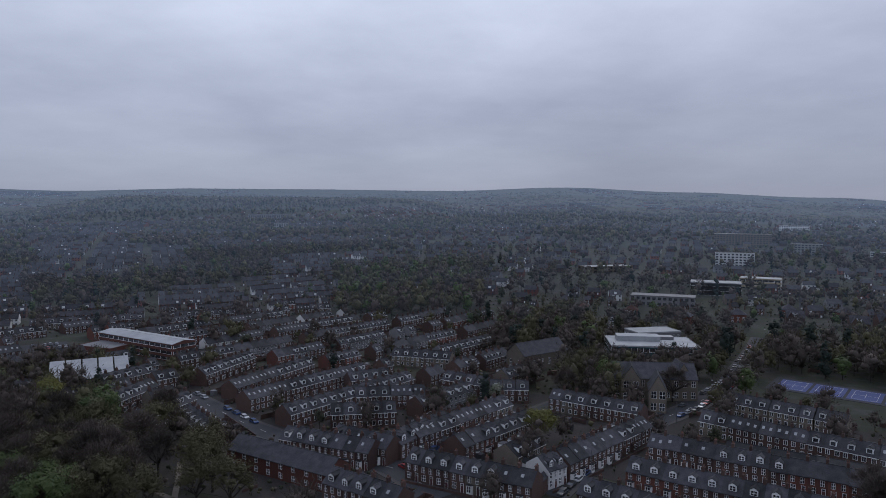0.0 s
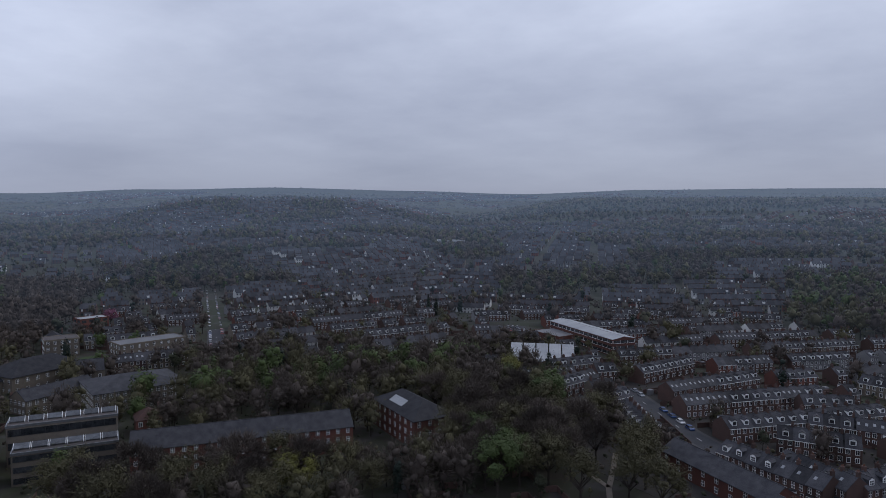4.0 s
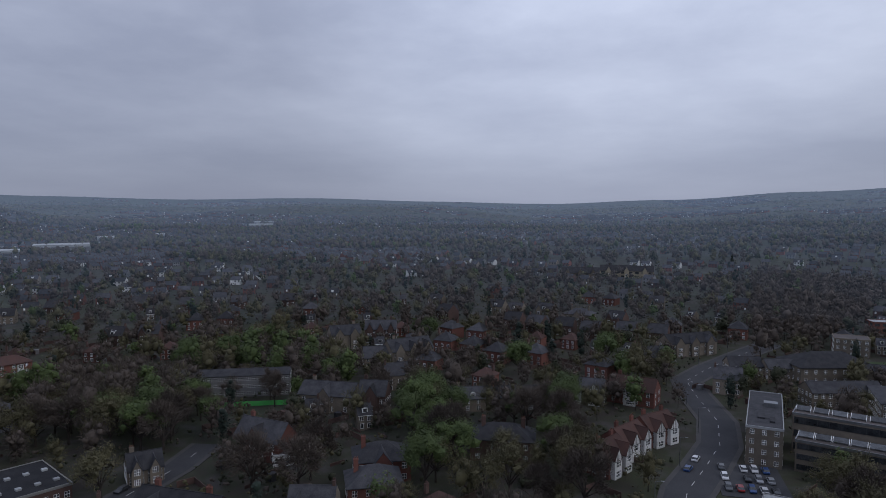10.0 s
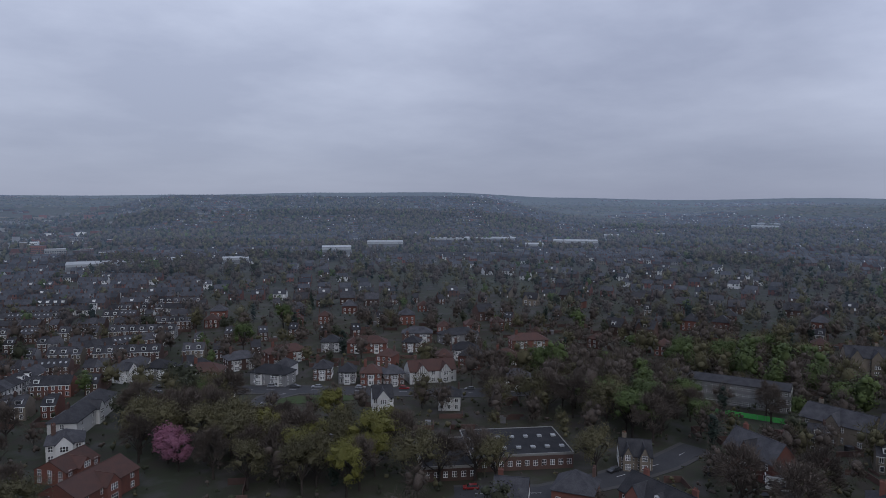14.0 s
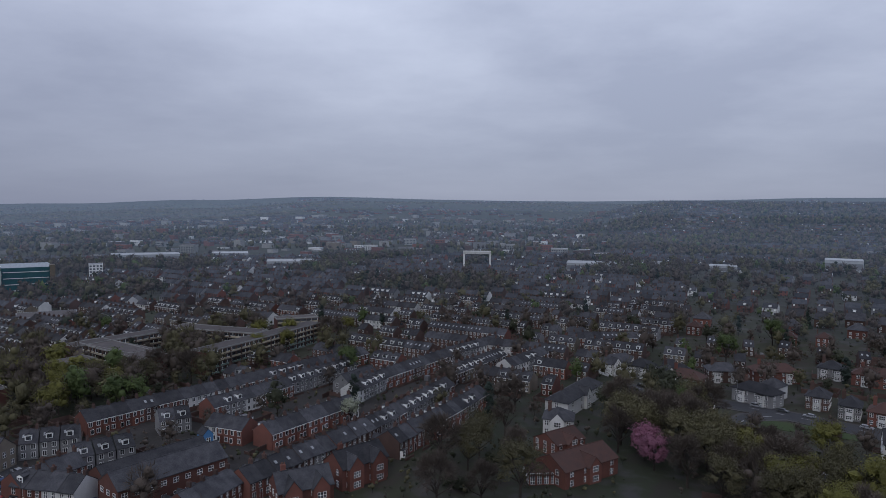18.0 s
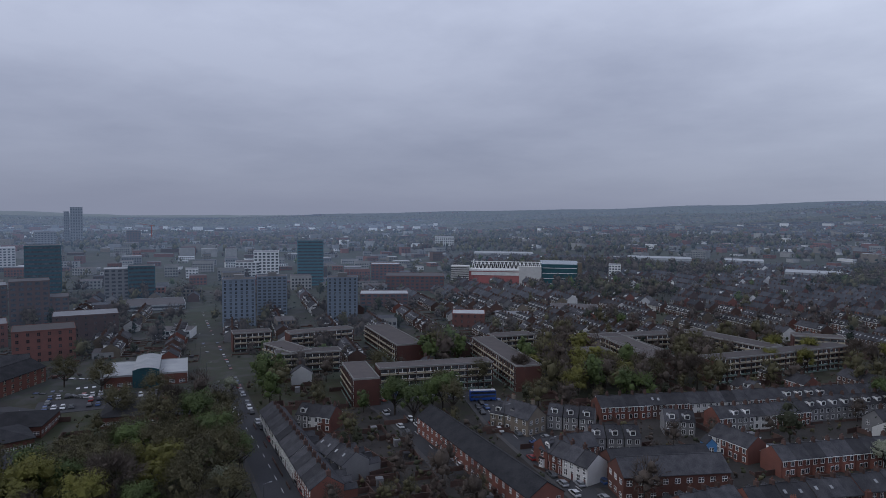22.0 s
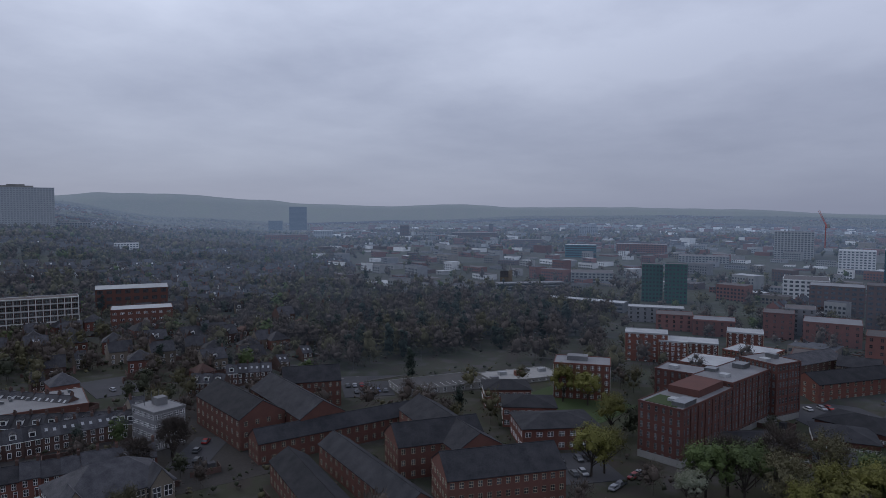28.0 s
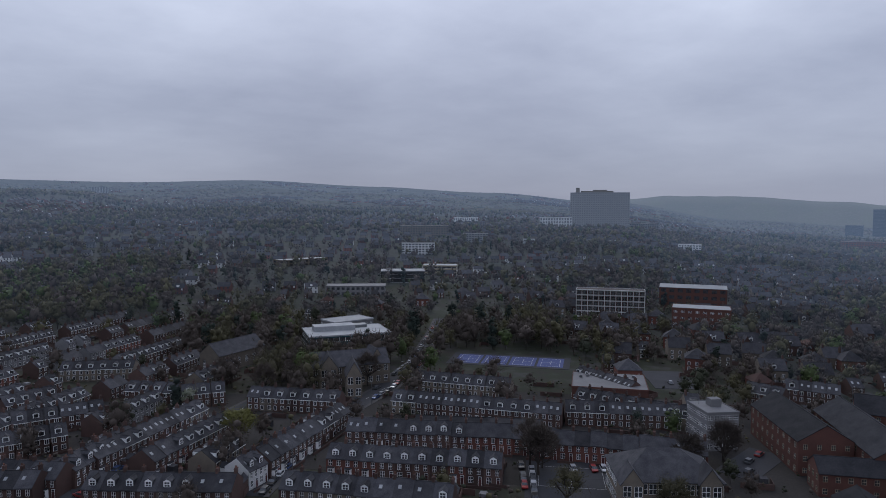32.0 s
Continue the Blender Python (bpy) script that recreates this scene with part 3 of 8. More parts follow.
def tree_mesh(kind, variant):
    key = (kind, variant)
    if key in TREE:
        return TREE[key]
    rnd = random.Random(sum(map(ord, kind)) * 7 + variant)
    ht = {"conifer": 15.0, "shrub": 4.5, "pink": 8.5, "white": 8.0}.get(kind, 13.0)
    bm = bmesh.new()
    limbs = []
    if kind == "conifer":
        tube(bm, (0, 0, 0), (0, 0, ht * 0.95), 0.28, 0.05, 7)
    else:
        tube(bm, (0, 0, 0), (0.1, 0.05, ht * 0.32), ht * 0.024, ht * 0.018, 8)
        for k in range(9):
            a, e = k * 2.4 + rnd.random(), rnd.uniform(0.55, 1.35)
            s = Vector((0.1, 0.05, ht * rnd.uniform(0.2, 0.34)))
            q = s + Vector((math.cos(a) * math.cos(e), math.sin(a) * math.cos(e), math.sin(e))) * ht * rnd.uniform(0.28, 0.42)
            tube(bm, s, q, ht * 0.013, ht * 0.006, 5)
            limbs.append((s, q))
            for j in range(3):
                b = a + rnd.uniform(-1.0, 1.0)
                c = s.lerp(q, rnd.uniform(0.45, 1.0))
                g = c + Vector((math.cos(b) * 0.8, math.sin(b) * 0.8, rnd.uniform(0.3, 1.1))) * ht * rnd.uniform(0.10, 0.2)
                tube(bm, c, g, ht * 0.006, ht * 0.002, 4)
                limbs.append((c, g))
    trunk = mesh("trunk", bm, BARK)
    v, f = [], []

    def sliver(p, d, ln, wd):
        d = d.normalized()
        s = d.cross(Vector((rnd.gauss(0, 1), rnd.gauss(0, 1), rnd.gauss(0, 1)))).normalized() * wd
        i = len(v)
        v.extend((p - s, p + s, p + d * ln))
        f.append((i, i + 1, i + 2))

    heart = Vector((0.1, 0.05, ht * (0.3 if kind in ("conifer", "shrub") else 0.55)))

    def leaf(p, s):
        a = ((p - heart).normalized() + Vector((rnd.gauss(0, 1), rnd.gauss(0, 1), rnd.gauss(0.25, 1))) * 0.4).normalized()
        b = a.cross(Vector((rnd.gauss(0, 1), rnd.gauss(0, 1), rnd.gauss(0, 1)))).normalized()
        c = a.cross(b)
        i = len(v)
        v.extend((p - b * s, p - c * s * 0.6, p + b * s, p + c * s * 0.6))
        f.append((i, i + 1, i + 2, i + 3))

    ball = bmesh.new()
    bmesh.ops.create_icosphere(ball, subdivisions=1, radius=1.0)
    ball_v, ball_f = [q.co.copy() for q in ball.verts], [[q.index for q in c.verts] for c in ball.faces]
    ball.free()

    def clump(p, r):
        """An uneven mass of foliage round p, under the single leaves."""
        i, q = len(v), Vector((rnd.random() * 9, rnd.random() * 9, rnd.random() * 9))
        for c in ball_v:
            v.append(p + Vector((c.x, c.y, c.z * 0.85)) * r * (1 + 0.9 * noise.noise(c * 2.1 + q)))
        f.extend(tuple(i + k for k in c) for c in ball_f)

    if kind == "conifer":
        for k in range(14):
            h = k / 14
            clump(Vector((rnd.gauss(0, 0.3), rnd.gauss(0, 0.3), ht * (0.14 + 0.8 * h))), (1 - h) * 2.3 + 0.25)
        for k in range(900):
            h = rnd.random() ** 0.8
            r = (1 - h) * 3.0 * math.sqrt(rnd.uniform(0.35, 1)) * (0.8 + 0.3 * math.sin(h * 40))
            a = rnd.random() * 6.283
            leaf(Vector((math.cos(a) * r, math.sin(a) * r, ht * (0.08 + 0.92 * h))), rnd.uniform(0.16, 0.4))
    elif kind == "shrub":
        for k in range(7):
            a, r = rnd.random() * 6.283, rnd.random() ** 0.5 * 1.5
            clump(Vector((math.cos(a) * r, math.sin(a) * r, rnd.uniform(0.9, 2.6 - r * 0.6))), rnd.uniform(0.8, 1.2))
        for k in range(420):
            a, r, h = rnd.random() * 6.283, rnd.random() ** 0.4 * 2.5, rnd.random()
            r *= math.sqrt(max(0.05, 1 - (h - 0.35) ** 2 * 2))
            leaf(Vector((math.cos(a) * r, math.sin(a) * r, 0.2 + h * 3.6 + rnd.gauss(0, 0.25))), rnd.uniform(0.13, 0.3))
    else:
        # the crown is a rounded, lobed mass: lobes of foliage sit on the limbs and on a dome round them
        mid = Vector((0.1, 0.05, ht * 0.6))
        heads = []
        for k in range(30):
            u = unit3(rnd)
            if u.z < -0.55:
                u.z = -u.z
            heads.append(mid + Vector((u.x, u.y, u.z * 0.95)) * ht * rnd.uniform(0.22, 0.36))
        full = kind in ("green", "lime", "pink", "white")
        for k, c in enumerate(heads):
            if full or (kind == "olive" and k % 2 == 0):
                q = c + (mid - c) * (0.12 if full else 0.35)
                clump(q, ht * rnd.uniform(0.06, 0.095) * (1 if full else 0.8))
        n = {"bare": 200, "olive": 1500, "green": 2600, "lime": 2500, "pink": 2200, "white": 2000}[kind]
        for k in range(n):
            c = heads[rnd.randrange(len(heads))]
            p = c + (unit3(rnd) + (c - mid) / ht) * ht * rnd.uniform(0.06, 0.135)
            leaf(p, rnd.uniform(0.11, 0.26))
        for k in range({"bare": 2900, "olive": 1100}.get(kind, 250)):
            c = heads[rnd.randrange(len(heads))]
            s = c + unit3(rnd) * ht * 0.09 * rnd.random() - (c - mid) * rnd.random() * 0.35
            o = (s - mid).normalized() + Vector((rnd.gauss(0, 0.5), rnd.gauss(0, 0.5), rnd.gauss(0.35, 0.5)))
            sliver(s, o, ht * rnd.uniform(0.06, 0.15), 0.055)
    me = bpy.data.meshes.new("crown")
    me.from_pydata([tuple(p) for p in v], [], f)
    me.materials.append(LEAF[kind])
    TREE[key] = (trunk, me)
    return TREE[key]


TREE_WORDS = {"bare": "bare brown broadleaf tree just coming into bud", "olive": "broadleaf tree with thin olive spring leaves", "green": "broadleaf tree in fresh green leaf",
              "lime": "tree in bright yellow-green spring leaf", "pink": "cherry tree covered in pink blossom", "white": "tree with pale white blossom",
              "conifer": "dark green conifer with a pointed top", "shrub": "dense green garden shrub"}


def tree(kind, x, y, size=1.0, turn=None):
    k = random.randrange(3)
    trunk, crown = tree_mesh(kind, k)
    turn = random.uniform(0, 360) if turn is None else turn
    m = pose(x, y, height(x, y) - 0.1, 0, 0, turn) @ Matrix.Diagonal((size * random.uniform(0.92, 1.1), size * random.uniform(0.92, 1.1), size, 1))
    t = thing("shrub" if kind == "shrub" else "tree", TREE_WORDS[kind], "shrub" if kind == "shrub" else "tree", "trees of the town", m)
    if kind != "shrub":
        part("trunk", trunk, None, t)
    part("crown", crown, None, t)
    return t


# ---------------------------------------------------------------- larger buildings


def block(name, label, x, y, turn, ln, dp, ht, wall, roof="flat", roofm=None, rise=4.0, storeys=3, cols=6, win=(1.3, 1.6), frame=None, bands=False, side=True, plinth=None, copings=None, category="building", ends=None, pane=None):
    """A building over a rectangle: ln along its front (towards -y), dp deep. Its windows are parts; with bands, one strip of glazing a storey."""
    b = thing(name, label, category, "", pose(x, y, height(x, y) - 0.15, 0, 0, turn))
    x0, x1, y0, y1 = -ln / 2, ln / 2, -dp / 2, dp / 2
    bm = bmesh.new()
    if roof == "gable":
        gable_body(bm, x0, x1, y0, y1, ht, ht + rise)
    elif roof == "gable_y":
        gable_body(bm, x0, x1, y0, y1, ht, ht + rise, 0, "y")
    else:
        prism(bm, ((x0, y0), (x1, y0), (x1, y1), (x0, y1)), 0, ht)
    part("wall", bm, wall, b)
    if ends:
        for s in (-1, 1):
            bm = bmesh.new()
            box(bm, *sorted((s * ln / 2, s * (ln / 2 + 0.12))), y0 - 0.05, y1 + 0.05, 0, ht - 0.32)
            part("end_wall", bm, ends, b)
    bm = bmesh.new()
    rm = roofm or SLATE
    if roof == "flat":
        box(bm, x0 - 0.1, x1 + 0.1, y0 - 0.1, y1 + 0.1, ht, ht + 0.2)
        part("roof", bm, rm, b)
        bm = bmesh.new()
        for q in ((x0 - 0.16, x1 + 0.16, y0 - 0.16, y0 + 0.1), (x0 - 0.16, x1 + 0.16, y1 - 0.1, y1 + 0.16), (x0 - 0.16, x0 + 0.1, y0 + 0.1, y1 - 0.1), (x1 - 0.1, x1 + 0.16, y0 + 0.1, y1 - 0.1)):
            box(bm, *q, ht - 0.3, ht + 0.42)
        part("parapet", bm, copings or wall, b)
    else:
        if roof == "gable":
            gable_roof(bm, x0, x1, y0, y1, ht, ht + rise, 0.4, 0.2, "x", 0, 0.15)
        elif roof == "gable_y":
            gable_roof(bm, x0, x1, y0, y1, ht, ht + rise, 0.4, 0.2, "y", 0, 0.15)
        else:
            hip_roof(bm, x0, x1, y0, y1, ht, ht + rise, 0.5, 0.2)
        part("roof", bm, rm, b)
    sh = ht / storeys
    many = storeys * cols > 14
    far_off = math.hypot(x, y) > 450
    faces = [(ln, y0 - 0.02, 0), (ln, y1 + 0.02, 180)]
    if side:
        faces += [(dp, x1 + 0.02, 90), (dp, x0 - 0.02, 270)]
    for w, off, turn2 in faces:
        n = max(1, round(cols * w / ln))
        m = pose(0, 0, 0, 0, 0, turn2) @ Matrix.Translation((0, -abs(off), 0))
        sheet = bmesh.new()
        for s in range(storeys):
            z = s * sh + sh * 0.3
            bm = sheet if far_off else bmesh.new()
            if bands:
                hh = sh * 0.48
                box(bm, -w / 2 + 0.5, w / 2 - 0.5, -0.05, 0.02, z, z + hh)
                for k in range(0 if far_off and n > 8 else n + 1):
                    xx = -w / 2 + 0.5 + (w - 1.0) * k / n
                    box(bm, xx - 0.09, xx + 0.09, -0.10, 0.0, z, z + hh, 1)
                box(bm, -w / 2 + 0.4, w / 2 - 0.4, -0.12, 0.02, z - 0.12, z, 1)
                if not far_off:
                    part("window_band", bm, (GLASS, frame or FRAME), b, at=m)
            elif many or turn2 == 180 or far_off:
                wm = window_mesh(win[0], win[1], 1, frame)
                for k in range(n if far_off else 0):
                    xx = -w / 2 + w * (k + 0.5) / n
                    box(bm, xx - w / n * 0.3, xx + w / n * 0.3, -0.06, 0.02, z, z + sh * 0.52, 1)
                for k in range(0 if far_off else n):
                    i = len(bm.verts)
                    bm.from_mesh(wm)
                    bm.verts.ensure_lookup_table()
                    bmesh.ops.translate(bm, verts=bm.verts[i:], vec=(-w / 2 + w * (k + 0.5) / n, 0, z))
                if not far_off:
                    part("glazing", mesh("glazing", bm, *wm.materials), None, b, at=m)["kind"] = "stuff"
            else:
                bm.free()
                for k in range(n):
                    xx = -w / 2 + w * (k + 0.5) / n
                    part("window", window_mesh(win[0], win[1], 1, frame), None, b, at=m @ Matrix.Translation((xx, 0, z)))
        if far_off and len(sheet.verts):
            part("glazing", sheet, (pane or GLASS, frame or FRAME) if bands else (frame or FRAME, pane or GLASS), b, at=m)["kind"] = "stuff"
        else:
            sheet.free()
    if plinth:
        bm = bmesh.new()
        for q in ((x0 - 0.06, x1 + 0.06, y0 - 0.06, y0), (x0 - 0.06, x1 + 0.06, y1, y1 + 0.06), (x0 - 0.06, x0, y0, y1), (x1, x1 + 0.06, y0, y1)):
            box(bm, *q, 0, min(sh * 0.8, 3.0))
        part("plinth", bm, plinth, b)
    return b


def roof_box(b, x, y, z, lx, ly, lz, m=None, name="plant_box"):
    bm = bmesh.new()
    box(bm, -lx / 2, lx / 2, -ly / 2, ly / 2, 0, lz)
    return part(name, bm, m or METAL, b, at=Matrix.Translation((x, y, z)))


# ---------------------------------------------------------------- cars
CAR = {}


def car(x, y, turn, colour, kind="car"):
    near = math.hypot(x, y) < 190
    key = (kind, colour, near)
    m = pose(x, y, height(x, y) + 0.06, 0, 0, turn)
    if key in CAR:
        return copy_thing(CAR[key], m)
    name = ("white", "black", "silver", "blue", "red", "grey")[colour]
    ln, wd, ht = (4.2, 1.75, 1.45) if kind == "car" else (5.4, 2.0, 2.2)
    c = thing(kind, f"{name} {'hatchback car' if kind == 'car' else 'panel van'} parked on the asphalt", kind, "parked cars", m)
    bm = bmesh.new()
    prof = ((-0.5, 0.22), (0.5, 0.22), (0.5, 0.52), (0.30, 0.62), (-0.47, 0.64), (-0.5, 0.5)) if kind == "car" else ((-0.5, 0.15), (0.5, 0.15), (0.5, 0.5), (0.38, 0.6), (-0.5, 0.62))
    a, b2 = [bm.verts.new((px * ln, -wd / 2, pz * ht)) for px, pz in prof], [bm.verts.new((px * ln, wd / 2, pz * ht)) for px, pz in prof]
    bm.faces.new(a)
    bm.faces.new(b2[::-1])
    for i in range(len(prof)):
        j = (i + 1) % len(prof)
        bm.faces.new((a[j], a[i], b2[i], b2[j]))
    bmesh.ops.bevel(bm, geom=bm.edges[:], offset=0.07, segments=1, affect="EDGES")
    shell = bm
    bm = bmesh.new()
    cab = ((-0.46, 0.62), (0.26, 0.62), (0.10, 0.97), (-0.36, 0.99)) if kind == "car" else ((-0.49, 0.6), (0.36, 0.58), (0.26, 0.99), (-0.48, 1.0))
    a = [bm.verts.new((px * ln, -wd / 2 * (0.94 if pz < 0.8 else 0.78), pz * ht)) for px, pz in cab]
    b2 = [bm.verts.new((px * ln, wd / 2 * (0.94 if pz < 0.8 else 0.78), pz * ht)) for px, pz in cab]
    for fc in (a, b2[::-1]):
        bm.faces.new(fc).material_index = 0 if kind == "car" else 1
    for i in range(4):
        j = (i + 1) % 4
        bm.faces.new((a[j], a[i], b2[i], b2[j])).material_index = 1 if i == 2 or (kind == "van" and i == 3) else 0
    part("cabin", bm, (GLASS, PAINT[colour]), c)
    for sx in (-0.31, 0.31):
        for s in (-1, 1):
            bm = bmesh.new() if near else shell
            o = (0, 0, 0) if near else (sx * ln, s * (wd / 2 - 0.09), 0.3)
            tube(bm, (o[0], o[1] - 0.1, o[2]), (o[0], o[1] + 0.1, o[2]), 0.31, 0.31, 10, 0 if near else 1)
            tube(bm, (o[0], o[1] + s * 0.08, o[2]), (o[0], o[1] + s * 0.115, o[2]), 0.19, 0.17, 8, 1 if near else 2)
            if near:
                part("wheel", bm, (TYRE, METAL), c, at=Matrix.Translation((sx * ln, s * (wd / 2 - 0.09), 0.3)))
    part("body", shell, (PAINT[colour], TYRE, METAL), c)
    CAR[key] = c
    return c


def strip(name, pts, width, material, z, label, category, kind="structure", curb=0.0):
    """A road, path or lane along a line of points, laid on the ground in short lengths."""
    line = []
    for (ax, ay), (bx, by) in zip(pts, pts[1:]):
        n = max(1, int(math.hypot(bx - ax, by - ay) / 12))
        line += [(ax + (bx - ax) * k / n, ay + (by - ay) * k / n) for k in range(n)]
    line.append(pts[-1])
    bm = bmesh.new()
    rows = []
    for i, (px, py) in enumerate(line):
        qx, qy = line[min(i + 1, len(line) - 1)]
        ox, oy = line[max(i - 1, 0)]
        dx, dy = qx - ox, qy - oy
        d = math.hypot(dx, dy) or 1
        nx, ny = -dy / d * width / 2, dx / d * width / 2
        h = height(px, py) + z
        rows.append([bm.verts.new(c) for c in ((px - nx, py - ny, h - 0.6), (px - nx, py - ny, h), (px + nx, py + ny, h), (px + nx, py + ny, h - 0.6))])
    for a, b in zip(rows, rows[1:]):
        for k in range(3):
            bm.faces.new((a[k], b[k], b[k + 1], a[k + 1]))
    bmesh.ops.recalc_face_normals(bm, faces=bm.faces[:])
    return tagged(new(name, mesh(name, bm, material)), label, category, "", kind)


# ---------------------------------------------------------------- terraces, street by street: the two ends of each ridge
ROWS_NORTH = [
    (-8.4, 187.0, 24.9, 169.2, "D"), (-32.9, 207.6, -14.2, 196.0, "D"), (-10.4, 206.0, 22.8, 243.0, "D"), (3.7, 197.9, 29.5, 225.4, "D"),
    (32.5, 184.2, 66.4, 218.6, "D"), (42.8, 252.4, 71.5, 231.9, "D"), (19.0, 265.4, 34.8, 264.3, "D"), (1.9, 280.8, 19.3, 268.8, "D"),
    (-24.0, 327.2, 4.6, 318.6, "S"), (-33.5, 253.3, -7.3, 257.3, "D"), (-39.1, 230.9, -17.0, 234.7, "D"), (-39.8, 276.5, -24.0, 285.7, "D"),
    (-28.6, 172.1, -9.2, 158.9, "D"), (-48.5, 206.1, -19.5, 192.8, "D"), (-15.9, 199.5, 0.3, 223.1, "D"), (-85.2, 262.3, -62.7, 307.0, "D"),
    (-75.0, 247.2, -36.3, 295.7, "D"), (-55.7, 228.9, -15.1, 279.9, "D"), (-141.6, 268.8, -129.7, 291.6, "D"), (-105.4, 283.4, -93.9, 319.1, "D"),
    (-123.9, 238.7, -118.2, 265.4, "D"), (-88.9, 230.5, -71.3, 208.0, "D"), (-105.3, 215.3, -96.2, 246.9, "D"), (26.2, 179.4, 32.0, 184.0, "V"),
]
ROWS_EAST = [
    (64.2, 200.5, 111.6, 169.4, "B"), (110.7, 168.0, 150.2, 135.6, "B"), (89.8, 225.0, 135.3, 184.5, "D"), (138.6, 187.4, 175.5, 162.5, "D"),
    (52.3, 180.7, 92.7, 153.2, "D"), (36.2, 166.2, 71.5, 140.5, "D"), (108.7, 247.2, 137.2, 220.7, "S"), (174.9, 226.3, 177.9, 195.3, "D"),
    (153.3, 198.7, 172.5, 160.8, "D"), (217.9, 177.4, 222.3, 164.6, "D"), (234.4, 173.5, 245.1, 158.4, "D"),
]
ROWS_SOUTH = [
    (125.4, -193.0, 110.9, -199.9, "W"), (117.6, -211.9, 88.1, -251.1, "R"), (88.1, -251.1, 39.0, -317.2, "R"), (104.2, -182.0, 92.0, -193.0, "W"),
    (106.2, -164.5, 88.0, -160.6, "R"), (61.4, -150.3, 54.3, -166.0, "R"), (82.4, -228.6, 62.1, -258.8, "W"), (94.0, -214.9, 85.7, -220.3, "G"),
    (74.5, -212.3, 60.9, -206.9, "R"), (55.8, -201.9, 33.3, -235.5, "R"), (51.8, -165.3, 26.9, -204.1, "R"), (26.9, -204.1, -1.0, -261.8, "R"),
    (66.5, -257.8, 41.9, -295.0, "W"), (35.5, -251.1, 26.7, -271.5, "W"), (26.7, -271.5, -0.9, -314.6, "R"), (16.4, -195.5, -1.0, -225.4, "R"),
    (-1.0, -225.4, -13.4, -249.6, "R"), (-0.9, -317.1, -28.2, -351.5, "W"), (-23.4, -342.9, -60.8, -324.5, "R"), (-27.4, -293.9, -47.7, -321.5, "W"),
    (-67.3, -360.6, -114.8, -364.1, "R"), (-1.0, -277.7, -26.8, -316.8, "D"),
]
ROWS_ROAD = [
    (195.8, -128.1, 129.6, -100.6, "W"), (107.3, -161.2, 99.2, -176.4, "R"), (139.9, -181.9, 128.8, -183.7, "S"),
    (186.9, -134.6, 175.3, -139.4, "W"), (154.6, -119.8, 137.3, -116.3, "G"),
]

MIX = {"D": ("dark_dormer", "dark_dormer", "dark", "brick_dormer", "stone_dormer", "dark", "dark_dormer"), "B": ("brick", "dark", "brick", "dark_dormer", "brick"),
       "R": ("brick", "brick", "dark", "brick", "brick_dormer", "white", "brick", "grey"), "W": ("white", "white_dormer", "grey", "white", "brick"),
       "S": ("stone", "stone_dormer", "stone"), "G": ("grey", "grey"), "V": ("white", "white_dormer")}
TAKEN = {}


def keep_clear(x, y, r):
    TAKEN.setdefault((int(x // 16), int(y // 16)), []).append((x, y, r))


def free(x, y, r=0.0):
    i, j = int(x // 16), int(y // 16)
    for p in (i - 1, i, i + 1):
        for q in (j - 1, j, j + 1):
            for a, b, c in TAKEN.get((p, q), ()):
                if (x - a) ** 2 + (y - b) ** 2 < (c + r) ** 2:
                    return False
    return True


SITES, yards_behind = [], []


def terrace(x0, y0, x1, y1, mix):
    """Houses side by side along a ridge, their fronts towards the middle of the town."""
    dx, dy = x1 - x0, y1 - y0
    ln = math.hypot(dx, dy)
    if dy * x0 - dx * y0 > 0:
        x0, y0, dx, dy = x1, y1, -dx, -dy
    n = max(1, round(ln / 4.8))
    turn = math.degrees(math.atan2(dy, dx))
    k = ln / n / 4.8
    run = 0
    for i in range(n):
        x, y = x0 + dx * (i + 0.5) / n, y0 + dy * (i + 0.5) / n
        if run == 0:
            style, run = random.choice(MIX[mix]), random.randint(1, 4)
        run -= 1
        zz = random.uniform(-0.25, 0.05)
        SITES.append((math.hypot(x, y), style, x, y, zz, turn, k, random.uniform(0.99, 1.03)))
        keep_clear(x, y, 5.5)
        yards_behind.append((x, y, turn))


for street in (ROWS_NORTH, ROWS_EAST, ROWS_SOUTH, ROWS_ROAD):
    for row in street:
        terrace(*row)

PLAIN = {"brick": "brick", "brick_dormer": "dark", "dark": "dark2", "dark_dormer": "dark", "stone": "stone", "stone_dormer": "stone", "white": "white", "white_dormer": "whited", "grey": "whited", "blue": "white"}
mid_houses = []
for n, (r, style, x, y, zz, turn, k, tall) in enumerate(sorted(SITES)):
    if n < 120:
        place_house(style, pose(x, y, zz, 0, 0, turn)).scale = (k, 1, tall)
    elif n < 300:
        far_house(PLAIN[style], x, y, turn)
    else:
        mid_houses.append((PLAIN[style], x, y, turn))

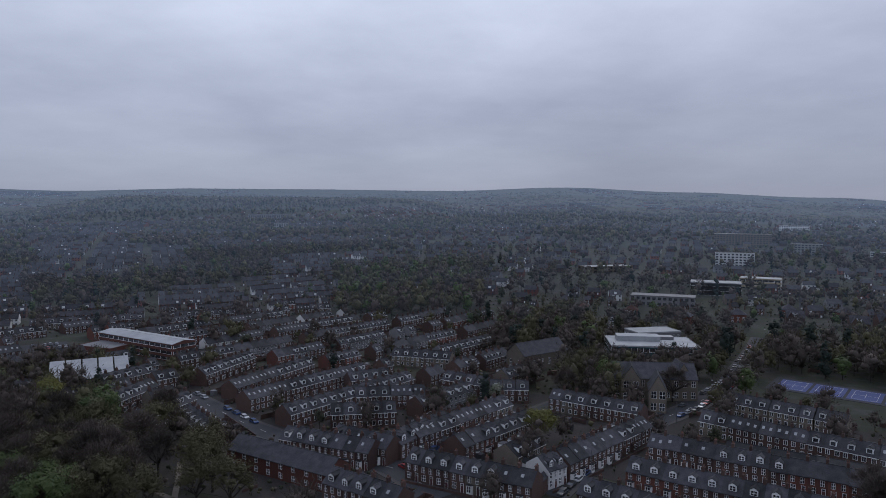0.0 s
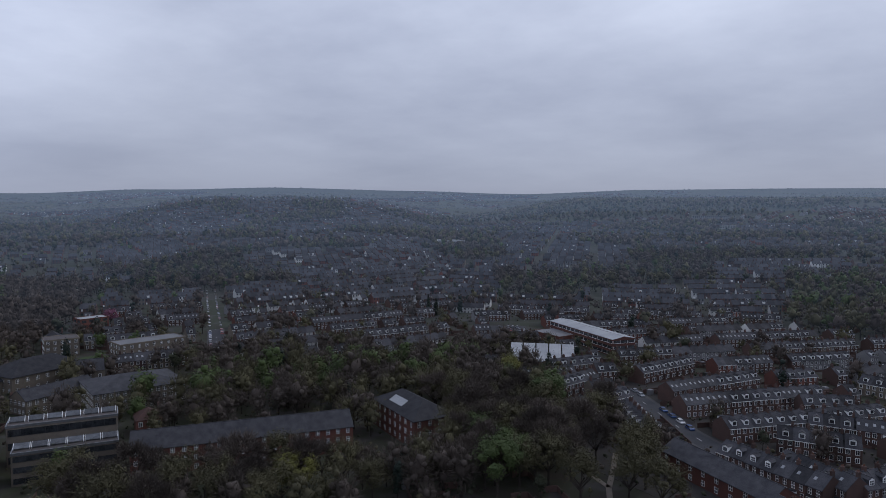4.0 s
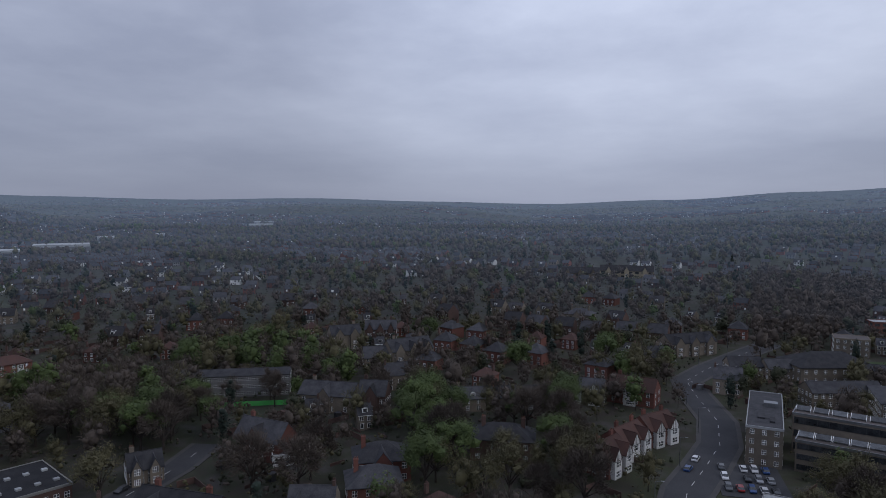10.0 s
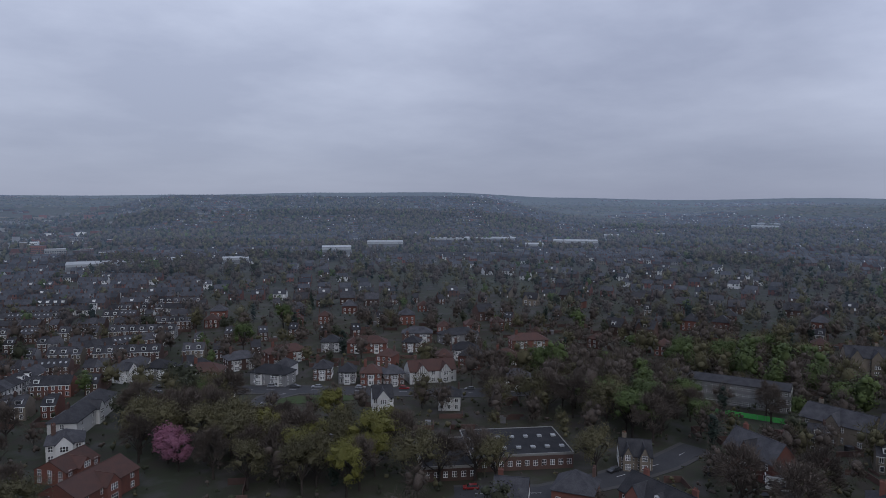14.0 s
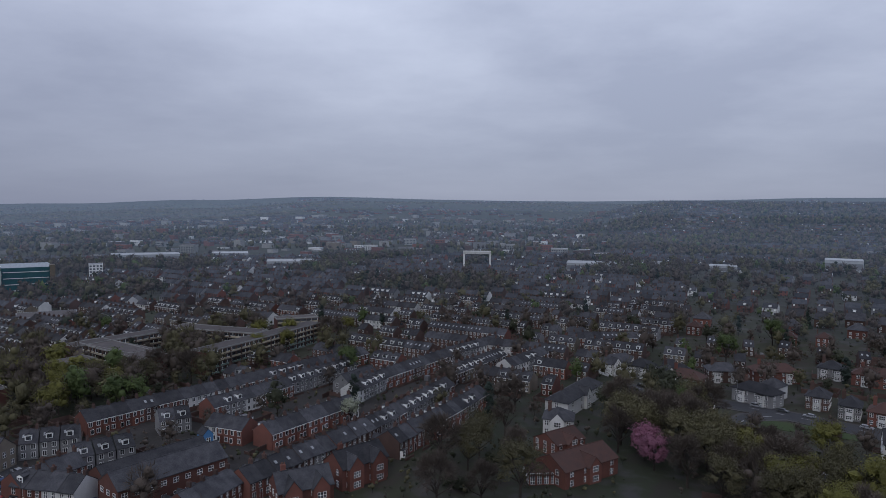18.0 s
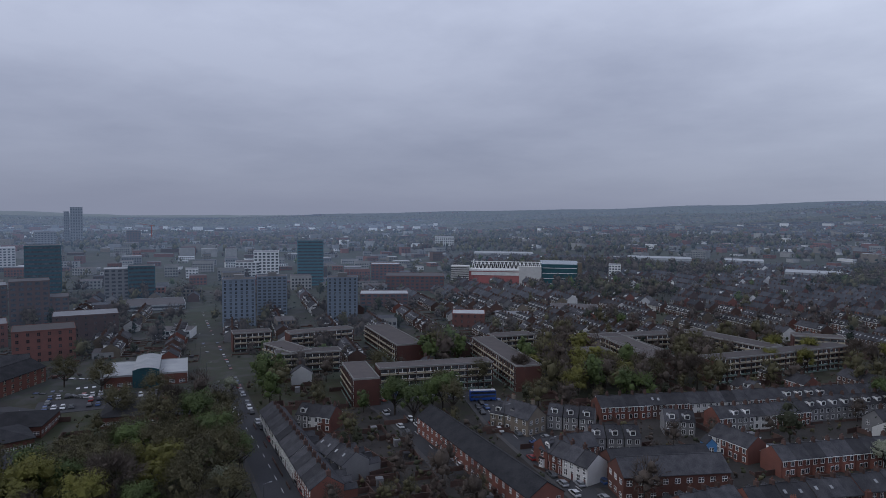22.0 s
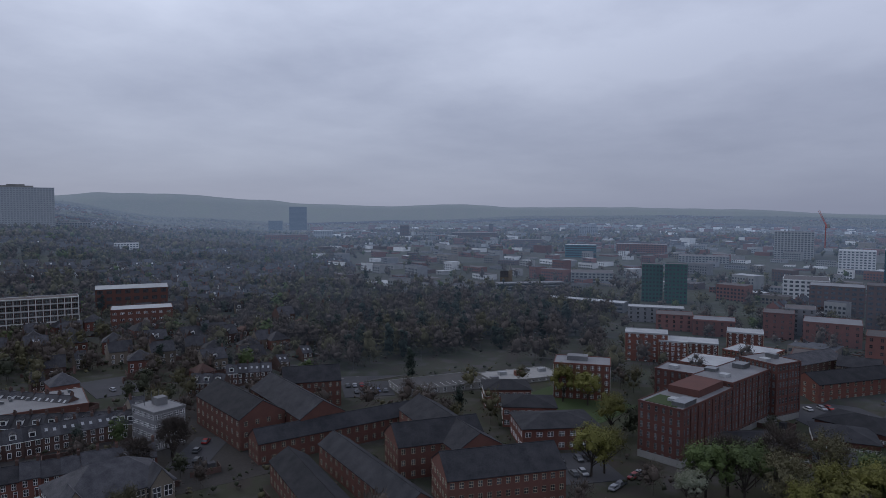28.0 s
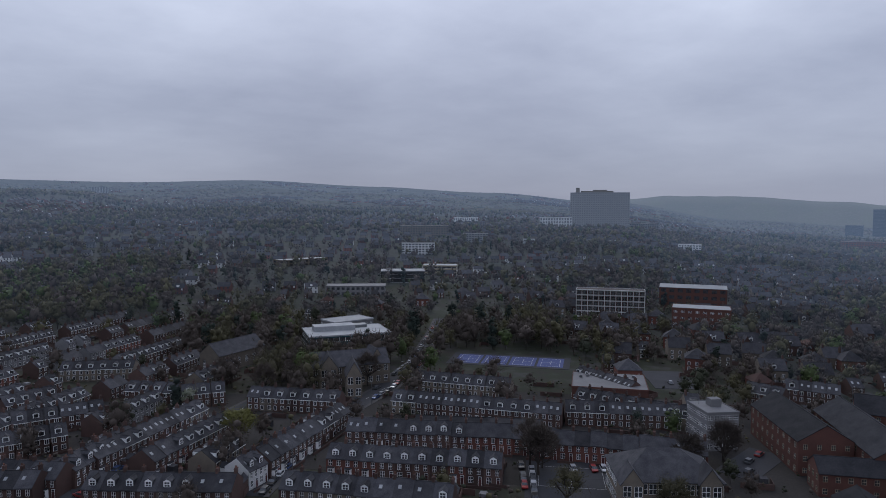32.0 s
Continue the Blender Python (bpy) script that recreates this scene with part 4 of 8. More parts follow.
# ---------------------------------------------------------------- roads, yards and courts
HIGH_ROAD = [(-144.5, 28.8), (-178.0, 37.8), (-195.7, 46.4), (-215.3, 55.1), (-239.1, 60.3), (-273.7, 59.8), (-293.6, 60.8), (-319.6, 76.5), (-349.6, 98.2), (-380.6, 121.8)]
EAST_ROAD = [(118.0, -85.3), (138.4, -95.4), (174.1, -110.2), (208.0, -123.0), (283.2, -156.2), (369.8, -194.0), (472.9, -240.7)]
HILL_STREET = [(28.2, 173.3), (46.2, 199.9), (72.7, 232.5), (96.3, 253.7), (129.2, 293.7), (176.0, 369.6), (211.1, 429.2)]
CAR_STREET = [(86.6, -157.6), (101.9, -167.0), (138.8, -188.5), (163.7, -204.2), (182.2, -192.3), (191.4, -164.7)]
BYPASS = [(226.0, 158.0), (255.6, 131.4), (276.5, 114.8), (304.1, 88.3), (322.0, 73.0), (347.8, 50.8), (379.8, 21.1), (395.1, 6.3), (420.0, -18.0)]
SOUTH_ROAD = [(-71.7, -283.8), (-94.9, -264.8), (-118.4, -247.7), (-144.4, -223.4), (-172.8, -196.6), (-202.0, -174.7)]
GREEN_BEND = [(-125.3, -239.4), (-111.6, -237.9), (-98.2, -224.0), (-88.4, -203.9)]
LOW_STREET = [(-110.7, -126.4), (-129.2, -111.7), (-149.6, -106.2), (-171.8, -103.1), (-190.6, -103.7)]
TERRACE_STREET = [(-14.1, 195.1), (-2.2, 211.8), (12.4, 224.6), (30.0, 240.8), (49.8, 262.3)]
FRONT_STREET = [(-105.0, 269.5), (-68.0, 229.9), (-39.5, 205.6), (-15.3, 191.9), (1.2, 172.1)]
CROSS_STREET = [(-308.3, 210.7), (-372.6, 253.1), (-441.7, 297.7), (-542.2, 364.0)]
SIDE_STREET = [(198.3, -172.4), (178.6, -167.1), (149.3, -153.9), (120.1, -138.7)]
MEWS = [(166.5, -203.3), (139.7, -183.2), (110.0, -165.5), (82.3, -149.6)]
ROADS = [(SIDE_STREET, 8), (MEWS, 8), (HIGH_ROAD, 11), (EAST_ROAD, 10.5), (HILL_STREET, 8), (CAR_STREET, 10), (BYPASS, 16), (SOUTH_ROAD, 10), (GREEN_BEND, 7), (LOW_STREET, 8), (TERRACE_STREET, 8), (FRONT_STREET, 8), (CROSS_STREET, 7.5)]


def along(pts, step):
    """Points and headings every so many metres along a line."""
    out_, left = [], step / 2
    for (ax, ay), (bx, by) in zip(pts, pts[1:]):
        d = math.hypot(bx - ax, by - ay)
        s = left
        while s < d:
            out_.append((ax + (bx - ax) * s / d, ay + (by - ay) * s / d, math.degrees(math.atan2(by - ay, bx - ax))))
            s += step
        left = s - d
    return out_


for n, (pts, wide) in enumerate(ROADS):
    strip("pavement", pts, wide + 3.0, PAVE, 0.16 + n * 0.003, "grey paved footway along the road", "pavement")
    strip("road", pts, wide, ASPH, 0.19 + n * 0.003, "dark asphalt road through the town", "road")
    for x, y, a in along(pts, 9.0 if wide > 9 else 14.0):
        bm = bmesh.new()
        box(bm, -1.6, 1.6, -0.09, 0.09, 0, 0.012)
        tagged(new("lane_mark", mesh("lane_mark", bm, LINE)), "worn white dash on the asphalt", "road marking", "road markings", "structure").matrix_world = pose(x, y, height(x, y) + 0.2 + n * 0.003, 0, 0, a)
    for x, y, a in along(pts, 6.0):
        keep_clear(x, y, wide / 2 + 1.2)


for pts in ([(-63.0, 155.0), (-69.8, 169.6), (-78.4, 175.4), (-86.6, 187.2)], [(-69.8, 169.6), (-74.0, 183.0), (-78.4, 195.3)]):
    strip("footpath", pts, 1.6, STONE, 0.14, "pale gravel footpath through the trees", "footpath")
    for x, y, a in along(pts, 4.0):
        keep_clear(x, y, 1.5)
        keep_clear(x * 0.96, y * 0.96, 1.5)


def yard(name, x, y, turn, ln, dp, material, label, category, z=0.15, clear=True):
    bm = bmesh.new()
    box(bm, -ln / 2, ln / 2, -dp / 2, dp / 2, -0.6, 0)
    ob = tagged(new(name, mesh(name, bm, material)), label, category, "", "structure")
    ob.matrix_world = pose(x, y, height(x, y) + z, 0, 0, turn)
    if clear:
        c, s = math.cos(radians(turn)), math.sin(radians(turn))
        for i in range(int(ln / 10) + 1):
            for j in range(int(dp / 10) + 1):
                px, py = -ln / 2 + min(ln, i * 10 + 5), -dp / 2 + min(dp, j * 10 + 5)
                keep_clear(x + px * c - py * s, y + px * s + py * c, 7)
    return ob


def cars_in(x, y, turn, ln, dp, rows, share, gap=2.9):
    """Parked cars in bays across a yard."""
    cr = random.Random(int(abs(x) * 7 + abs(y)))
    c, s = math.cos(radians(turn)), math.sin(radians(turn))
    for j in range(rows):
        for i in range(int(ln / gap)):
            if cr.random() < share:
                px, py = -ln / 2 + (i + 0.5) * gap, -dp / 2 + (j + 0.5) * dp / rows
                car(x + px * c - py * s, y + px * s + py * c, turn + 90 + cr.choice((0, 180)), cr.choice((0, 0, 1, 2, 2, 3, 4, 5, 5)))


def parked(pts, side, step, share, seed):
    cr = random.Random(seed)
    for x, y, a in along(pts, step):
        if cr.random() < share:
            c, s = math.cos(radians(a + 90)), math.sin(radians(a + 90))
            car(x + c * side, y + s * side, a + cr.choice((0, 180)), cr.choice((0, 0, 1, 1, 2, 2, 3, 4, 5, 5)))


parked(EAST_ROAD, -4.6, 6.2, 0.75, 1)
parked(EAST_ROAD[2:], 2.4, 23, 0.5, 2)
parked(CAR_STREET, 3.6, 6.0, 0.6, 3)
parked(CAR_STREET, -3.6, 6.0, 0.6, 4)
parked(HILL_STREET[:6], -3.0, 5.6, 0.85, 5)
parked(HILL_STREET[:6], 3.0, 6.0, 0.6, 6)
parked(HIGH_ROAD[:4], 3.6, 9.0, 0.55, 7)
parked(TERRACE_STREET, -3.0, 6.5, 0.4, 8)
parked(FRONT_STREET, 3.0, 7.0, 0.5, 9)
parked(SOUTH_ROAD, 3.6, 9.0, 0.45, 10)
parked(LOW_STREET, 3.0, 9.0, 0.5, 11)
parked([(288.9, -80.1), (269.6, -94.7)], 2.6, 2.9, 0.7, 31)
parked([(308.2, -93.8), (289.8, -108.7)], 2.6, 3.2, 0.6, 32)
parked([(176.7, 11.1), (192.5, 3.6)], 0.0, 3.4, 0.8, 33)
parked(SIDE_STREET, 3.0, 6.5, 0.5, 21)
parked(SIDE_STREET, -3.0, 7.5, 0.4, 22)
parked(MEWS, 3.0, 6.0, 0.6, 23)
parked(MEWS, -3.0, 6.5, 0.5, 24)
parked(CROSS_STREET, 3.4, 6.2, 0.8, 12)
parked(CROSS_STREET, -3.4, 6.2, 0.8, 13)

YARDS = [(-187.9, 56.3, 83.4, 17.4, 24, 3, 0.7), (268.5, -105.0, -114.0, 54.0, 34, 4, 0.5), (-214.0, 358.0, 37.6, 23.0, 40, 3, 0.4), (269.4, -59.7, -65.1, 32.8, 26, 2, 0.2),
         (190.6, 21.0, -59.5, 18.2, 22, 2, 0.6), (165.3, 132.3, -71.2, 11.2, 26, 3, 0.5), (212.7, -56.0, -73.5, 22.9, 30, 2, 0.25), (214.0, 214.6, -30.7, 18.3, 30, 2, 0.25),
         (245.7, 113.4, -59.7, 20.0, 22, 2, 0.6), (121.5, 153.4, -25.5, 14.0, 24, 2, 0.5)]
for x, y, turn, ln, dp, rows, share in YARDS:
    yard("car_park", x, y, turn, ln, dp, ASPH, "asphalt car park with parked cars", "car park")
    cars_in(x, y, turn, ln * 0.92, dp * 0.9, rows, share)

# lawns
for x, y, turn, ln, dp in ((186.6, -180.0, -117.9, 29.0, 14), (-329.1, 156.8, 87.0, 17.8, 30), (-127.2, -224.1, 153.6, 32.7, 10), (249.7, 32.7, -25.6, 35.7, 40), (257.0, -145.7, -51.9, 61.5, 14), (218.6, -186.3, -125.0, 14.6, 30)):
    yard("lawn", x, y, turn, ln, dp, GRASS, "mown green lawn beside the buildings", "lawn", 0.12)

# paved back yards and lanes under the terraces
YARDM = mat("yard_paving", (0.056, 0.050, 0.048), (0.034, 0.033, 0.029), 0.95, 0.09, 1.2, 0.05, 0.2, spec=0.15)
for k, (x, y, turn, ln, dp) in enumerate(((128.0, 182.0, -36.0, 150.0, 92.0), (-48.0, 236.0, -20.0, 150.0, 128.0), (20.0, 212.0, 44.0, 84.0, 60.0), (62.0, -226.0, 57.0, 176.0, 104.0), (150.0, -142.0, -24.0, 84.0, 62.0))):
    yard("yard_ground", x, y, turn, ln, dp, YARDM, "dark paving and bare soil of back yards", "yard", 0.05 + 0.012 * k, False)

# tennis courts
tx, ty, tt, tl, td = 169.8, 275.2, -38.7, 53.5, 18
yard("court_ground", tx, ty, tt, tl + 5, td + 6, ASPH, "dark surround of the tennis courts", "court", 0.16)
for k in range(4):
    c, s = math.cos(radians(tt)), math.sin(radians(tt))
    px = -tl / 2 + tl * (k + 0.5) / 4
    court = yard("tennis_court", tx + px * c, ty + px * s, tt, tl / 4 - 1.2, td, COURT, "blue tennis court with white lines", "tennis court", 0.20 + height(tx, ty) - height(tx + px * c, ty + px * s), False)
    w, d = tl / 8 - 2.2, td / 2 - 1.5
    for a0, a1, b0, b1 in ((-w, w, -d, -d + 0.15), (-w, w, d - 0.15, d), (-w, -w + 0.15, -d, d), (w - 0.15, w, -d, d), (-w, w, -0.08, 0.08), (-0.08, 0.08, -d * 0.55, d * 0.55)):
        bm = bmesh.new()
        box(bm, a0, a1, b0, b1, 0, 0.012)
        part("court_line", bm, LINE, court)

# ---------------------------------------------------------------- landmarks of the near town


def clear_block(x, y, turn, ln, dp):
    c, s = math.cos(radians(turn)), math.sin(radians(turn))
    n, m = max(1, round(ln / 8)), max(1, round(dp / 8))
    for i in range(n):
        for j in range(m):
            px, py = -ln / 2 + (i + 0.5) * ln / n, -dp / 2 + (j + 0.5) * dp / m
            keep_clear(x + px * c - py * s, y + px * s + py * c, 6.5)


def near_block(name, label, where, ht, wall, **k):
    x, y, turn, ln, dp = where
    clear_block(x, y, turn, ln, dp)
    return block(name, label, x, y, turn, ln, dp, ht, wall, **k)


def sawtooth_shed(x, y, turn, ln, dp, ht):
    clear_block(x, y, turn, ln, dp)
    b = thing("industrial_shed", "brick workshop with five pale sawtooth roof bays", "workshop", "", pose(x, y, height(x, y) - 0.1, 0, 0, turn))
    bm = bmesh.new()
    prism(bm, ((-ln / 2, -dp / 2), (ln / 2, -dp / 2), (ln / 2, dp / 2), (-ln / 2, dp / 2)), 0, ht)
    part("wall", bm, DBRICK, b)
    w = ln / 5
    for k in range(5):
        bm = bmesh.new()
        x0, x1 = -ln / 2 + k * w + 0.3, -ln / 2 + (k + 1) * w - 0.3
        a = [bm.verts.new((x0, py, pz)) for py, pz in ((-dp / 2, ht), (dp / 2, ht), (dp / 2, ht + 5.2), (dp / 2 - 0.5, ht + 5.4), (-dp / 2, ht + 0.25))]
        c = [bm.verts.new((x1, v.co.y, v.co.z)) for v in a]
        bm.faces.new(a[::-1]).material_index = 1
        bm.faces.new(c).material_index = 1
        for i in range(5):
            j = (i + 1) % 5
            bm.faces.new((a[i], a[j], c[j], c[i])).material_index = 0 if i in (2, 3) else 1
        bmesh.ops.recalc_face_normals(bm, faces=bm.faces[:])
        part("roof_bay", bm, (PALE, DGREEN), b)
    return b


sawtooth_shed(-151.4, 282.6, 28.0, 31.0, 18, 5)
near_block("works_hall", "long brick works hall with a pale metal roof", (-157.7, 350.7, -31.8, 63.3, 14), 9, BRICK, roof="gable", roofm=PALE, rise=1.2, storeys=3, cols=14, bands=True)
near_block("works_annex", "flat-roofed brick annex beside the works hall", (-177.4, 347.3, -20.6, 23.3, 16), 5, BRICK, roofm=MEMB, storeys=1, cols=5)
near_block("new_terrace", "modern brick housing with slate roof and skylights", (-44.6, 187.9, -31.2, 38.6, 10), 5.2, BRICK, roof="gable", rise=3, storeys=2, cols=8)
near_block("college", "stone Gothic college with slate roof", (86.2, 270.9, -5.3, 33.2, 14), 9, STONE, roof="gable", rise=5, storeys=2, cols=10, win=(1.6, 2.4))
for px in range(3):
    near_block("college_wing", "stone gabled wing with a tall window", (76.2, 265.9, -12.7, 7.6, 10) if px == 0 else (82.4, 251.8, -14.3, 6.1, 12) if px == 1 else (97.6, 271.0, 1.0, 6.9, 10), 9, STONE, roof="gable_y", rise=5.5, storeys=2, cols=2, win=(2.0, 2.8), side=False)
white_hall = near_block("school_hall", "modern school hall with wide white flat roof and glazing", (109.3, 346.5, -6.3, 43.5, 28), 8, GLASSB, roofm=PALE, storeys=2, cols=14, bands=True, copings=PALE)
roof_box(white_hall, -6, 4, 8.2, 22, 9, 2.6, PALE, "roof_light")
roof_box(white_hall, 8, 8, 8.2, 10, 6, 1.6, METAL)
near_block("school_hall", "second pale-roofed school block", (119.4, 375.7, 13.0, 26.2, 16), 9, GREYR, roofm=PALE, storeys=2, cols=8, copings=PALE)
near_block("school_block", "dark clad school block with a flat pale roof", (227.1, 551.1, -21.6, 38.5, 22), 11, DARKM, roofm=PALE, storeys=3, cols=9, bands=True, copings=PALE)
near_block("school_block", "cream school block with a flat roof", (280.6, 584.5, -29.3, 32.9, 20), 10, CREAM, roofm=PALE, storeys=3, cols=7, bands=True)
near_block("school_block", "low grey school block with flat roof", (168.1, 504.8, -22.0, 46.4, 18), 8, GREYR, roofm=MEMB, storeys=2, cols=12)
near_block("school_block", "white-roofed low building among trees", (169.6, 690.3, 20.8, 55.0, 18), 7, STONE, roofm=PALE, storeys=2, cols=9)
near_block("chapel", "stone chapel with gabled slate roof", (46.5, 322.8, 36.8, 29.4, 12), 8, STONE, roof="gable", rise=5, storeys=1, cols=6, win=(1.4, 3.0))
shop = near_block("supermarket", "low orange brick shop with pale flat roof and plant", (174.2, 206.8, -38.2, 28.5, 24), 6, OBRICK, roofm=MEMB, storeys=1, cols=8, win=(2.0, 1.4))
for k in range(9):
    roof_box(shop, -11 + k * 2.6, 3 + (k % 3) * 2, 6.2, 1.2, 1.0, 0.9, METAL, "roof_fan")
near_block("school_house", "buff stone board school with hipped roof and tall white windows", (123.0, 124.9, -28.6, 24.9, 17), 8.5, STONE, roof="hip", rise=5.5, storeys=2, cols=11, win=(1.9, 2.6))
for k, w in enumerate(((110.4, 122.6, -29.0, 5.3, 6), (127.3, 114.2, -29.0, 5.3, 6))):
    near_block("school_gable", "stone gable of the board school", w, 9, STONE, roof="gable_y", rise=3.6, storeys=2, cols=2, win=(1.9, 2.6), side=False)
tower = near_block("grey_office", "grey rendered office with aerials on its flat roof", (167.9, 149.6, -19.1, 10.3, 13), 12, GREYR, roofm=MEMB, storeys=4, cols=5, win=(1.5, 1.4))
roof_box(tower, 1, 1, 12.2, 3.5, 3, 2.4, GREYR)
for k in range(3):
    roof_box(tower, -3 + k * 2.4, 3, 12.2, 0.12, 0.12, 4.0, METAL, "aerial")
flatsx = (287.1, 341.1, -40.1, 43.2, 12, 21.0)
grid = near_block("concrete_flats", "white concrete-framed flats with gridded balconies", flatsx[:5], flatsx[5], DBRICK, roofm=FELT, storeys=6, cols=12, win=(2.0, 1.9), frame=CONC, copings=WHITE)
for k in range(13):
    bm = bmesh.new()
    xx = -21.4 + 42.8 * k / 12
    box(bm, xx - 0.2, xx + 0.2, -7.6, -6.0, 0, 21.3)
    part("frame_post", bm, WHITE, grid)
for k in range(7):
    bm = bmesh.new()
    box(bm, -21.6, 21.6, -7.5, -6.0, 3.5 * k + 0.1, 3.5 * k + 0.42)
    box(bm, -21.6, 21.6, -7.54, -7.44, 3.5 * k + 0.42, 3.5 * k + 0.9 if k < 6 else 3.5 * k + 0.5)
    part("balcony", bm, WHITE, grid)
clinic = (315.7, 291.8, -47.2, 32.9, 18, 20.7)
near_block("brick_clinic", "stepped orange-brick clinic with glazed stair", clinic[:5], clinic[5] * 0.72, OBRICK, roofm=PALE, storeys=4, cols=8, win=(2.0, 1.3))
clinic = (366.0, 346.3, -46.6, 44.4, 20, 18.5)
near_block("brick_clinic", "upper block of the orange-brick clinic with pale roof", clinic[:5], clinic[5], OBRICK, roof="gable", rise=1.5, roofm=PALE, storeys=4, cols=8)

yard("school_yard", 111.0, 147.0, -34.0, 25.0, 30.0, ASPH, "asphalt yard of the board school with pale court lines", "yard", 0.14)
for k, (a0, a1, b0, b1) in enumerate(((-9, 9, -7, -6.9), (-9, 9, 6.9, 7), (-9, -8.9, -7, 7), (8.9, 9, -7, 7), (-0.05, 0.05, -7, 7))):
    bm = bmesh.new()
    box(bm, a0, a1, b0, b1, 0, 0.012)
    tagged(new("court_line", mesh("court_line", bm, LINE)), "thin pale court line painted on the yard", "court line", "court lines of the school yard", "structure").matrix_world = pose(111.0, 147.0, 0.142, 0, 0, -34.0)
parked([(102.0, 161.4), (91.0, 141.3)], 1.5, 3.4, 0.85, 41)
parked([(105.5, 155.5), (95.0, 138.0)], -1.5, 3.4, 0.85, 42)
near_block("workshop_shed", "low workshop with dark pitched roof", (98.5, 196.0, -33.0, 24.0, 8), 3.4, DBRICK, roof="gable", roofm=DSLATE, rise=1.6, storeys=1, cols=7, category="workshop")
near_block("workshop_shed", "low grey-roofed workshop with a strip of windows", (116.5, 185.5, -33.0, 19.0, 8), 3.4, DBRICK, roof="gable", roofm=SLATE, rise=1.4, storeys=1, cols=9, category="workshop")

# brick court of offices
for lab, w, z, rise, st, cols in (("gabled brick wing of the office court", (184.9, 132.0, -120.9, 35.4, 15), 10, 4.6, 3, 9), ("gabled brick wing of the office court", (194.5, 116.5, -125.8, 42.8, 15), 10, 4.6, 3, 9),
                                  ("brick cross range with slate roof", (221.6, 125.8, -56.1, 21.2, 13), 10, 4.4, 3, 8), ("long low brick range with slate roof", (186.0, 96.1, -37.8, 54.3, 9), 6.5, 3, 2, 18),
                                  ("long low brick range with slate roof", (141.3, 79.7, -132.1, 42.9, 10), 6.5, 3, 2, 14), ("long low brick range with slate roof", (155.5, 70.6, -129.1, 50.0, 9), 6.5, 3, 2, 14),
                                  ("tall brick range with gable ends", (178.4, 61.2, -51.5, 25.9, 14), 9.5, 4.4, 3, 9), ("tall brick range with gable ends", (162.9, 38.7, -56.2, 31.1, 15), 9.5, 4.4, 3, 13),
                                  ("brick link range with slate roof", (186.9, 60.2, -136.3, 41.8, 14), 9.5, 4, 3, 8)):
    near_block("office_range", "red " + lab, w, z, OBRICK, roof="gable", roofm=DSLATE, rise=rise, storeys=st, cols=cols, win=(1.15, 1.5), frame=CREAM, category="office")
for w in ((245.9, 55.5, -70.9, 17.3, 14), (227.6, 43.3, -75.0, 18.1, 15), (210.4, 31.6, -64.9, 24.6, 17)):
    near_block("pavilion", "brick pavilion with low dark hipped roof and pale balconies", w, 7, BRICK, roof="hip", roofm=DSLATE, rise=2.2, storeys=2, cols=7, win=(1.8, 1.5), category="office")
cube = near_block("corner_block", "brick and white five-storey block with flat roof", (266.3, 29.0, -85.8, 21.5, 14), 14, BRICK, roofm=MEMB, storeys=5, cols=8, ends=WHITE, category="flats")
roof_box(cube, -2, 1, 14.2, 8, 5, 1.8, MEMB)
for lab, w, z, st, cols in (("lower front end of the brown-brick student block with a roof garden", (217.6, -8.6, -27.6, 34.6, 14), 17, 6, 15),
                            ("middle of the long brown-brick student block", (247.7, -25.1, -30.2, 33.6, 14), 18.5, 7, 14), ("tall far end of the brown-brick student block", (262.2, -37.9, -44.2, 13.2, 15), 20.5, 7, 8),
                            ("rear wing of the brown-brick student block", (246.3, -12.4, -110.0, 24.5, 12), 18, 6, 10)):
    sb = near_block("student_block", lab, w, z, RBRICK, roofm=MEMB, storeys=st, cols=cols, win=(0.8, 1.9), frame=GREYR, plinth=CONC, copings=RBRICK, category="flats")
    n = int(w[3] / 4.4)
    for k in range(n + 1):
        # brick piers between the tall window strips
        bm = bmesh.new()
        xx = -w[3] / 2 + 0.3 + (w[3] - 0.6) * k / n
        box(bm, xx - 0.35, xx + 0.35, -w[4] / 2 - 0.28, -w[4] / 2, 3.2, z - 0.4)
        part("pier", bm, RBRICK, sb)
    roof_box(sb, w[3] * 0.2, 1, z + 0.2, w[3] * 0.16, 4, 1.6, METAL)
    roof_box(sb, -w[3] * 0.3, -1, z + 0.2, 3, 3, 1.0, PALE)
    if st == 6 and cols == 15:
        bm = bmesh.new()
        box(bm, -w[3] * 0.47, -w[3] * 0.2, -4.5, 5.5, z + 0.2, z + 0.34)
        part("roof_garden", bm, GRASS, sb, "patch of grass on the flat roof")
        roof_box(sb, -w[3] * 0.33, -4.5, z + 0.2, w[3] * 0.22, 4, 1.4, METAL)
        roof_box(sb, w[3] * 0.2, 0.5, z + 0.2, w[3] * 0.5, 10, 2.2, RBRICK, "penthouse")
for w in ((335.9, 6.2, -88.9, 19.4, 12, 14.8), (334.3, -6.2, -91.1, 12.6, 14, 12.1), (345.7, -20.1, -93.3, 13.9, 14, 9.9), (379.5, -42.7, -96.4, 17.3, 14, 10.2)):
    near_block("apartment_block", "brick and cream apartments with a white overhanging roof", w[:5], w[5], BRICK, roofm=PALE, storeys=5, cols=5, copings=PALE, ends=CREAM, category="flats")
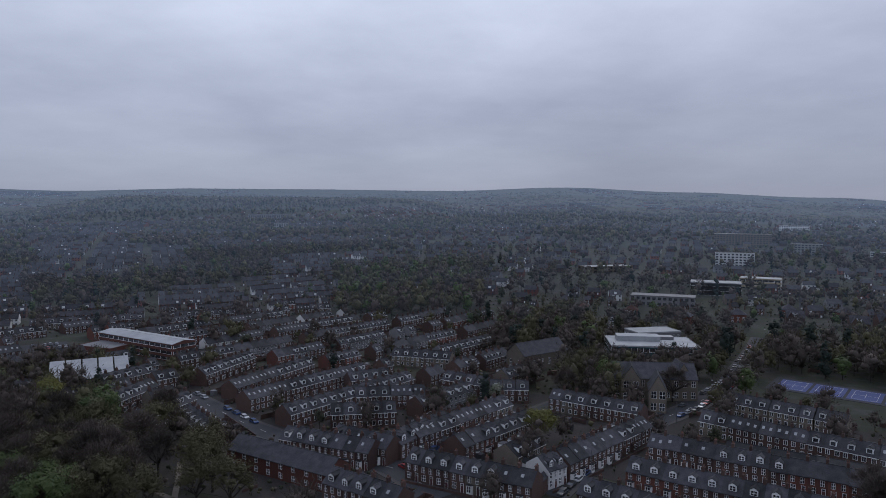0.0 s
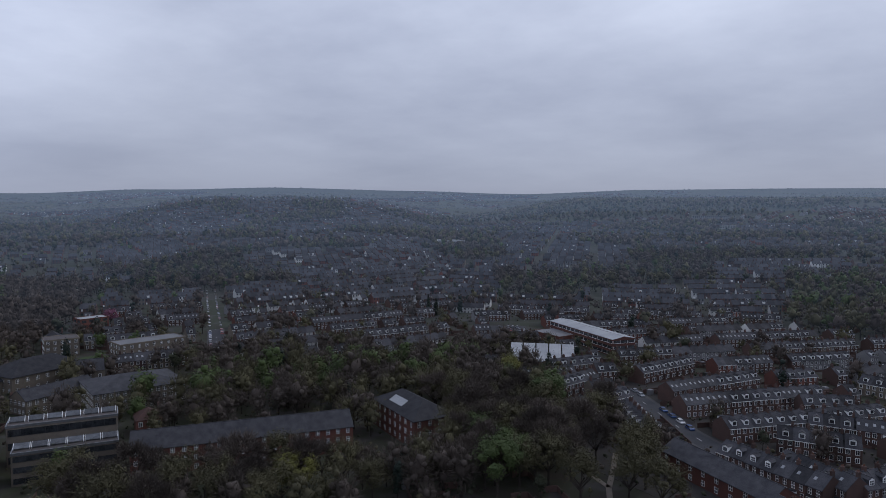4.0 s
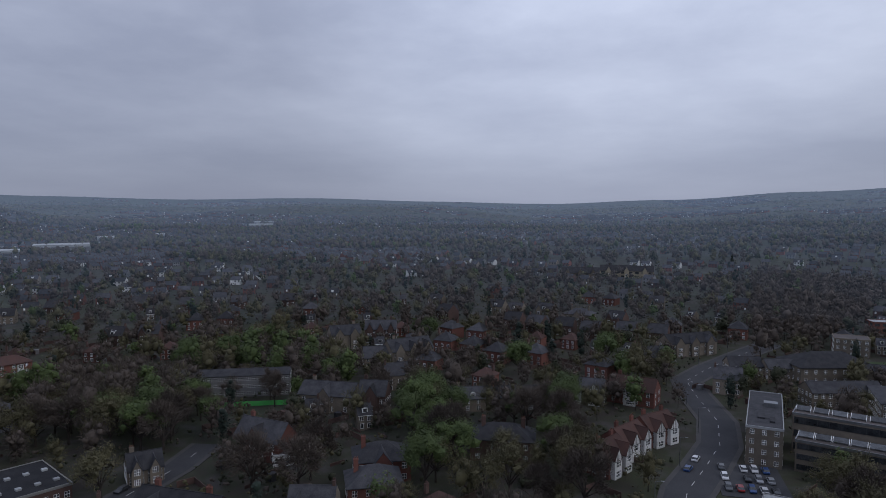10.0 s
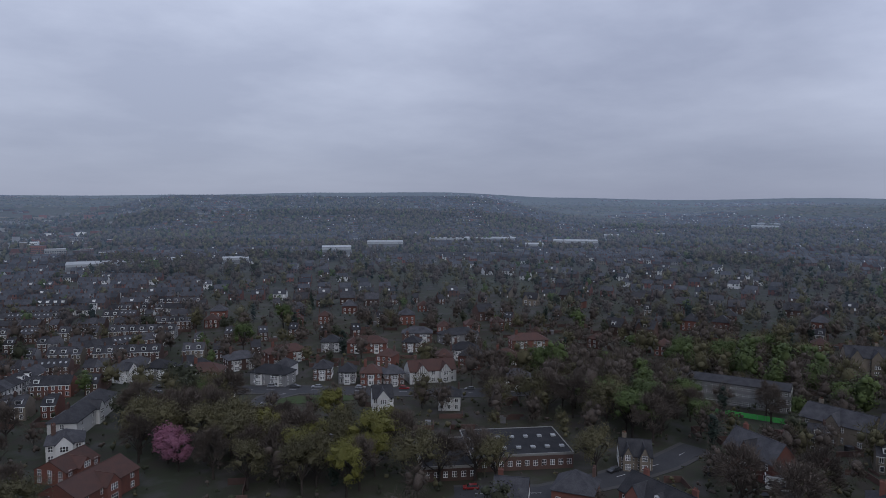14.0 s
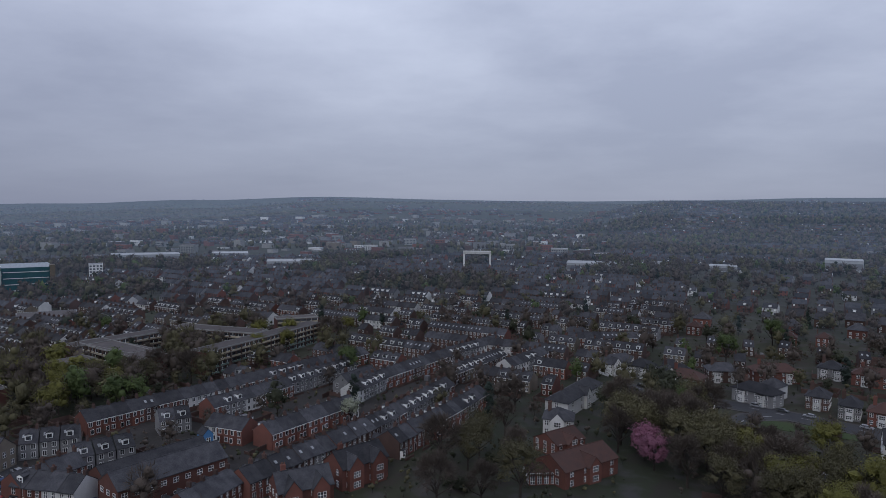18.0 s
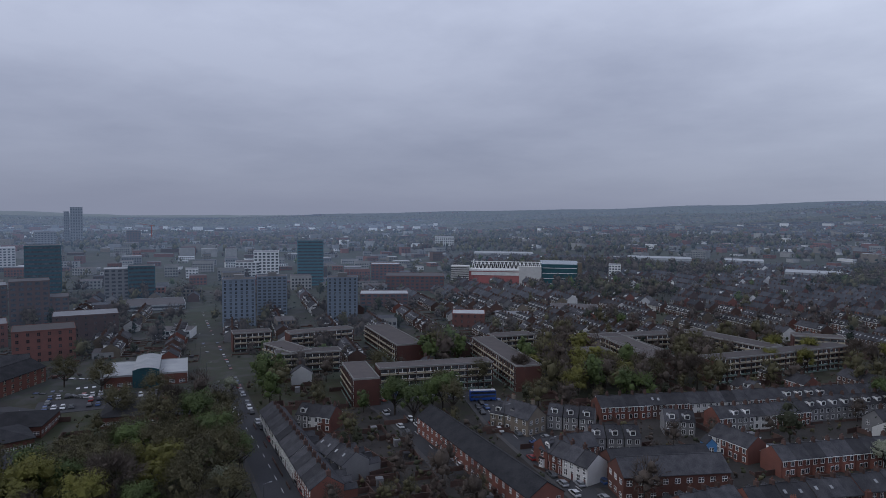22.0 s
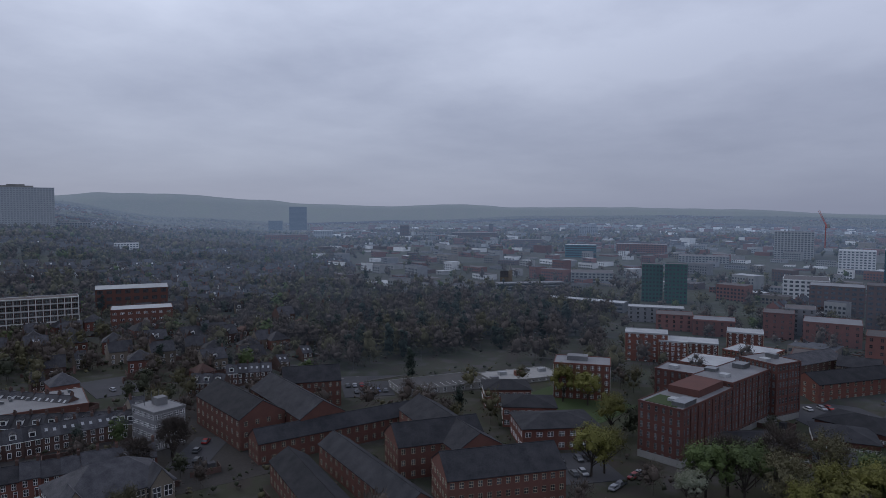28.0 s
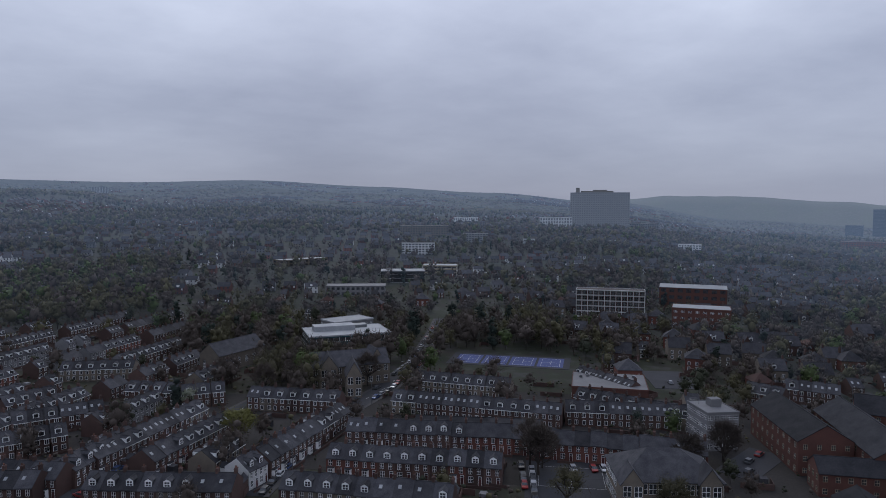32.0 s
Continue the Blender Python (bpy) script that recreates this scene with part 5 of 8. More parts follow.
deck = near_block("parking_deck", "low concrete parking deck with white bay lines", (259.0, 86.0, -48.0, 40.0, 17), 2.6, CONC, roofm=PAVE, storeys=1, cols=10, category="parking deck")
for k in range(14):
    bm = bmesh.new()
    box(bm, -0.08, 0.08, -2.4, 2.4, 0, 0.02)
    part("bay_line", bm, LINE, deck, at=Matrix.Translation((-18.2 + k * 2.8, -4.5, 2.81)))
site = near_block("building_site", "pale concrete floor slabs of a building site", (284.0, 58.0, -49.0, 34.0, 17), 1.6, CONC, roofm=CONC, storeys=1, cols=10, category="building site")
for k in range(5):
    roof_box(site, -14 + k * 6.4, -3 + (k * 5) % 8, 1.8, 3.4, 2.2, 1.1 + 0.4 * (k % 3), (MEMB, PALE, BRICK)[k % 3], "material_stack")
for w in ((219.6, -29.5, -64.1, 18.5, 17), (250.2, -64.7, -125.1, 22.2, 18), (234.3, -96.2, -120.5, 17.6, 16), (219.1, -112.5, -125.1, 24.3, 14), (235.4, -55.9, -95.8, 17.5, 17), (207.6, -56.0, -108.1, 11.2, 16), (219.7, -35.9, -96.1, 15.1, 14)):
    near_block("brick_pavilion", "low brick pavilion with a dark hipped roof", w, 4, BRICK, roof="hip", roofm=DSLATE, rise=2.6, storeys=1, cols=8, win=(1.8, 1.2), category="office")

for w, m, rm in (((300.9, -71.2, -53.2, 41.9, 13), BRICK, DSLATE), ((327.7, -60.0, -43.5, 42.1, 13), DBRICK, SLATE), ((343.7, -42.6, -118.3, 20.9, 20), BRICK, PALE), ((313.6, -20.9, -109.2, 19.3, 22), BRICK, PALE), ((308.1, -41.9, -98.7, 21.2, 14), DBRICK, SLATE), ((344.7, -68.4, -103.6, 18.0, 16), BRICK, FELT), ((325.9, -82.5, -109.1, 16.3, 14), DBRICK, DSLATE)):
    near_block("brick_range", "brick college range with pitched or flat roof", w, 7.5, m, roof="flat" if rm in (PALE, FELT) else "gable", roofm=rm, rise=3.2, storeys=3, cols=10, frame=CREAM, category="office")

# sports hall with an arched middle
hx, hy, ht_, hl, hd = 282.2, -123.3, -117.0, 31.3, 26
hall = near_block("sports_hall", "brick hall with white roofs and arched middle", (hx, hy, ht_, hl, hd), 6, BRICK, roofm=PALE, storeys=1, cols=8, win=(2.2, 1.4), copings=PALE)
bm = bmesh.new()
ring = [(-5 + 10 * k / 10, 6.0 + 3.4 * math.sin(math.pi * (0.25 + 0.5 * k / 10))) for k in range(11)]
a = [bm.verts.new((px, -hd / 2 - 2, pz)) for px, pz in ring] + [bm.verts.new((5, -hd / 2 - 2, 0.0)), bm.verts.new((-5, -hd / 2 - 2, 0.0))]
c = [bm.verts.new((v.co.x, hd / 2, v.co.z)) for v in a]
bm.faces.new(a)
bm.faces.new(c[::-1])
for i in range(13):
    j = (i + 1) % 13
    bm.faces.new((a[i], a[j], c[j], c[i])).material_index = 1 if i < 10 else 0
bmesh.ops.recalc_face_normals(bm, faces=bm.faces[:])
part("arched_bay", bm, (GLASSB, PALE), hall, "glazed front under a curved white roof")

# deck-access flats, brick ends and pale bands
SLABS = [(186.7, -200.7, -121.4, 48.3, 9), (199.3, -170.8, -120.1, 9.7, 27.7), (181.4, -241.1, -123.2, 10.8, 61.8), (202.5, -275.3, -117.2, 22.2, 9), (156.1, -266.5, -119.9, 25.1, 9), (145.8, -295.9, -126.3, 12.5, 55.5),
         (244.0, -178.3, -119.7, 28.6, 9), (303.1, -186.1, -114.1, 19.0, 9), (280.9, -213.0, -107.6, 34.3, 9), (246.4, -232.7, -115.3, 13.2, 55.9), (150.9, -301.3, -121.7, 11.8, 43.3), (90.5, -330.2, -114.8, 85.4, 9),
         (117.7, -344.9, -106.4, 11.5, 50.6), (86.2, -385.5, -156.5, 23.8, 9), (156.6, -321.3, -122.1, 51.7, 9), (257.5, -176.6, -95.2, 10.4, 25.1)]
for w in SLABS:
    x, y, turn, ln, dp = w
    if dp > ln:
        turn, ln, dp = turn + 90, dp, ln
    b = near_block("deck_flats", "four-storey flats with pale bands and flat dark roof", (x, y, turn, ln, max(dp, 8)), 10.5 + len(TAKEN) % 7 * 0.05, DBRICK, roofm=FELT, storeys=4, cols=max(6, int(ln / 3)), bands=True, side=False, copings=CONC, frame=FRAME, ends=RBRICK, category="flats")
    n = max(3, round(ln / 3.6))
    for k in range(4):
        for side in (-1, 1):
            # a thin deck with panelled fronts, one to each flat, some missing or dark
            bm = bmesh.new()
            lo, hi = sorted((side * (max(dp, 8) / 2 + 0.05), side * (max(dp, 8) / 2 + 0.95)))
            box(bm, -ln / 2 + 0.3, ln / 2 - 0.3, lo, hi, k * 2.62 + 0.12, k * 2.62 + 0.28)
            face = hi if side > 0 else lo
            for q in range(n):
                xa, xb = -ln / 2 + 0.4 + (ln - 0.8) * q / n, -ln / 2 + 0.4 + (ln - 0.8) * (q + 1) / n
                box(bm, xa + 0.12, xb - 0.12 - (0.9 if q % 2 else 0.0), face - 0.05, face + 0.05, k * 2.62 + 0.28, k * 2.62 + 1.0, 1)
                box(bm, xa - 0.07, xa + 0.07, lo + 0.1, hi - 0.06, k * 2.62 + 0.28, k * 2.62 + 2.5, 2)
            part("balcony", bm, (CONC, MINT if k < 2 else CREAM, DBRICK), b)


# ---------------------------------------------------------------- villas and halls round the wooded side


def villa(label, where, ht=6.2, wall=None, roofm=None, rise=3.6, hip=False, gables=1, stacks=1, dorm=0, cols=4, timber=False, group="villas among the trees", bays=0):
    """A detached house with front gables, chimneys and dormers."""
    x, y, turn, ln, dp = where
    clear_block(x, y, turn, ln, dp)
    wall, roofm = wall or STONE, roofm or SLATE
    v = block("villa", label, x, y, turn, ln, dp, ht, wall, "hip" if hip else "gable", roofm, rise, 2, cols, (1.25, 1.6), category="house")
    v["group"] = group
    for k in range(gables):
        gx, gw = -ln / 2 + ln * (k + 0.5) / gables, min(4.6, ln / max(gables, 1) * 0.6)
        bm = bmesh.new()
        gable_body(bm, gx - gw / 2, gx + gw / 2, -dp / 2 - 1.3, -dp / 2 + 1.5, ht, ht + rise * 0.82, 0, "y")
        g = part("front_gable", bm, WHITE if timber else wall, v)
        bm = bmesh.new()
        gable_roof(bm, gx - gw / 2, gx + gw / 2, -dp / 2 - 1.3, -0.3, ht, ht + rise * 0.82, 0.3, 0.16, "y", 0, 0.15)
        part("gable_roof", bm, roofm, v)
        for z in (0.8, 3.5):
            part("window", window_mesh(min(2.2, gw - 1.2), 1.6, 2), None, g, at=pose(gx, -dp / 2 - 1.33, z))
        if timber:
            bm = bmesh.new()
            yf = -dp / 2 - 1.34
            for q in range(5):
                px = gx - gw / 2 + gw * (q + 0.5) / 5
                box(bm, px - 0.09, px + 0.09, yf, yf + 0.05, ht - 0.6, ht + (rise * 0.82) * (1 - abs(px - gx) / (gw / 2)) - 0.1)
            box(bm, gx - gw / 2, gx + gw / 2, yf - 0.01, yf + 0.05, ht - 0.75, ht - 0.55)
            part("timbering", bm, DARKM, g)
    for k in range(stacks):
        chimney(v, ln * (0.32 if k % 2 else -0.32), 0.6, ht + rise * 0.5, ht + rise + 1.6, 1.2, 0.8, 3, wall if wall in (STONE, BRICK) else DBRICK)
    for k in range(bays):
        bx = -ln / 2 + ln * (k + 0.5) / bays
        bm = bmesh.new()
        prism(bm, ((bx - 1.35, -dp / 2), (bx - 1.0, -dp / 2 - 0.8), (bx + 1.0, -dp / 2 - 0.8), (bx + 1.35, -dp / 2)), 0, ht - 0.35)
        prism(bm, ((bx - 1.5, -dp / 2), (bx - 1.1, -dp / 2 - 0.95), (bx + 1.1, -dp / 2 - 0.95), (bx + 1.5, -dp / 2)), ht - 0.35, ht - 0.2, 1)
        g = part("bay", bm, (WHITE, roofm), v, "white rendered two-storey bay")
        for z in (0.8, 3.2):
            part("window", window_mesh(1.8, 1.35, 2), None, g, at=pose(bx, -dp / 2 - 0.82, z))
    for k in range(dorm):
        dormer(v, -ln / 2 + ln * (k + 0.5) / dorm, -dp / 2 + 0.9, ht + 0.5, 1.8, 1.4, 2.6, FRAME)
    return v


for w in ((-189.6, 17.8, 143.8, 11.6, 9), (-203.6, 24.8, 141.1, 12.9, 9), (-216.2, 35.0, 130.9, 13.0, 9)):
    villa("tile-roofed brick semi with white half-timbered gables", w, 5.8, BRICK, TILE, 3.4, False, 2, 2, 0, 4, True)
villa("house with brown tiled roof and half-timbered gable", (-258.9, 34.4, 67.2, 17.6, 10), 6, BRICK, TILE, 4.0, False, 1, 1, 0, 4, True)
villa("slate-roofed house with a white front gable", (-257.3, 16.5, 79.1, 14.0, 9), 5.5, STONE, SLATE, 3.6, False, 2, 1, 0, 4, True)
villa("stone terrace of villas with slate roofs beside the road", (-348.7, 72.0, 117.7, 27.7, 11), 7, STONE, SLATE, 3.8, False, 3, 3, 0, 6)
villa("stone villa with gables behind trees", (-312.5, 47.6, 107.7, 13.9, 11), 7, STONE, SLATE, 3.8, False, 2, 2)
villa("stone villa with hipped roof", (-426.0, 22.6, 70.6, 17.0, 12), 7, STONE, SLATE, 3.4, True, 1, 2)
big = near_block("brick_hall", "three-storey brick hall with hipped slate roof and rooflight", (-141.0, 171.8, 67.9, 15.2, 30), 9, BRICK, roof="hip", rise=4.4, storeys=3, cols=4, win=(1.2, 1.7), category="hall")
bm = bmesh.new()
box(bm, -1.5, 1.5, -4.5, 4.5, 0, 0.12)
part("rooflight", bm, PALE, big, "pale glazed rooflight", pose(-4.2, 2.0, 11.3, 0, -31, 0))
rng_ = near_block("brick_range", "long three-storey brick range with slate roof", (-166.0, 123.0, 58.1, 63.4, 11), 8, BRICK, roof="gable", rise=3.8, storeys=3, cols=20, win=(1.1, 1.5), category="hall")
for k in range(7):
    bm = bmesh.new()
    box(bm, -0.5, 0.5, -0.6, 0.6, 0, 0.1)
    part("skylight", bm, PALE, rng_, "", pose(-8 + k * 2.6, -3.0, 9.75, 34.6))
terr = near_block("terrace_flats", "buff stone flats with a long grey roof terrace", (-218.0, 69.0, 72.5, 9.7, 40), 11.5, STONE, roofm=SLATE, storeys=4, cols=3, win=(1.2, 1.4), copings=PALE, category="flats")
roof_box(terr, 1.5, 4, 11.7, 4, 3, 1.2, METAL)
roof_box(terr, -1.0, -8, 11.7, 2.0, 7, 0.5, SLATE, "roof_bed")
roof_box(terr, 2.0, -12, 11.7, 1.5, 5, 0.5, SLATE, "roof_bed")
for k, (w, wing_ht) in enumerate((((-195.1, 84.2, 63.4, 26.0, 8), 9.0), ((-210.6, 90.3, 63.4, 29.0, 8), 12.0))):
    fl = near_block("terrace_flats", "dark glazed top floors with solar racks on a flat roof", w, wing_ht, STONE, roofm=FELT, storeys=3, cols=9, bands=True, copings=METAL, frame=DARKM, category="flats")
    for q in range(6):
        bm = bmesh.new()
        box(bm, -1.9, 1.9, -1.2, 1.2, 0, 0.1)
        rack = part("solar_rack", bm, GLASS, fl, "tilted dark solar panels", pose(-w[3] / 2 + (q + 0.5) * w[3] / 6, 0, wing_ht + 1.0, 22, 0, 0))
        bm = bmesh.new()
        for x0, x1 in ((-2.0, -1.9), (1.9, 2.0)):
            box(bm, x0, x1, -1.3, 1.3, -0.9, 0.14)
        part("rack_frame", bm, FRAME, rack, "white end frames")
near_block("stone_court", "buff stone court of flats with low slate roofs", (-250.5, 133.0, 75.4, 32.7, 26), 8, STONE, roof="hip", rise=3.5, storeys=3, cols=14, category="flats")
near_block("stone_court", "buff range of flats with skylights", (-267.8, 111.5, 99.5, 27.5, 10), 6, STONE, roof="gable", rise=3, storeys=2, cols=10, category="flats")
near_block("church_hall", "buff church hall with broad slate hipped roof", (-308.2, 121.8, 100.2, 33.1, 20), 7, STONE, roof="hip", rise=5.0, storeys=2, cols=8, category="hall")
near_block("stone_house", "small stone houses with slate roofs at the bend", (-307.2, 87.3, 92.9, 14.2, 10), 5.5, STONE, roof="gable", rise=3.2, storeys=2, cols=5, category="house")
near_block("stone_house", "small stone house with slate roof", (-305.2, 101.3, 103.1, 13.6, 9), 5.5, STONE, roof="gable", rise=3.2, storeys=2, cols=4, category="house")
near_block("flat_block", "buff brick flats with flat roofs", (-321.0, 179.1, 83.7, 32.6, 13), 9, STONE, roofm=MEMB, storeys=3, cols=9, category="flats")
near_block("flat_block", "buff brick flats with flat roof", (-359.4, 153.3, 73.2, 15.5, 12), 9, STONE, roofm=FELT, storeys=3, cols=5, category="flats")
near_block("flat_block", "brick house with flat pale roof", (-412.7, 193.9, 87.8, 16.5, 10), 9, BRICK, roofm=PALE, storeys=3, cols=4, category="flats")
near_block("garage_shed", "low shed with a pale flat roof", (-165.1, 58.9, 67.3, 12.7, 9), 3.5, GREYR, roofm=PALE, storeys=1, cols=4, category="shed")
near_block("brick_store", "brick works building with slate roof", (-245.7, 211.6, 58.6, 19.0, 14), 7, BRICK, roof="gable", rise=2.5, storeys=2, cols=8)

villa("large pale stone house with three steep gables", (-307.5, -64.1, 129.2, 22.0, 12), 7.5, STONE, SLATE, 4.6, False, 3, 2, 0, 6)
villa("stone wing with a long slate roof", (-300.3, -76.9, 112.0, 14.0, 11), 5, STONE, SLATE, 4.2, False, 0, 0)
villa("tall stone house with gables and skylights", (-334.9, -103.8, 121.2, 16.0, 11), 8, STONE, SLATE, 4.2, False, 2, 2)
villa("stone gabled houses among trees", (-358.3, -89.8, 100.0, 17.4, 11), 7, DBRICK, SLATE, 4.2, False, 3, 2, 0, 5)
gf = near_block("grey_flats", "long grey rendered flats with balconies and flat roof", (-245.3, -120.6, 107.9, 42.1, 10), 8.5, GREYR, roof="gable", rise=1.6, roofm=SLATE, storeys=3, cols=20, win=(1.5, 1.4), category="flats")
villa("red brick house with steep dark roof and stone bands", (-185.2, -82.0, 71.9, 17.0, 9), 6.5, BRICK, SLATE, 4.6, False, 1, 1)
near_block("white_extension", "white flat-roofed extension with a roof lantern", (-180.6, -74.8, 118.7, 6.2, 6), 3.2, WHITE, roofm=FELT, storeys=1, cols=2, win=(2.2, 1.6), category="house")
villa("slate-roofed brick house in a garden", (-176.6, -44.4, 108.9, 15.3, 12), 6, BRICK, SLATE, 3.6, True, 1, 1)
villa("slate-roofed brick house in a garden", (-160.1, -42.3, 110.1, 13.6, 11), 6, BRICK, SLATE, 3.6, True, 0, 1)
villa("brick villa with hipped roof and two chimneys", (-196.3, -11.7, 89.1, 18.6, 12), 6.5, DBRICK, SLATE, 3.6, True, 1, 2)
villa("tall narrow dark stone house with white windows", (-228.0, -59.7, 89.2, 10.1, 9), 8.5, DBRICK, SLATE, 4.2, False, 1, 1)
villa("slate-roofed house with skylights", (-233.2, -77.6, 85.6, 21.0, 12), 6.5, STONE, SLATE, 3.6, False, 1, 1)
villa("stone cottages with slate roofs", (-241.2, -26.2, 105.1, 15.4, 9), 5, STONE, SLATE, 3.2, False, 0, 2, 1)
villa("stone cottages with slate roofs", (-246.4, -5.2, 100.7, 25.8, 9), 5, STONE, SLATE, 3.2, False, 1, 3)
villa("terraced brick houses with slate roofs by the lane", (-136.1, -80.6, 81.8, 21.6, 9), 7, BRICK, SLATE, 3.6, False, 2, 2, 1, 6)
villa("house with blue-grey slate roof", (-114.1, -109.3, 129.8, 8.3, 9), 6, BRICK, SLATE, 3.4, False, 0, 1)
villa("small gabled stone lodge", (-163.3, -107.7, 129.8, 9.1, 8), 4.5, STONE, SLATE, 3.4, False, 2, 1)
near_block("flat_hall", "low hall with dark flat roof and pale edges", (-121.3, -142.9, 147.6, 15.0, 22), 4, DBRICK, roofm=DSLATE, storeys=1, cols=6, copings=CONC, category="hall")
fh = near_block("flat_hall", "low flat-roofed school with domed rooflights", (-142.1, -135.2, 146.9, 29.5, 22), 4.5, DBRICK, roofm=DSLATE, storeys=1, cols=12, copings=CONC, category="hall")
for k in range(14):
    roof_box(fh, -13 + (k % 7) * 4.3, -6 + (k // 7) * 9, 4.7, 1.3, 1.3, 0.5, PALE, "rooflight")
villa("lone red brick house with dark hipped roof", (-96.7, -247.5, 152.1, 10.5, 9), 5.5, BRICK, SLATE, 3.2, True, 0, 1)
villa("white house with tiled roof and timber gable", (-177.4, -218.7, 157.0, 20.4, 10), 5.5, WHITE, TILE, 3.6, False, 2, 2, 0, 5, True)
villa("tall white-gabled house by the junction", (-138.1, -198.3, 150.6, 7.5, 8), 5.5, WHITE, SLATE, 3.6, False, 1, 1)
SEMIS = [(-89.7, -296.9, 138.8, 10.4, 9), (-102.9, -277.9, 139.4, 14.5, 9), (-123.6, -290.4, 173.9, 13.9, 9), (-123.2, -256.7, 124.1, 16.2, 9), (-145.8, -290.0, 177.1, 19.2, 9), (-143.7, -250.7, 143.5, 7.6, 9),
         (-148.8, -239.1, 144.4, 6.9, 9), (-155.6, -230.9, 141.3, 8.7, 9), (-161.8, -224.5, 154.7, 8.3, 9), (-175.1, -296.1, 144.1, 10.4, 9), (-187.6, -282.3, 141.1, 19.9, 9), (-206.4, -269.1, 129.9, 8.4, 9),
         (-216.0, -239.6, 140.5, 13.4, 9), (-220.4, -215.7, 141.4, 11.5, 9), (-195.8, -187.1, 129.9, 13.3, 9), (-238.7, -270.0, 167.0, 20.5, 10), (-256.9, -235.2, 147.9, 19.0, 10), (-223.3, -286.5, 140.8, 16.2, 9)]
for n, w in enumerate(SEMIS):
    villa(("grey rendered semi with hipped dark roof and white bays", "brick semi with hipped tiled roof and white bays", "dark brick semi with slate hipped roof and white bays")[n % 3], w, 5.2, (GREYR, BRICK, DBRICK)[n % 3],
          (DSLATE, TILE, SLATE)[n % 3], 3.0, True, 0, 1, 0, 4, False, "semis along the main road", 2 if w[3] > 9 else 1)

# southern streets: single houses
villa("white rendered house with hipped slate roof", (-39.1, -220.1, 165.7, 9.6, 9), 5.5, WHITE, SLATE, 3.0, True, 1, 1)
villa("white rendered house with hipped slate roof", (-50.6, -250.9, -123.6, 34.3, 9), 5.5, WHITE, SLATE, 3.0, True, 1, 1)
villa("white gabled semi with slate roof", (-80.3, -303.6, -152.4, 18.6, 9), 5.5, WHITE, SLATE, 3.2, True, 2, 1)
villa("white gabled semi with slate roof", (-101.3, -285.4, 175.3, 14.0, 9), 5.5, WHITE, SLATE, 3.2, True, 2, 1)
flat = near_block("brick_flats", "brick flats with pitched slate roof and white windows", (71.7, -168.8, -129.5, 29.5, 10), 7, OBRICK, roof="gable", rise=3.2, storeys=2, cols=9, win=(1.5, 1.4), category="flats")
near_block("brick_flats", "brick flats with pitched roof and white windows", (78.6, -176.3, -128.3, 29.5, 10), 6, OBRICK, roof="gable", rise=2.8, storeys=2, cols=10, win=(1.5, 1.4), category="flats")
near_block("brick_flats", "long plain brick flats under one dark roof", (118.7, -147.0, 157.3, 69.0, 10), 6, BRICK, roof="gable", roofm=DSLATE, rise=3.2, storeys=2, cols=20, win=(1.2, 1.4), category="flats")
villa("brown brick bungalow with tiled roof", (-36.5, -203.6, -143.0, 12.5, 10), 4, BRICK, TILE, 2.6, False, 1, 0)
villa("brown brick house with tiled roof", (-38.0, -184.1, -145.8, 20.6, 12), 5, BRICK, TILE, 3.0, False, 1, 0)
villa("brown brick garage block with tiled roof", (-27.0, -180.6, -173.6, 7.6, 8), 3, BRICK, TILE, 1.8, False, 0, 0)
villa("grey gabled house with slate roof", (34.9, -265.5, -122.4, 18.7, 9), 6, GREYR, SLATE, 3.4, False, 1, 1)
villa("brick house with white gabled bay", (35.3, -162.9, -151.3, 14.0, 9), 6.2, BRICK, SLATE, 3.4, False, 2, 1)
villa("brick houses with white bays", (23.7, -179.2, -136.4, 15.3, 9), 6.2, BRICK, SLATE, 3.4, False, 2, 1)
villa("stone house with dark roof at the corner", (129.5, -182.9, 174.3, 13.5, 9), 6, STONE, SLATE, 3.6, False, 0, 2)
bx, by_, bt, bl, bd = 71.3, -197.3, -134.1, 2.9, 1.5
thing("painted_gable", "bright blue painted house front", "house", "", pose(bx, by_, 0, 0, 0, bt))
bm = bmesh.new()
gable_body(bm, -1.6, 1.6, -0.9, 3, 6.0, 7.6, 0, "y")
part("wall", bm, (BLUEP,), bpy.data.objects["painted_gable"])
bm = bmesh.new()
gable_roof(bm, -1.6, 1.6, -0.9, 3, 6.0, 7.6, 0.2, 0.14, "y", 0, 0.1)
part("roof", bm, SLATE, bpy.data.objects["painted_gable"])
for z in (0.9, 3.5):
    put_window(bpy.data.objects["painted_gable"], 0, -0.93, z, 0, 1.4, 1.5)

# bright green site fence by the grey flats
fx0, fy0, fx1, fy1 = -226.8, -117.7, -235.1, -92.2
ln = math.hypot(fx1 - fx0, fy1 - fy0)
fence = thing("site_fence", "bright green mesh site fence with banner panels", "fence", "", pose(fx0, fy0, 0.1, 0, 0, math.degrees(math.atan2(fy1 - fy0, fx1 - fx0))))
for k in range(int(ln / 2.5)):
    bm = bmesh.new()
    box(bm, k * 2.5 + 0.04, k * 2.5 + 2.46, -0.03, 0.03, 0.1, 1.9)
    part("panel", bm, FENCE, fence)
    bm = bmesh.new()
    box(bm, k * 2.5 - 0.04, k * 2.5 + 0.04, -0.06, 0.06, 0, 2.0)
    part("post", bm, METAL, fence)

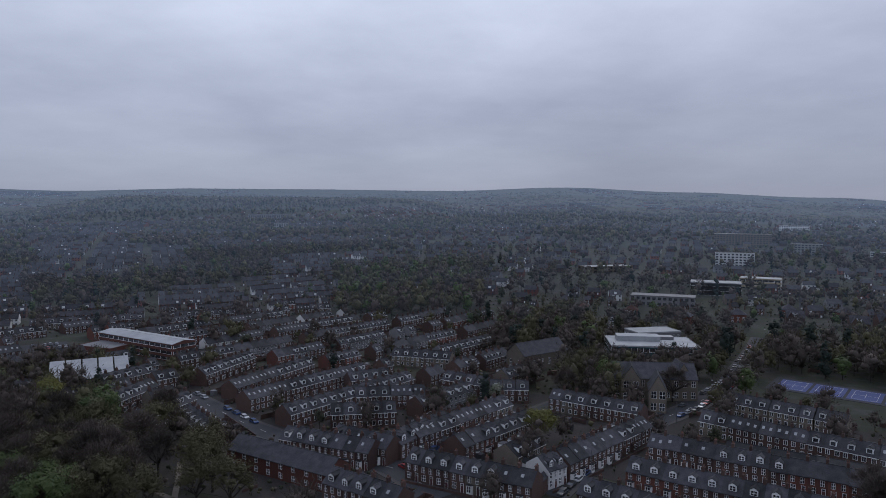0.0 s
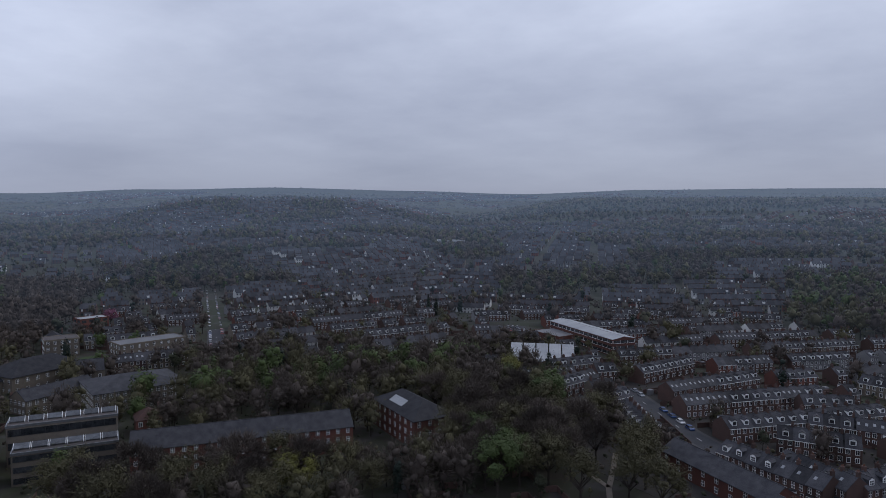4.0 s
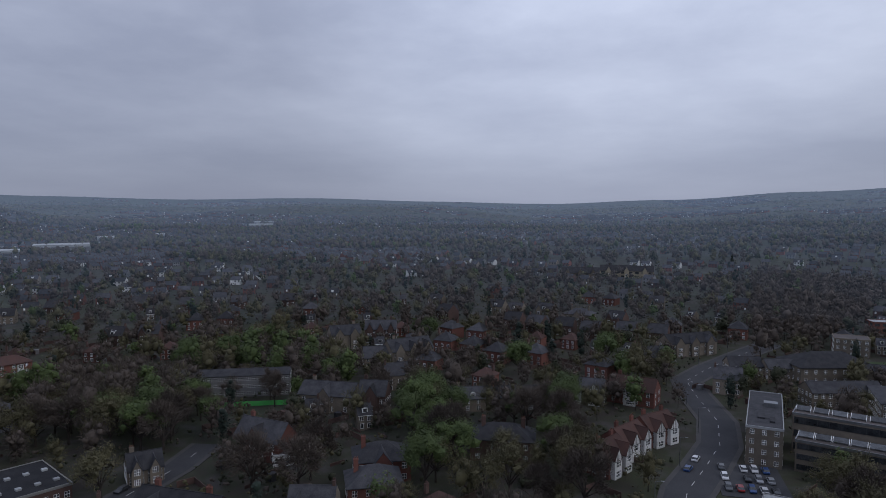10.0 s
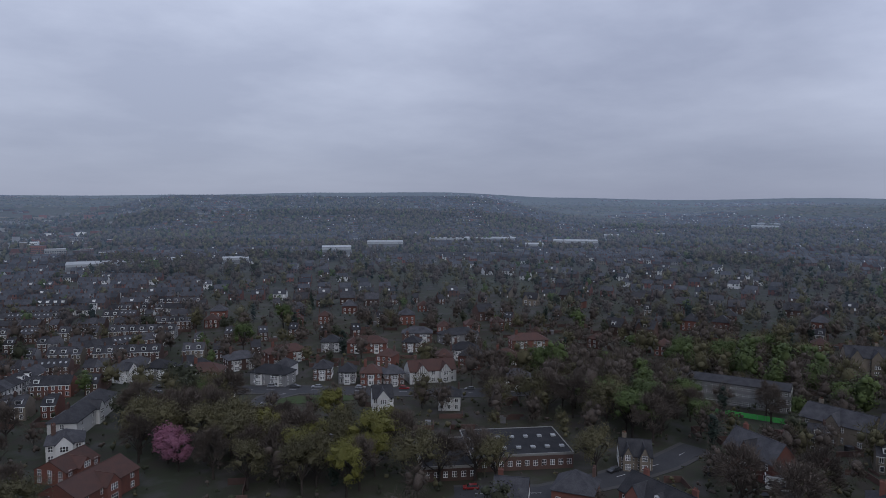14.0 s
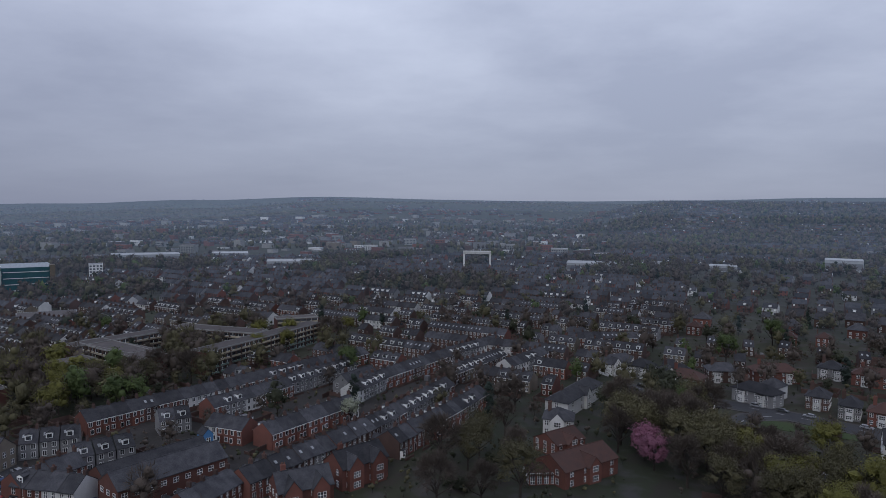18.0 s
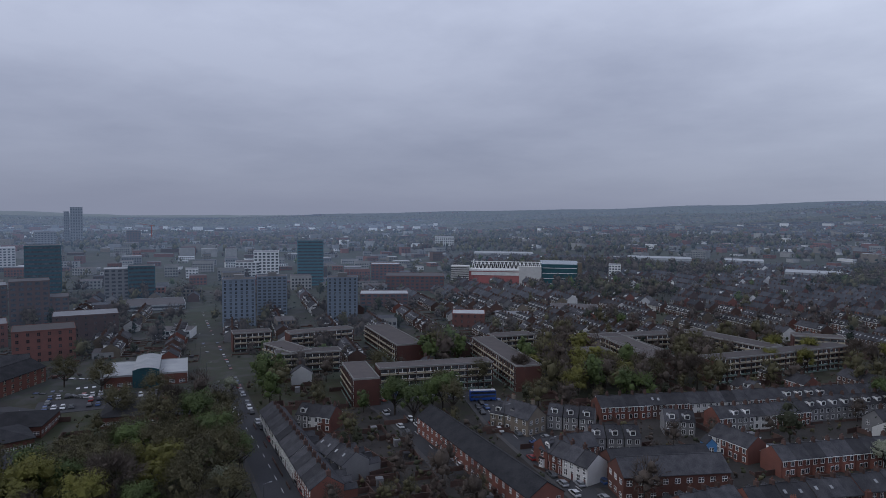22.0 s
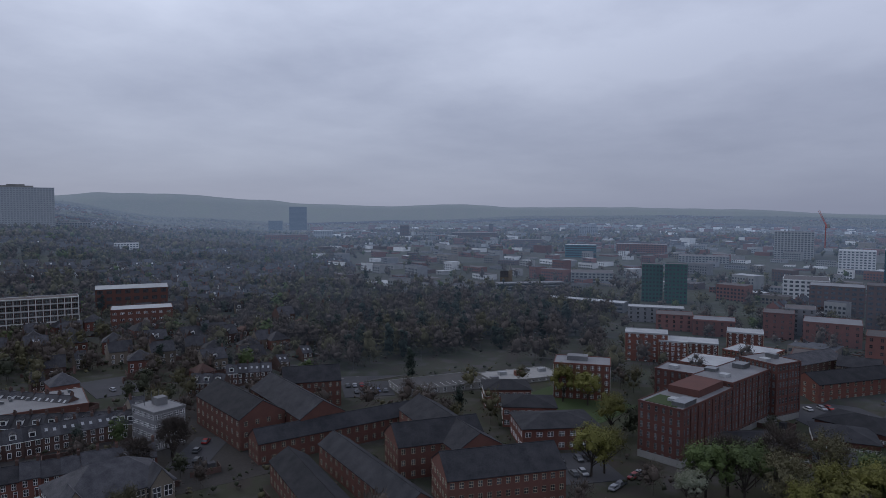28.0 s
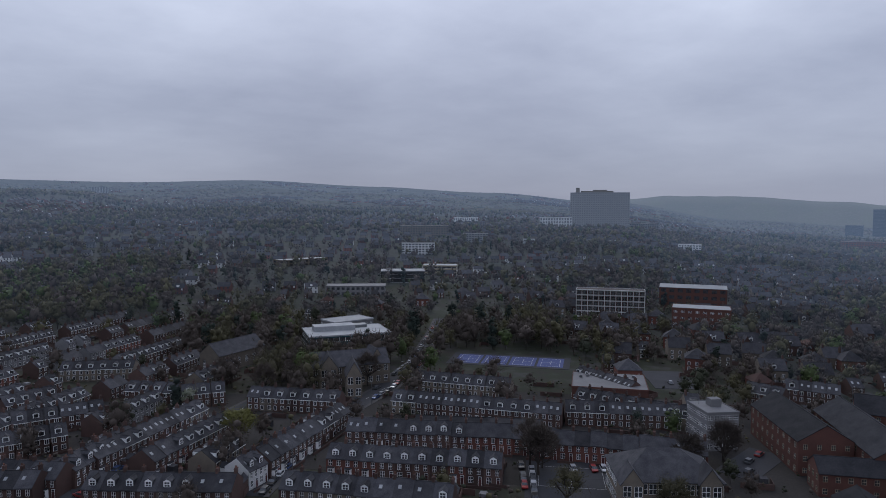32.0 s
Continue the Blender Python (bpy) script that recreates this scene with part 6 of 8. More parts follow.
# double-deck bus
bx, by_ = 160.5, -200.2
bus = thing("bus", "blue double-deck bus with white band", "bus", "", pose(bx, by_, 0.1, 0, 0, -128))
bm = bmesh.new()
box(bm, -5.2, 5.2, -1.25, 1.25, 0.4, 4.2)
bmesh.ops.bevel(bm, geom=bm.edges[:], offset=0.22, segments=2, affect="EDGES")
part("body", bm, BUSB, bus)
for z in (1.5, 2.95):
    for s in (-1, 1):
        bm = bmesh.new()
        box(bm, -4.9, 4.9, s * 1.26 - 0.02, s * 1.26 + 0.02, z, z + 0.85)
        part("window_band", bm, GLASS, bus)
bm = bmesh.new()
box(bm, -4.9, 4.9, -1.1, 1.1, 4.19, 4.26)
part("roof", bm, PAINT[0], bus, "white roof")
for sx in (-3.4, 3.2):
    for s in (-1, 1):
        bm = bmesh.new()
        tube(bm, (0, -0.15, 0), (0, 0.15, 0), 0.5, 0.5, 12)
        part("wheel", bm, TYRE, bus, at=Matrix.Translation((sx, s * 1.12, 0.45)))


# street lamps along the main roads
def street_lamp(x, y, turn, first=[]):
    m = pose(x, y, height(x, y) + 0.1, 0, 0, turn)
    if first:
        return copy_thing(first[0], m)
    l = thing("street_lamp", "tall grey street lamp with a bent arm", "street lamp", "street lamps", m)
    bm = bmesh.new()
    tube(bm, (0, 0, 0), (0, 0, 8.5), 0.11, 0.07, 8)
    part("pole", bm, METAL, l)
    bm = bmesh.new()
    tube(bm, (0, 0, 8.4), (1.5, 0, 8.8), 0.05, 0.04, 6)
    part("arm", bm, METAL, l)
    bm = bmesh.new()
    box(bm, 1.4, 2.1, -0.14, 0.14, 8.72, 8.86)
    part("lamp_head", bm, PALE, l)
    first.append(l)
    return l


for pts, side in ((HIGH_ROAD, 6.4), (EAST_ROAD, 7.0), (HILL_STREET, -5.4), (SOUTH_ROAD, 6.0), (BYPASS, 9.0), (CAR_STREET, 6.0)):
    for x, y, a in along(pts, 34):
        if math.hypot(x, y) < 420:
            c, s = math.cos(radians(a + 90)), math.sin(radians(a + 90))
            street_lamp(x + c * side, y + s * side, a - 90 if side > 0 else a + 90)


# ---------------------------------------------------------------- towers and halls of the city beyond


# haze painted as bluish emission, stronger in each ring from 430 m out
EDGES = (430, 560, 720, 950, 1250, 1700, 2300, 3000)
HAZE_GLOW = [None] + [tuple(c * (1 - math.exp(-((r - 300) / 2400) ** 1.2)) for c in (0.082, 0.120, 0.194)) for r in (490, 640, 830, 1100, 1450, 2000, 2650, 3500)]
HAZE_COPIES = {}


def add_haze_glow(mats, ring):
    """Paints haze into the materials of a ring, as even bluish emission."""
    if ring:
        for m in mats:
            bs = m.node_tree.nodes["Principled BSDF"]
            bs.inputs["Emission Color"].default_value, bs.inputs["Emission Strength"].default_value = (*HAZE_GLOW[ring], 1), 1.0
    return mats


def haze_stretch(az):
    """Counts distances longer over the city and its valley, so painted haze is stronger."""
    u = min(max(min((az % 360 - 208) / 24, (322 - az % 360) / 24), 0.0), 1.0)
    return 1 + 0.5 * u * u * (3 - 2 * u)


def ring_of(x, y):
    r = math.hypot(x, y) * haze_stretch(math.degrees(math.atan2(-x, y)))
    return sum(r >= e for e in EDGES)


# a copy of the material with its ring's haze emission painted in
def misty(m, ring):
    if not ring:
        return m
    if (m.name, ring) not in HAZE_COPIES:
        HAZE_COPIES[(m.name, ring)] = add_haze_glow([m.copy()], ring)[0]
    return HAZE_COPIES[(m.name, ring)]


def far_block(name, label, where, wall, ratio=1.0, cols=8, storeys=None, roofm=None, frame=None, ends=None, grow=1.0, pane=None):
    x, y, turn, ln, dp, ht = where
    ht = max(ht * grow, 4.0)
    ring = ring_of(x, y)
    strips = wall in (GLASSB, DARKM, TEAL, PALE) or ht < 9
    # walls, roofs and panes take copies with haze painted in as emission
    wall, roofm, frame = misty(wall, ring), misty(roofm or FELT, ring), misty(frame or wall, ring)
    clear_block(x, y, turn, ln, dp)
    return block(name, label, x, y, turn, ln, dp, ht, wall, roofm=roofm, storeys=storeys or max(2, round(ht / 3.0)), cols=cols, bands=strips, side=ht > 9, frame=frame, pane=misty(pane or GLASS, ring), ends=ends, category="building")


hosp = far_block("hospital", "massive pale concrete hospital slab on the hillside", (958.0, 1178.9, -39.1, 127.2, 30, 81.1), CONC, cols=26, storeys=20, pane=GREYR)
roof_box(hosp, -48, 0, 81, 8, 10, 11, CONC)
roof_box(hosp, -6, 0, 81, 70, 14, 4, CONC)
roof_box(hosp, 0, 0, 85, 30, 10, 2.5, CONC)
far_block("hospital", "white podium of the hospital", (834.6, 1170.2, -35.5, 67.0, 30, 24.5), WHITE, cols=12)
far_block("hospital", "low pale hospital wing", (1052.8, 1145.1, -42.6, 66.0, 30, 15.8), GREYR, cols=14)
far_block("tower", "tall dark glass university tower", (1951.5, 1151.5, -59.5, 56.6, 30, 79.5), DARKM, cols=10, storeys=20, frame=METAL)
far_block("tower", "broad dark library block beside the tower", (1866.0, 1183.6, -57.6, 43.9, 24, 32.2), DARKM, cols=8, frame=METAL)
for w in ((548.7, 6.6, -89.3, 15.6, 15, 30.7), (542.2, -10.9, -91.1, 16.3, 15, 31.8)):
    far_block("tower_block", "dark green clad tower block of flats", w, DGREEN, cols=6, frame=TEAL)
for w in ((371.7, -219.7, -120.6, 19.4, 15, 30.2), (395.2, -259.2, -123.3, 19.8, 15, 27.5), (341.7, -277.7, -129.1, 19.3, 15, 29.6)):
    t = far_block("tower_block", "pale concrete tower block with rooftop aerials", w, BLUEGR, cols=6, storeys=13, frame=BLUEGR)
    roof_box(t, 0, 0, w[5] + 0.2, 6, 5, 2.5, GREYR)
    for k in range(5):
        roof_box(t, -5 + k * 2.4, 4, w[5] + 0.2, 0.15, 0.15, 4.5, METAL, "aerial")
CITY = [("tower", "teal clad residential tower", TEAL, (516.2, -380.8, -126.4, 23.8, 18, 44.1)), ("tower", "slender tall grey tower above the city", GREYR, (1410.3, -481.4, -108.8, 21.6, 20, 71.6)), ("tower", "dark blue glass tower with stepped top", GLASSB, (589.6, -175.9, -106.6, 25.1, 20, 43.5)),
        ("office", "white office with dark glass front", CONC, (1046.0, -177.0, -99.6, 49.3, 30, 39.6)), ("office", "dark glass office", DARKM, (1078.3, -184.0, -99.7, 43.7, 28, 34.4)), ("office", "brown brick block of flats", DBRICK, (468.2, -131.7, -105.7, 21.3, 20, 28.2)),
        ("office", "brown brick block of flats", DBRICK, (466.3, -144.7, -107.2, 16.4, 20, 17.3)), ("office", "grey glass flats", GREYR, (541.0, -213.0, -111.5, 17.8, 18, 26.0)), ("office", "dark glass flats", GLASSB, (532.0, -228.7, -113.3, 19.3, 18, 27.8)),
        ("office", "white stepped block", WHITE, (622.0, -378.1, -121.3, 24.1, 30, 18.0)), ("office", "white stepped block", WHITE, (611.9, -394.4, -122.8, 25.4, 30, 28.3)), ("office", "red brick flats", BRICK, (409.0, -89.6, -102.4, 27.6, 22, 13.4)),
        ("office", "red brick flats with pale roof", BRICK, (357.7, -106.3, -106.6, 26.1, 20, 15.8)), ("office", "brick flats with glazed corner", BRICK, (420.0, -64.7, -98.8, 15.9, 18, 15.7)), ("office", "grey flats", GREYR, (434.9, -78.3, -100.2, 15.7, 18, 16.6)),
        ("office", "dark brick flats", DBRICK, (392.6, -137.7, -109.3, 31.7, 20, 15.5)), ("office", "brown brick office", DBRICK, (523.5, -116.5, -102.5, 32.8, 24, 21.6)), ("office", "white curved hall", WHITE, (598.4, -111.1, -100.5, 32.4, 40, 19.0)),
        ("office", "long white superstore roof", PALE, (478.4, -213.2, -114.0, 43.1, 40, 5.4)), ("office", "orange and white flats", OBRICK, (371.9, -342.8, -132.7, 35.7, 20, 10.8)), ("office", "red brick offices", BRICK, (422.9, -427.4, -135.3, 51.5, 30, 14.8)),
        ("office", "brick offices", BRICK, (506.3, -468.1, -132.8, 28.7, 20, 17.2)), ("office", "grey slab office", GREYR, (545.5, -457.0, -130.0, 17.3, 20, 12.4)), ("office", "white slab", WHITE, (350.2, -665.5, -152.2, 12.4, 20, 14.2)),
        ("office", "white block on the far side", WHITE, (860.4, -950.1, -137.8, 36.2, 40, 18.8)), ("office", "white glazed office", WHITE, (877.2, -214.4, -103.7, 36.5, 30, 26.5)), ("office", "grey office", GREYR, (1138.4, -343.9, -106.8, 28.3, 30, 30.7)),
        ("office", "long low grey building", GREYR, (366.8, -802.1, -155.4, 88.4, 30, 7.7)), ("office", "brick works", BRICK, (269.4, -320.8, -140.0, 20.1, 16, 9.6)), ("office", "low pale shed", PALE, (253.8, -421.7, -149.0, 33.5, 24, 4.5)),
        ("office", "grey brick works", GREYR, (268.0, -365.4, -143.7, 22.7, 16, 4.2)), ("office", "brown tower", DBRICK, (1145.4, -480.0, -112.7, 21.7, 20, 32.3)), ("office", "white flats", WHITE, (657.1, -334.5, -117.0, 12.1, 20, 10.8)),
        ("office", "pale offices", CONC, (1384.0, 749.7, -61.6, 44.9, 30, 23.2)), ("office", "brown tower", DBRICK, (1353.4, 534.8, -68.4, 19.6, 20, 35.2)), ("office", "brick tower", DBRICK, (1624.9, 408.8, -75.9, 11.3, 14, 28.1)),
        ("office", "grey flats", GREYR, (1619.5, 167.4, -84.1, 43.3, 24, 27.6)), ("office", "pale flats", CONC, (1339.6, 480.0, -70.3, 38.4, 24, 18.8)), ("office", "red brick offices", BRICK, (1230.6, 753.6, -58.5, 86.3, 30, 18.4)),
        ("office", "long banded flats", GREYR, (588.8, 111.9, -59.2, 62.3, 12, 8.0)), ("office", "long banded flats", GREYR, (489.2, 52.2, -103.9, 59.7, 12, 8.0)), ("office", "long banded flats", GREYR, (449.3, 2.8, -89.6, 34.4, 12, 10.9)),
        ("office", "brick flats with pale roof", BRICK, (425.5, -8.1, -91.1, 20.7, 16, 10.8)), ("office", "brick flats", BRICK, (414.6, -29.8, -94.1, 22.5, 16, 10.4)), ("office", "pale theatre hall", CONC, (680.6, 66.2, -84.4, 40.8, 30, 11.0)),
        ("office", "white offices", WHITE, (798.3, 763.8, -46.3, 33.4, 24, 12.9)), ("office", "brown brick block", DBRICK, (1197.0, 233.6, -79.0, 55.6, 24, 16.0)), ("office", "teal and white block", TEAL, (971.3, 111.1, -83.5, 43.4, 24, 19.4)),
        ("office", "brown brick offices", DBRICK, (1426.4, 396.3, -74.5, 99.7, 24, 16.9)), ("office", "brick offices", BRICK, (1126.4, 31.5, -88.4, 78.4, 24, 16.2)), ("office", "grey concrete car park", CONC, (941.4, -52.8, -93.2, 61.7, 30, 10.8)),
        ("office", "white flats on the hillside", WHITE, (333.0, 756.8, -23.7, 41.0, 14, 15.0)), ("office", "pale flats", CONC, (-313.3, 1287.8, 13.7, 26.4, 14, 15.9)), ("office", "pale hall", GREYR, (-386.4, 1473.2, 14.7, 84.3, 14, 14.2)), ("office", "pale offices", WHITE, (698.3, 1323.2, -27.8, 53.3, 20, 15.0)),
        ("office", "stone hall", STONE, (448.6, 995.4, -24.3, 78.7, 24, 17.6)), ("office", "low pale school", CONC, (477.7, 872.9, -28.7, 36.8, 20, 14.9)), ("tower_block", "pale tower block on the ridge", CONC, (-53.9, 2351.0, 1.3, 47.6, 18, 29.0)),
        ("office", "pale block", WHITE, (550.7, 839.5, -33.3, 16.6, 14, 8.0))]
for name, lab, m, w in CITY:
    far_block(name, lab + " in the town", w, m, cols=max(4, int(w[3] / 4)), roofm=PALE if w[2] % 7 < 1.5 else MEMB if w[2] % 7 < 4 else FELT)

far_block("tower", "lower slab of the slender grey tower", (1421.0, -467.0, -108.8, 9.0, 18, 63.0), GREYR, cols=3, storeys=20)

# stadium
sx, sy, st, sl, sd, sh = 395.9, -544.0, -144.0, 125.4, 50, 23.2
clear_block(sx, sy, st, sl, sd)
stad = thing("stadium", "football ground with white truss roof and red stand", "stadium", "", pose(sx, sy, height(sx, sy) - 0.2, 0, 0, st))
for nm, x0, x1, y0, y1, z0, z1, m in (("back_wall", -sl / 2, sl * 0.19, -sd / 2, -sd / 2 + 8, 0, sh * 0.62, REDP), ("corner_stand", -sl / 2, -sl * 0.36, -sd / 2 - 2, -sd / 2 + 10, 0, sh * 0.8, WHITE), ("stand_roof", -sl * 0.36, sl * 0.2, -sd / 2 - 1, -sd / 2 + 16, sh * 0.6, sh * 0.66, WHITE),
                                  ("upper_band", -sl * 0.34, sl * 0.19, -sd / 2 - 0.5, -sd / 2 + 6, sh * 0.42, sh * 0.56, WHITE), ("far_stand", -sl * 0.34, sl * 0.2, sd / 2 - 10, sd / 2, 0, sh * 0.75, DARKM), ("hotel_block", sl * 0.2, sl * 0.5, -sd / 2, sd / 2, 0, sh * 0.93, GLASSB), ("stair_tower", sl * 0.475, sl * 0.505, -sd / 2 - 2, -sd / 2 + 6, 0, sh, STONE),
                                  ("end_block", sl * 0.03, sl * 0.2, -sd / 2 - 2, -sd / 2 + 4, 0, sh * 0.82, WHITE)):
    bm = bmesh.new()
    box(bm, x0, x1, y0, y1, z0, z1)
    part(nm, bm, m, stad)
for k in range(18):
    bm = bmesh.new()
    x0 = -sl * 0.34 + k * sl * 0.54 / 18
    w = sl * 0.54 / 18
    tube(bm, (x0, -sd / 2, sh * 0.66), (x0 + w / 2, -sd / 2, sh), 0.35, 0.35, 5)
    tube(bm, (x0 + w / 2, -sd / 2, sh), (x0 + w, -sd / 2, sh * 0.66), 0.35, 0.35, 5)
    tube(bm, (x0, -sd / 2, sh), (x0 + w, -sd / 2, sh), 0.4, 0.4, 5)
    part("roof_truss", bm, FRAME, stad)
for k in range(4):
    bm = bmesh.new()
    box(bm, sl * 0.21, sl * 0.47, -sd / 2 - 0.4, -sd / 2, sh * (0.1 + k * 0.22), sh * (0.12 + k * 0.22))
    part("floor_band", bm, FRAME, stad)
for k in range(8):
    bm = bmesh.new()
    box(bm, -sl * 0.5, -sl * 0.36, -sd / 2 - 2.4, -sd / 2 - 2, sh * (0.08 + k * 0.09), sh * (0.11 + k * 0.09))
    part("window_band", bm, GLASS, stad)

# white gantry frame
gx, gy, gt, gl, gd, gh = -39.3, -793.8, -182.8, 33.1, 14, 23.3
gan = thing("gantry_frame", "white portal frame of an old works", "gantry", "", pose(gx, gy, height(gx, gy) - 0.2, 0, 0, gt))
for nm, x0, x1, z0, z1 in (("column", -gl / 2, -gl / 2 + 2, 0, gh - 3), ("column", gl / 2 - 2, gl / 2, 0, gh - 3), ("beam", -gl / 2, gl / 2, gh - 3, gh)):
    bm = bmesh.new()
    box(bm, x0, x1, -gd / 2, gd / 2, z0, z1)
    part(nm, bm, WHITE, gan)

# churches
for x, y, turn, ln, dp, ht in ((-688.1, 223.9, 72.0, 22.9, 10, 17.6), (648.3, 147.5, -77.2, 11.2, 8, 12.4)):
    clear_block(x, y, turn, ln, dp)
    ch = thing("church", "stone church with slate roof and slender spire", "church", "", pose(x, y, height(x, y) - 0.2, 0, 0, turn))
    bm = bmesh.new()
    gable_body(bm, -ln / 2, ln / 2 - 3, -dp / 2, dp / 2, 7, 12)
    part("nave", bm, STONE, ch)
    bm = bmesh.new()
    gable_roof(bm, -ln / 2, ln / 2 - 3, -dp / 2, dp / 2, 7, 12, 0.4, 0.2)
    part("roof", bm, SLATE, ch)
    bm = bmesh.new()
    box(bm, ln / 2 - 3, ln / 2 + 1, -2, 2, 0, 13)
    part("tower", bm, STONE, ch)
    bm = bmesh.new()
    tube(bm, (ln / 2 - 1, 0, 13), (ln / 2 - 1, 0, max(ht, 20)), 2.0, 0.06, 8)
    part("spire", bm, GREYR, ch)

# pale warehouse roofs across the valley
for w in ((-797.6, -926.8, -220.7, 73.7, 40, 6.5), (-872.1, -898.1, -224.2, 93.3, 40, 6.6), (-856.5, -771.6, -228.0, 30.8, 40, 7.4), (-952.4, -759.6, -231.4, 78.2, 50, 10.5), (-504.3, -837.9, -211.0, 41.5, 40, 10.7), (-628.6, -892.0, -215.2, 57.8, 40, 11.3), (-333.5, -794.3, -202.8, 31.2, 30, 5.5), (-261.5, -826.1, -197.6, 30.7, 40, 4.7),
          (-1629.7, -716.9, -246.3, 55.0, 60, 7.4), (-1118.5, -801.1, -234.4, 28.7, 40, 8.4), (316.2, -979.2, -162.1, 50.7, 40, 5.8), (191.9, -827.8, -166.9, 56.5, 40, 7.0), (110.5, -819.4, -172.3, 27.5, 40, 5.5), (-235.9, -819.8, -196.1, 37.0, 40, 4.2), (395.5, -877.8, -155.7, 83.4, 40, 7.6), (-173.3, -779.4, -192.5, 56.3, 40, 7.1),
          (-1521.4, -677.8, -246.0, 56.5, 60, 8.8), (-1210.8, -749.8, -238.2, 16.6, 60, 6.8), (-629.4, 859.2, 36.2, 46.7, 30, 6.6), (606.0, -801.9, -142.9, 87.3, 40, 5.8)):
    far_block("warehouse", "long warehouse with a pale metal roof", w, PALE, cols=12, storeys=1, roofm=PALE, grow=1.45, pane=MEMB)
villa("large pale stone house with gables on the slope", (-706.5, 84.1, 83.2, 53.7, 14, 15.4)[:5], 8, CREAM, SLATE, 5, False, 3, 3, 0, 8)
villa("row of stone gabled villas on the slope", (-677.6, 35.6, 87.0, 37.2, 14, 12.6)[:5], 8, STONE, SLATE, 5, False, 3, 3, 0, 8)

# mast on the ridge and cranes over the city
for nm, lab, x, y, ht in (("radio_mast", "thin lattice radio mast on the ridge", 362.8, 4772.9, 62), ("radio_mast", "thin lattice radio mast on the ridge", 506.9, 4759.8, 38)):
    ms = thing(nm, lab, "mast", "", pose(x, y, height(x, y) - 1))
    for k in range(3):
        a = k * 2.094
        bm = bmesh.new()
        tube(bm, (math.cos(a) * 3, math.sin(a) * 3, 0), (math.cos(a) * 0.6, math.sin(a) * 0.6, ht), 0.5, 0.35, 5)
        part("leg", bm, METAL, ms)
    for k in range(8):
        bm = bmesh.new()
        r = 3 - 2.4 * (k + 1) / 9
        for j in range(3):
            a, b = j * 2.094, (j + 1) * 2.094
            tube(bm, (math.cos(a) * r, math.sin(a) * r, ht * (k + 1) / 9), (math.cos(b) * r, math.sin(b) * r, ht * (k + 1.6) / 9), 0.2, 0.2, 4)
        part("brace", bm, METAL, ms)
for x, y, ht, tilt in ((1255.6, -259.2, 62, 60), (1398.5, -288.7, 62, 62), (1407.0, -627.3, 50, 8)):
    cr = thing("tower_crane", "red tower crane above the rooftops", "crane", "", pose(x, y, height(x, y), 0, 0, 40))
    bm = bmesh.new()
    tube(bm, (0, 0, 0), (0, 0, ht * 0.65), 0.9, 0.9, 4)
    part("mast", bm, REDP, cr)
    bm = bmesh.new()
    c, s = math.cos(radians(tilt)), math.sin(radians(tilt))
    tube(bm, (-6 * c, 0, ht * 0.65 - 3 * s), (30 * c, 0, ht * 0.65 + 30 * s), 0.7, 0.4, 4)
    part("jib", bm, REDP, cr)
    bm = bmesh.new()
    box(bm, -7, -4, -1, 1, ht * 0.65 - 2, ht * 0.65 + 1)
    part("counterweight", bm, CONC, cr)


# ---------------------------------------------------------------- woods and single trees near by
WOODS = [([(-161, 222), (-137, 239), (-67, 191), (-48, 154), (-112, 153)], 9.0, "bare bare olive olive green bare"), ([(-205, 214), (-181, 272), (-129, 214), (-101, 237), (-69, 179), (-96, 136), (-123, 172)], 9.0, "bare bare olive bare green"),
         ([(-265, 135), (-220, 230), (-182, 197), (-228, 122)], 8.5, "olive bare olive green bare"), ([(-184, 65), (-140, 132), (-111, 124), (-145, 58)], 9.5, "bare olive olive bare"),
         ([(-62, -236), (-97, -186), (-122, -149), (-99, -125), (-46, -184)], 9.0, "olive lime bare olive bare"), ([(-184, -223), (-246, -165), (-195, -122), (-159, -164)], 10.0, "olive green bare bare"),
         ([(201, -42), (212, -80), (205, -116), (170, -107), (135, -86), (169, -30)], 8.5, "olive olive bare lime olive green"), ([(379, 195), (454, 130), (396, 27), (345, 29), (252, 119), (264, 147)], 9.0, "bare bare bare olive conifer"),
         ([(-252, -54), (-260, -34), (-186, -18), (-157, -26), (-164, -38)], 9.0, "green olive green bare"), ([(-187, -27), (-191, 18), (-153, 15), (-154, -23)], 9.5, "olive bare shrub olive"),
         ([(-233, -181), (-246, -148), (-196, -101), (-170, -114), (-177, -143)], 9.5, "bare olive bare green"), ([(58, 312), (80, 302), (67, 254), (44, 261)], 10.0, "bare olive bare"),
         ([(148, 370), (230, 341), (212, 315), (127, 291)], 10.5, "bare bare conifer olive"), ([(29, 444), (97, 440), (80, 338), (26, 312)], 11.0, "bare olive conifer bare green"),
         ([(-124, 753), (47, 726), (31, 475), (-70, 447)], 12.0, "olive green bare bare olive"), ([(-766, 233), (-593, 286), (-375, 151), (-331, 97)], 11.0, "bare bare bare"),
         ([(189, -266), (137, -294), (110, -235), (151, -218)], 11.0, "lime olive green bare olive"), ([(140, -329), (122, -367), (92, -276), (107, -262)], 10.0, "bare olive"),
         ([(191, -170), (171, -196), (147, -172), (162, -149)], 9.5, "green olive olive"), ([(-63, -237), (-103, -234), (-80, -171), (-45, -170)], 9.5, "olive lime olive bare shrub"),
         ([(222, 361), (236, 315), (196, 265), (167, 294)], 10.0, "bare conifer olive"), ([(-323, -178), (-322, -115), (-252, -71), (-261, -157)], 11.0, "green green olive bare")]


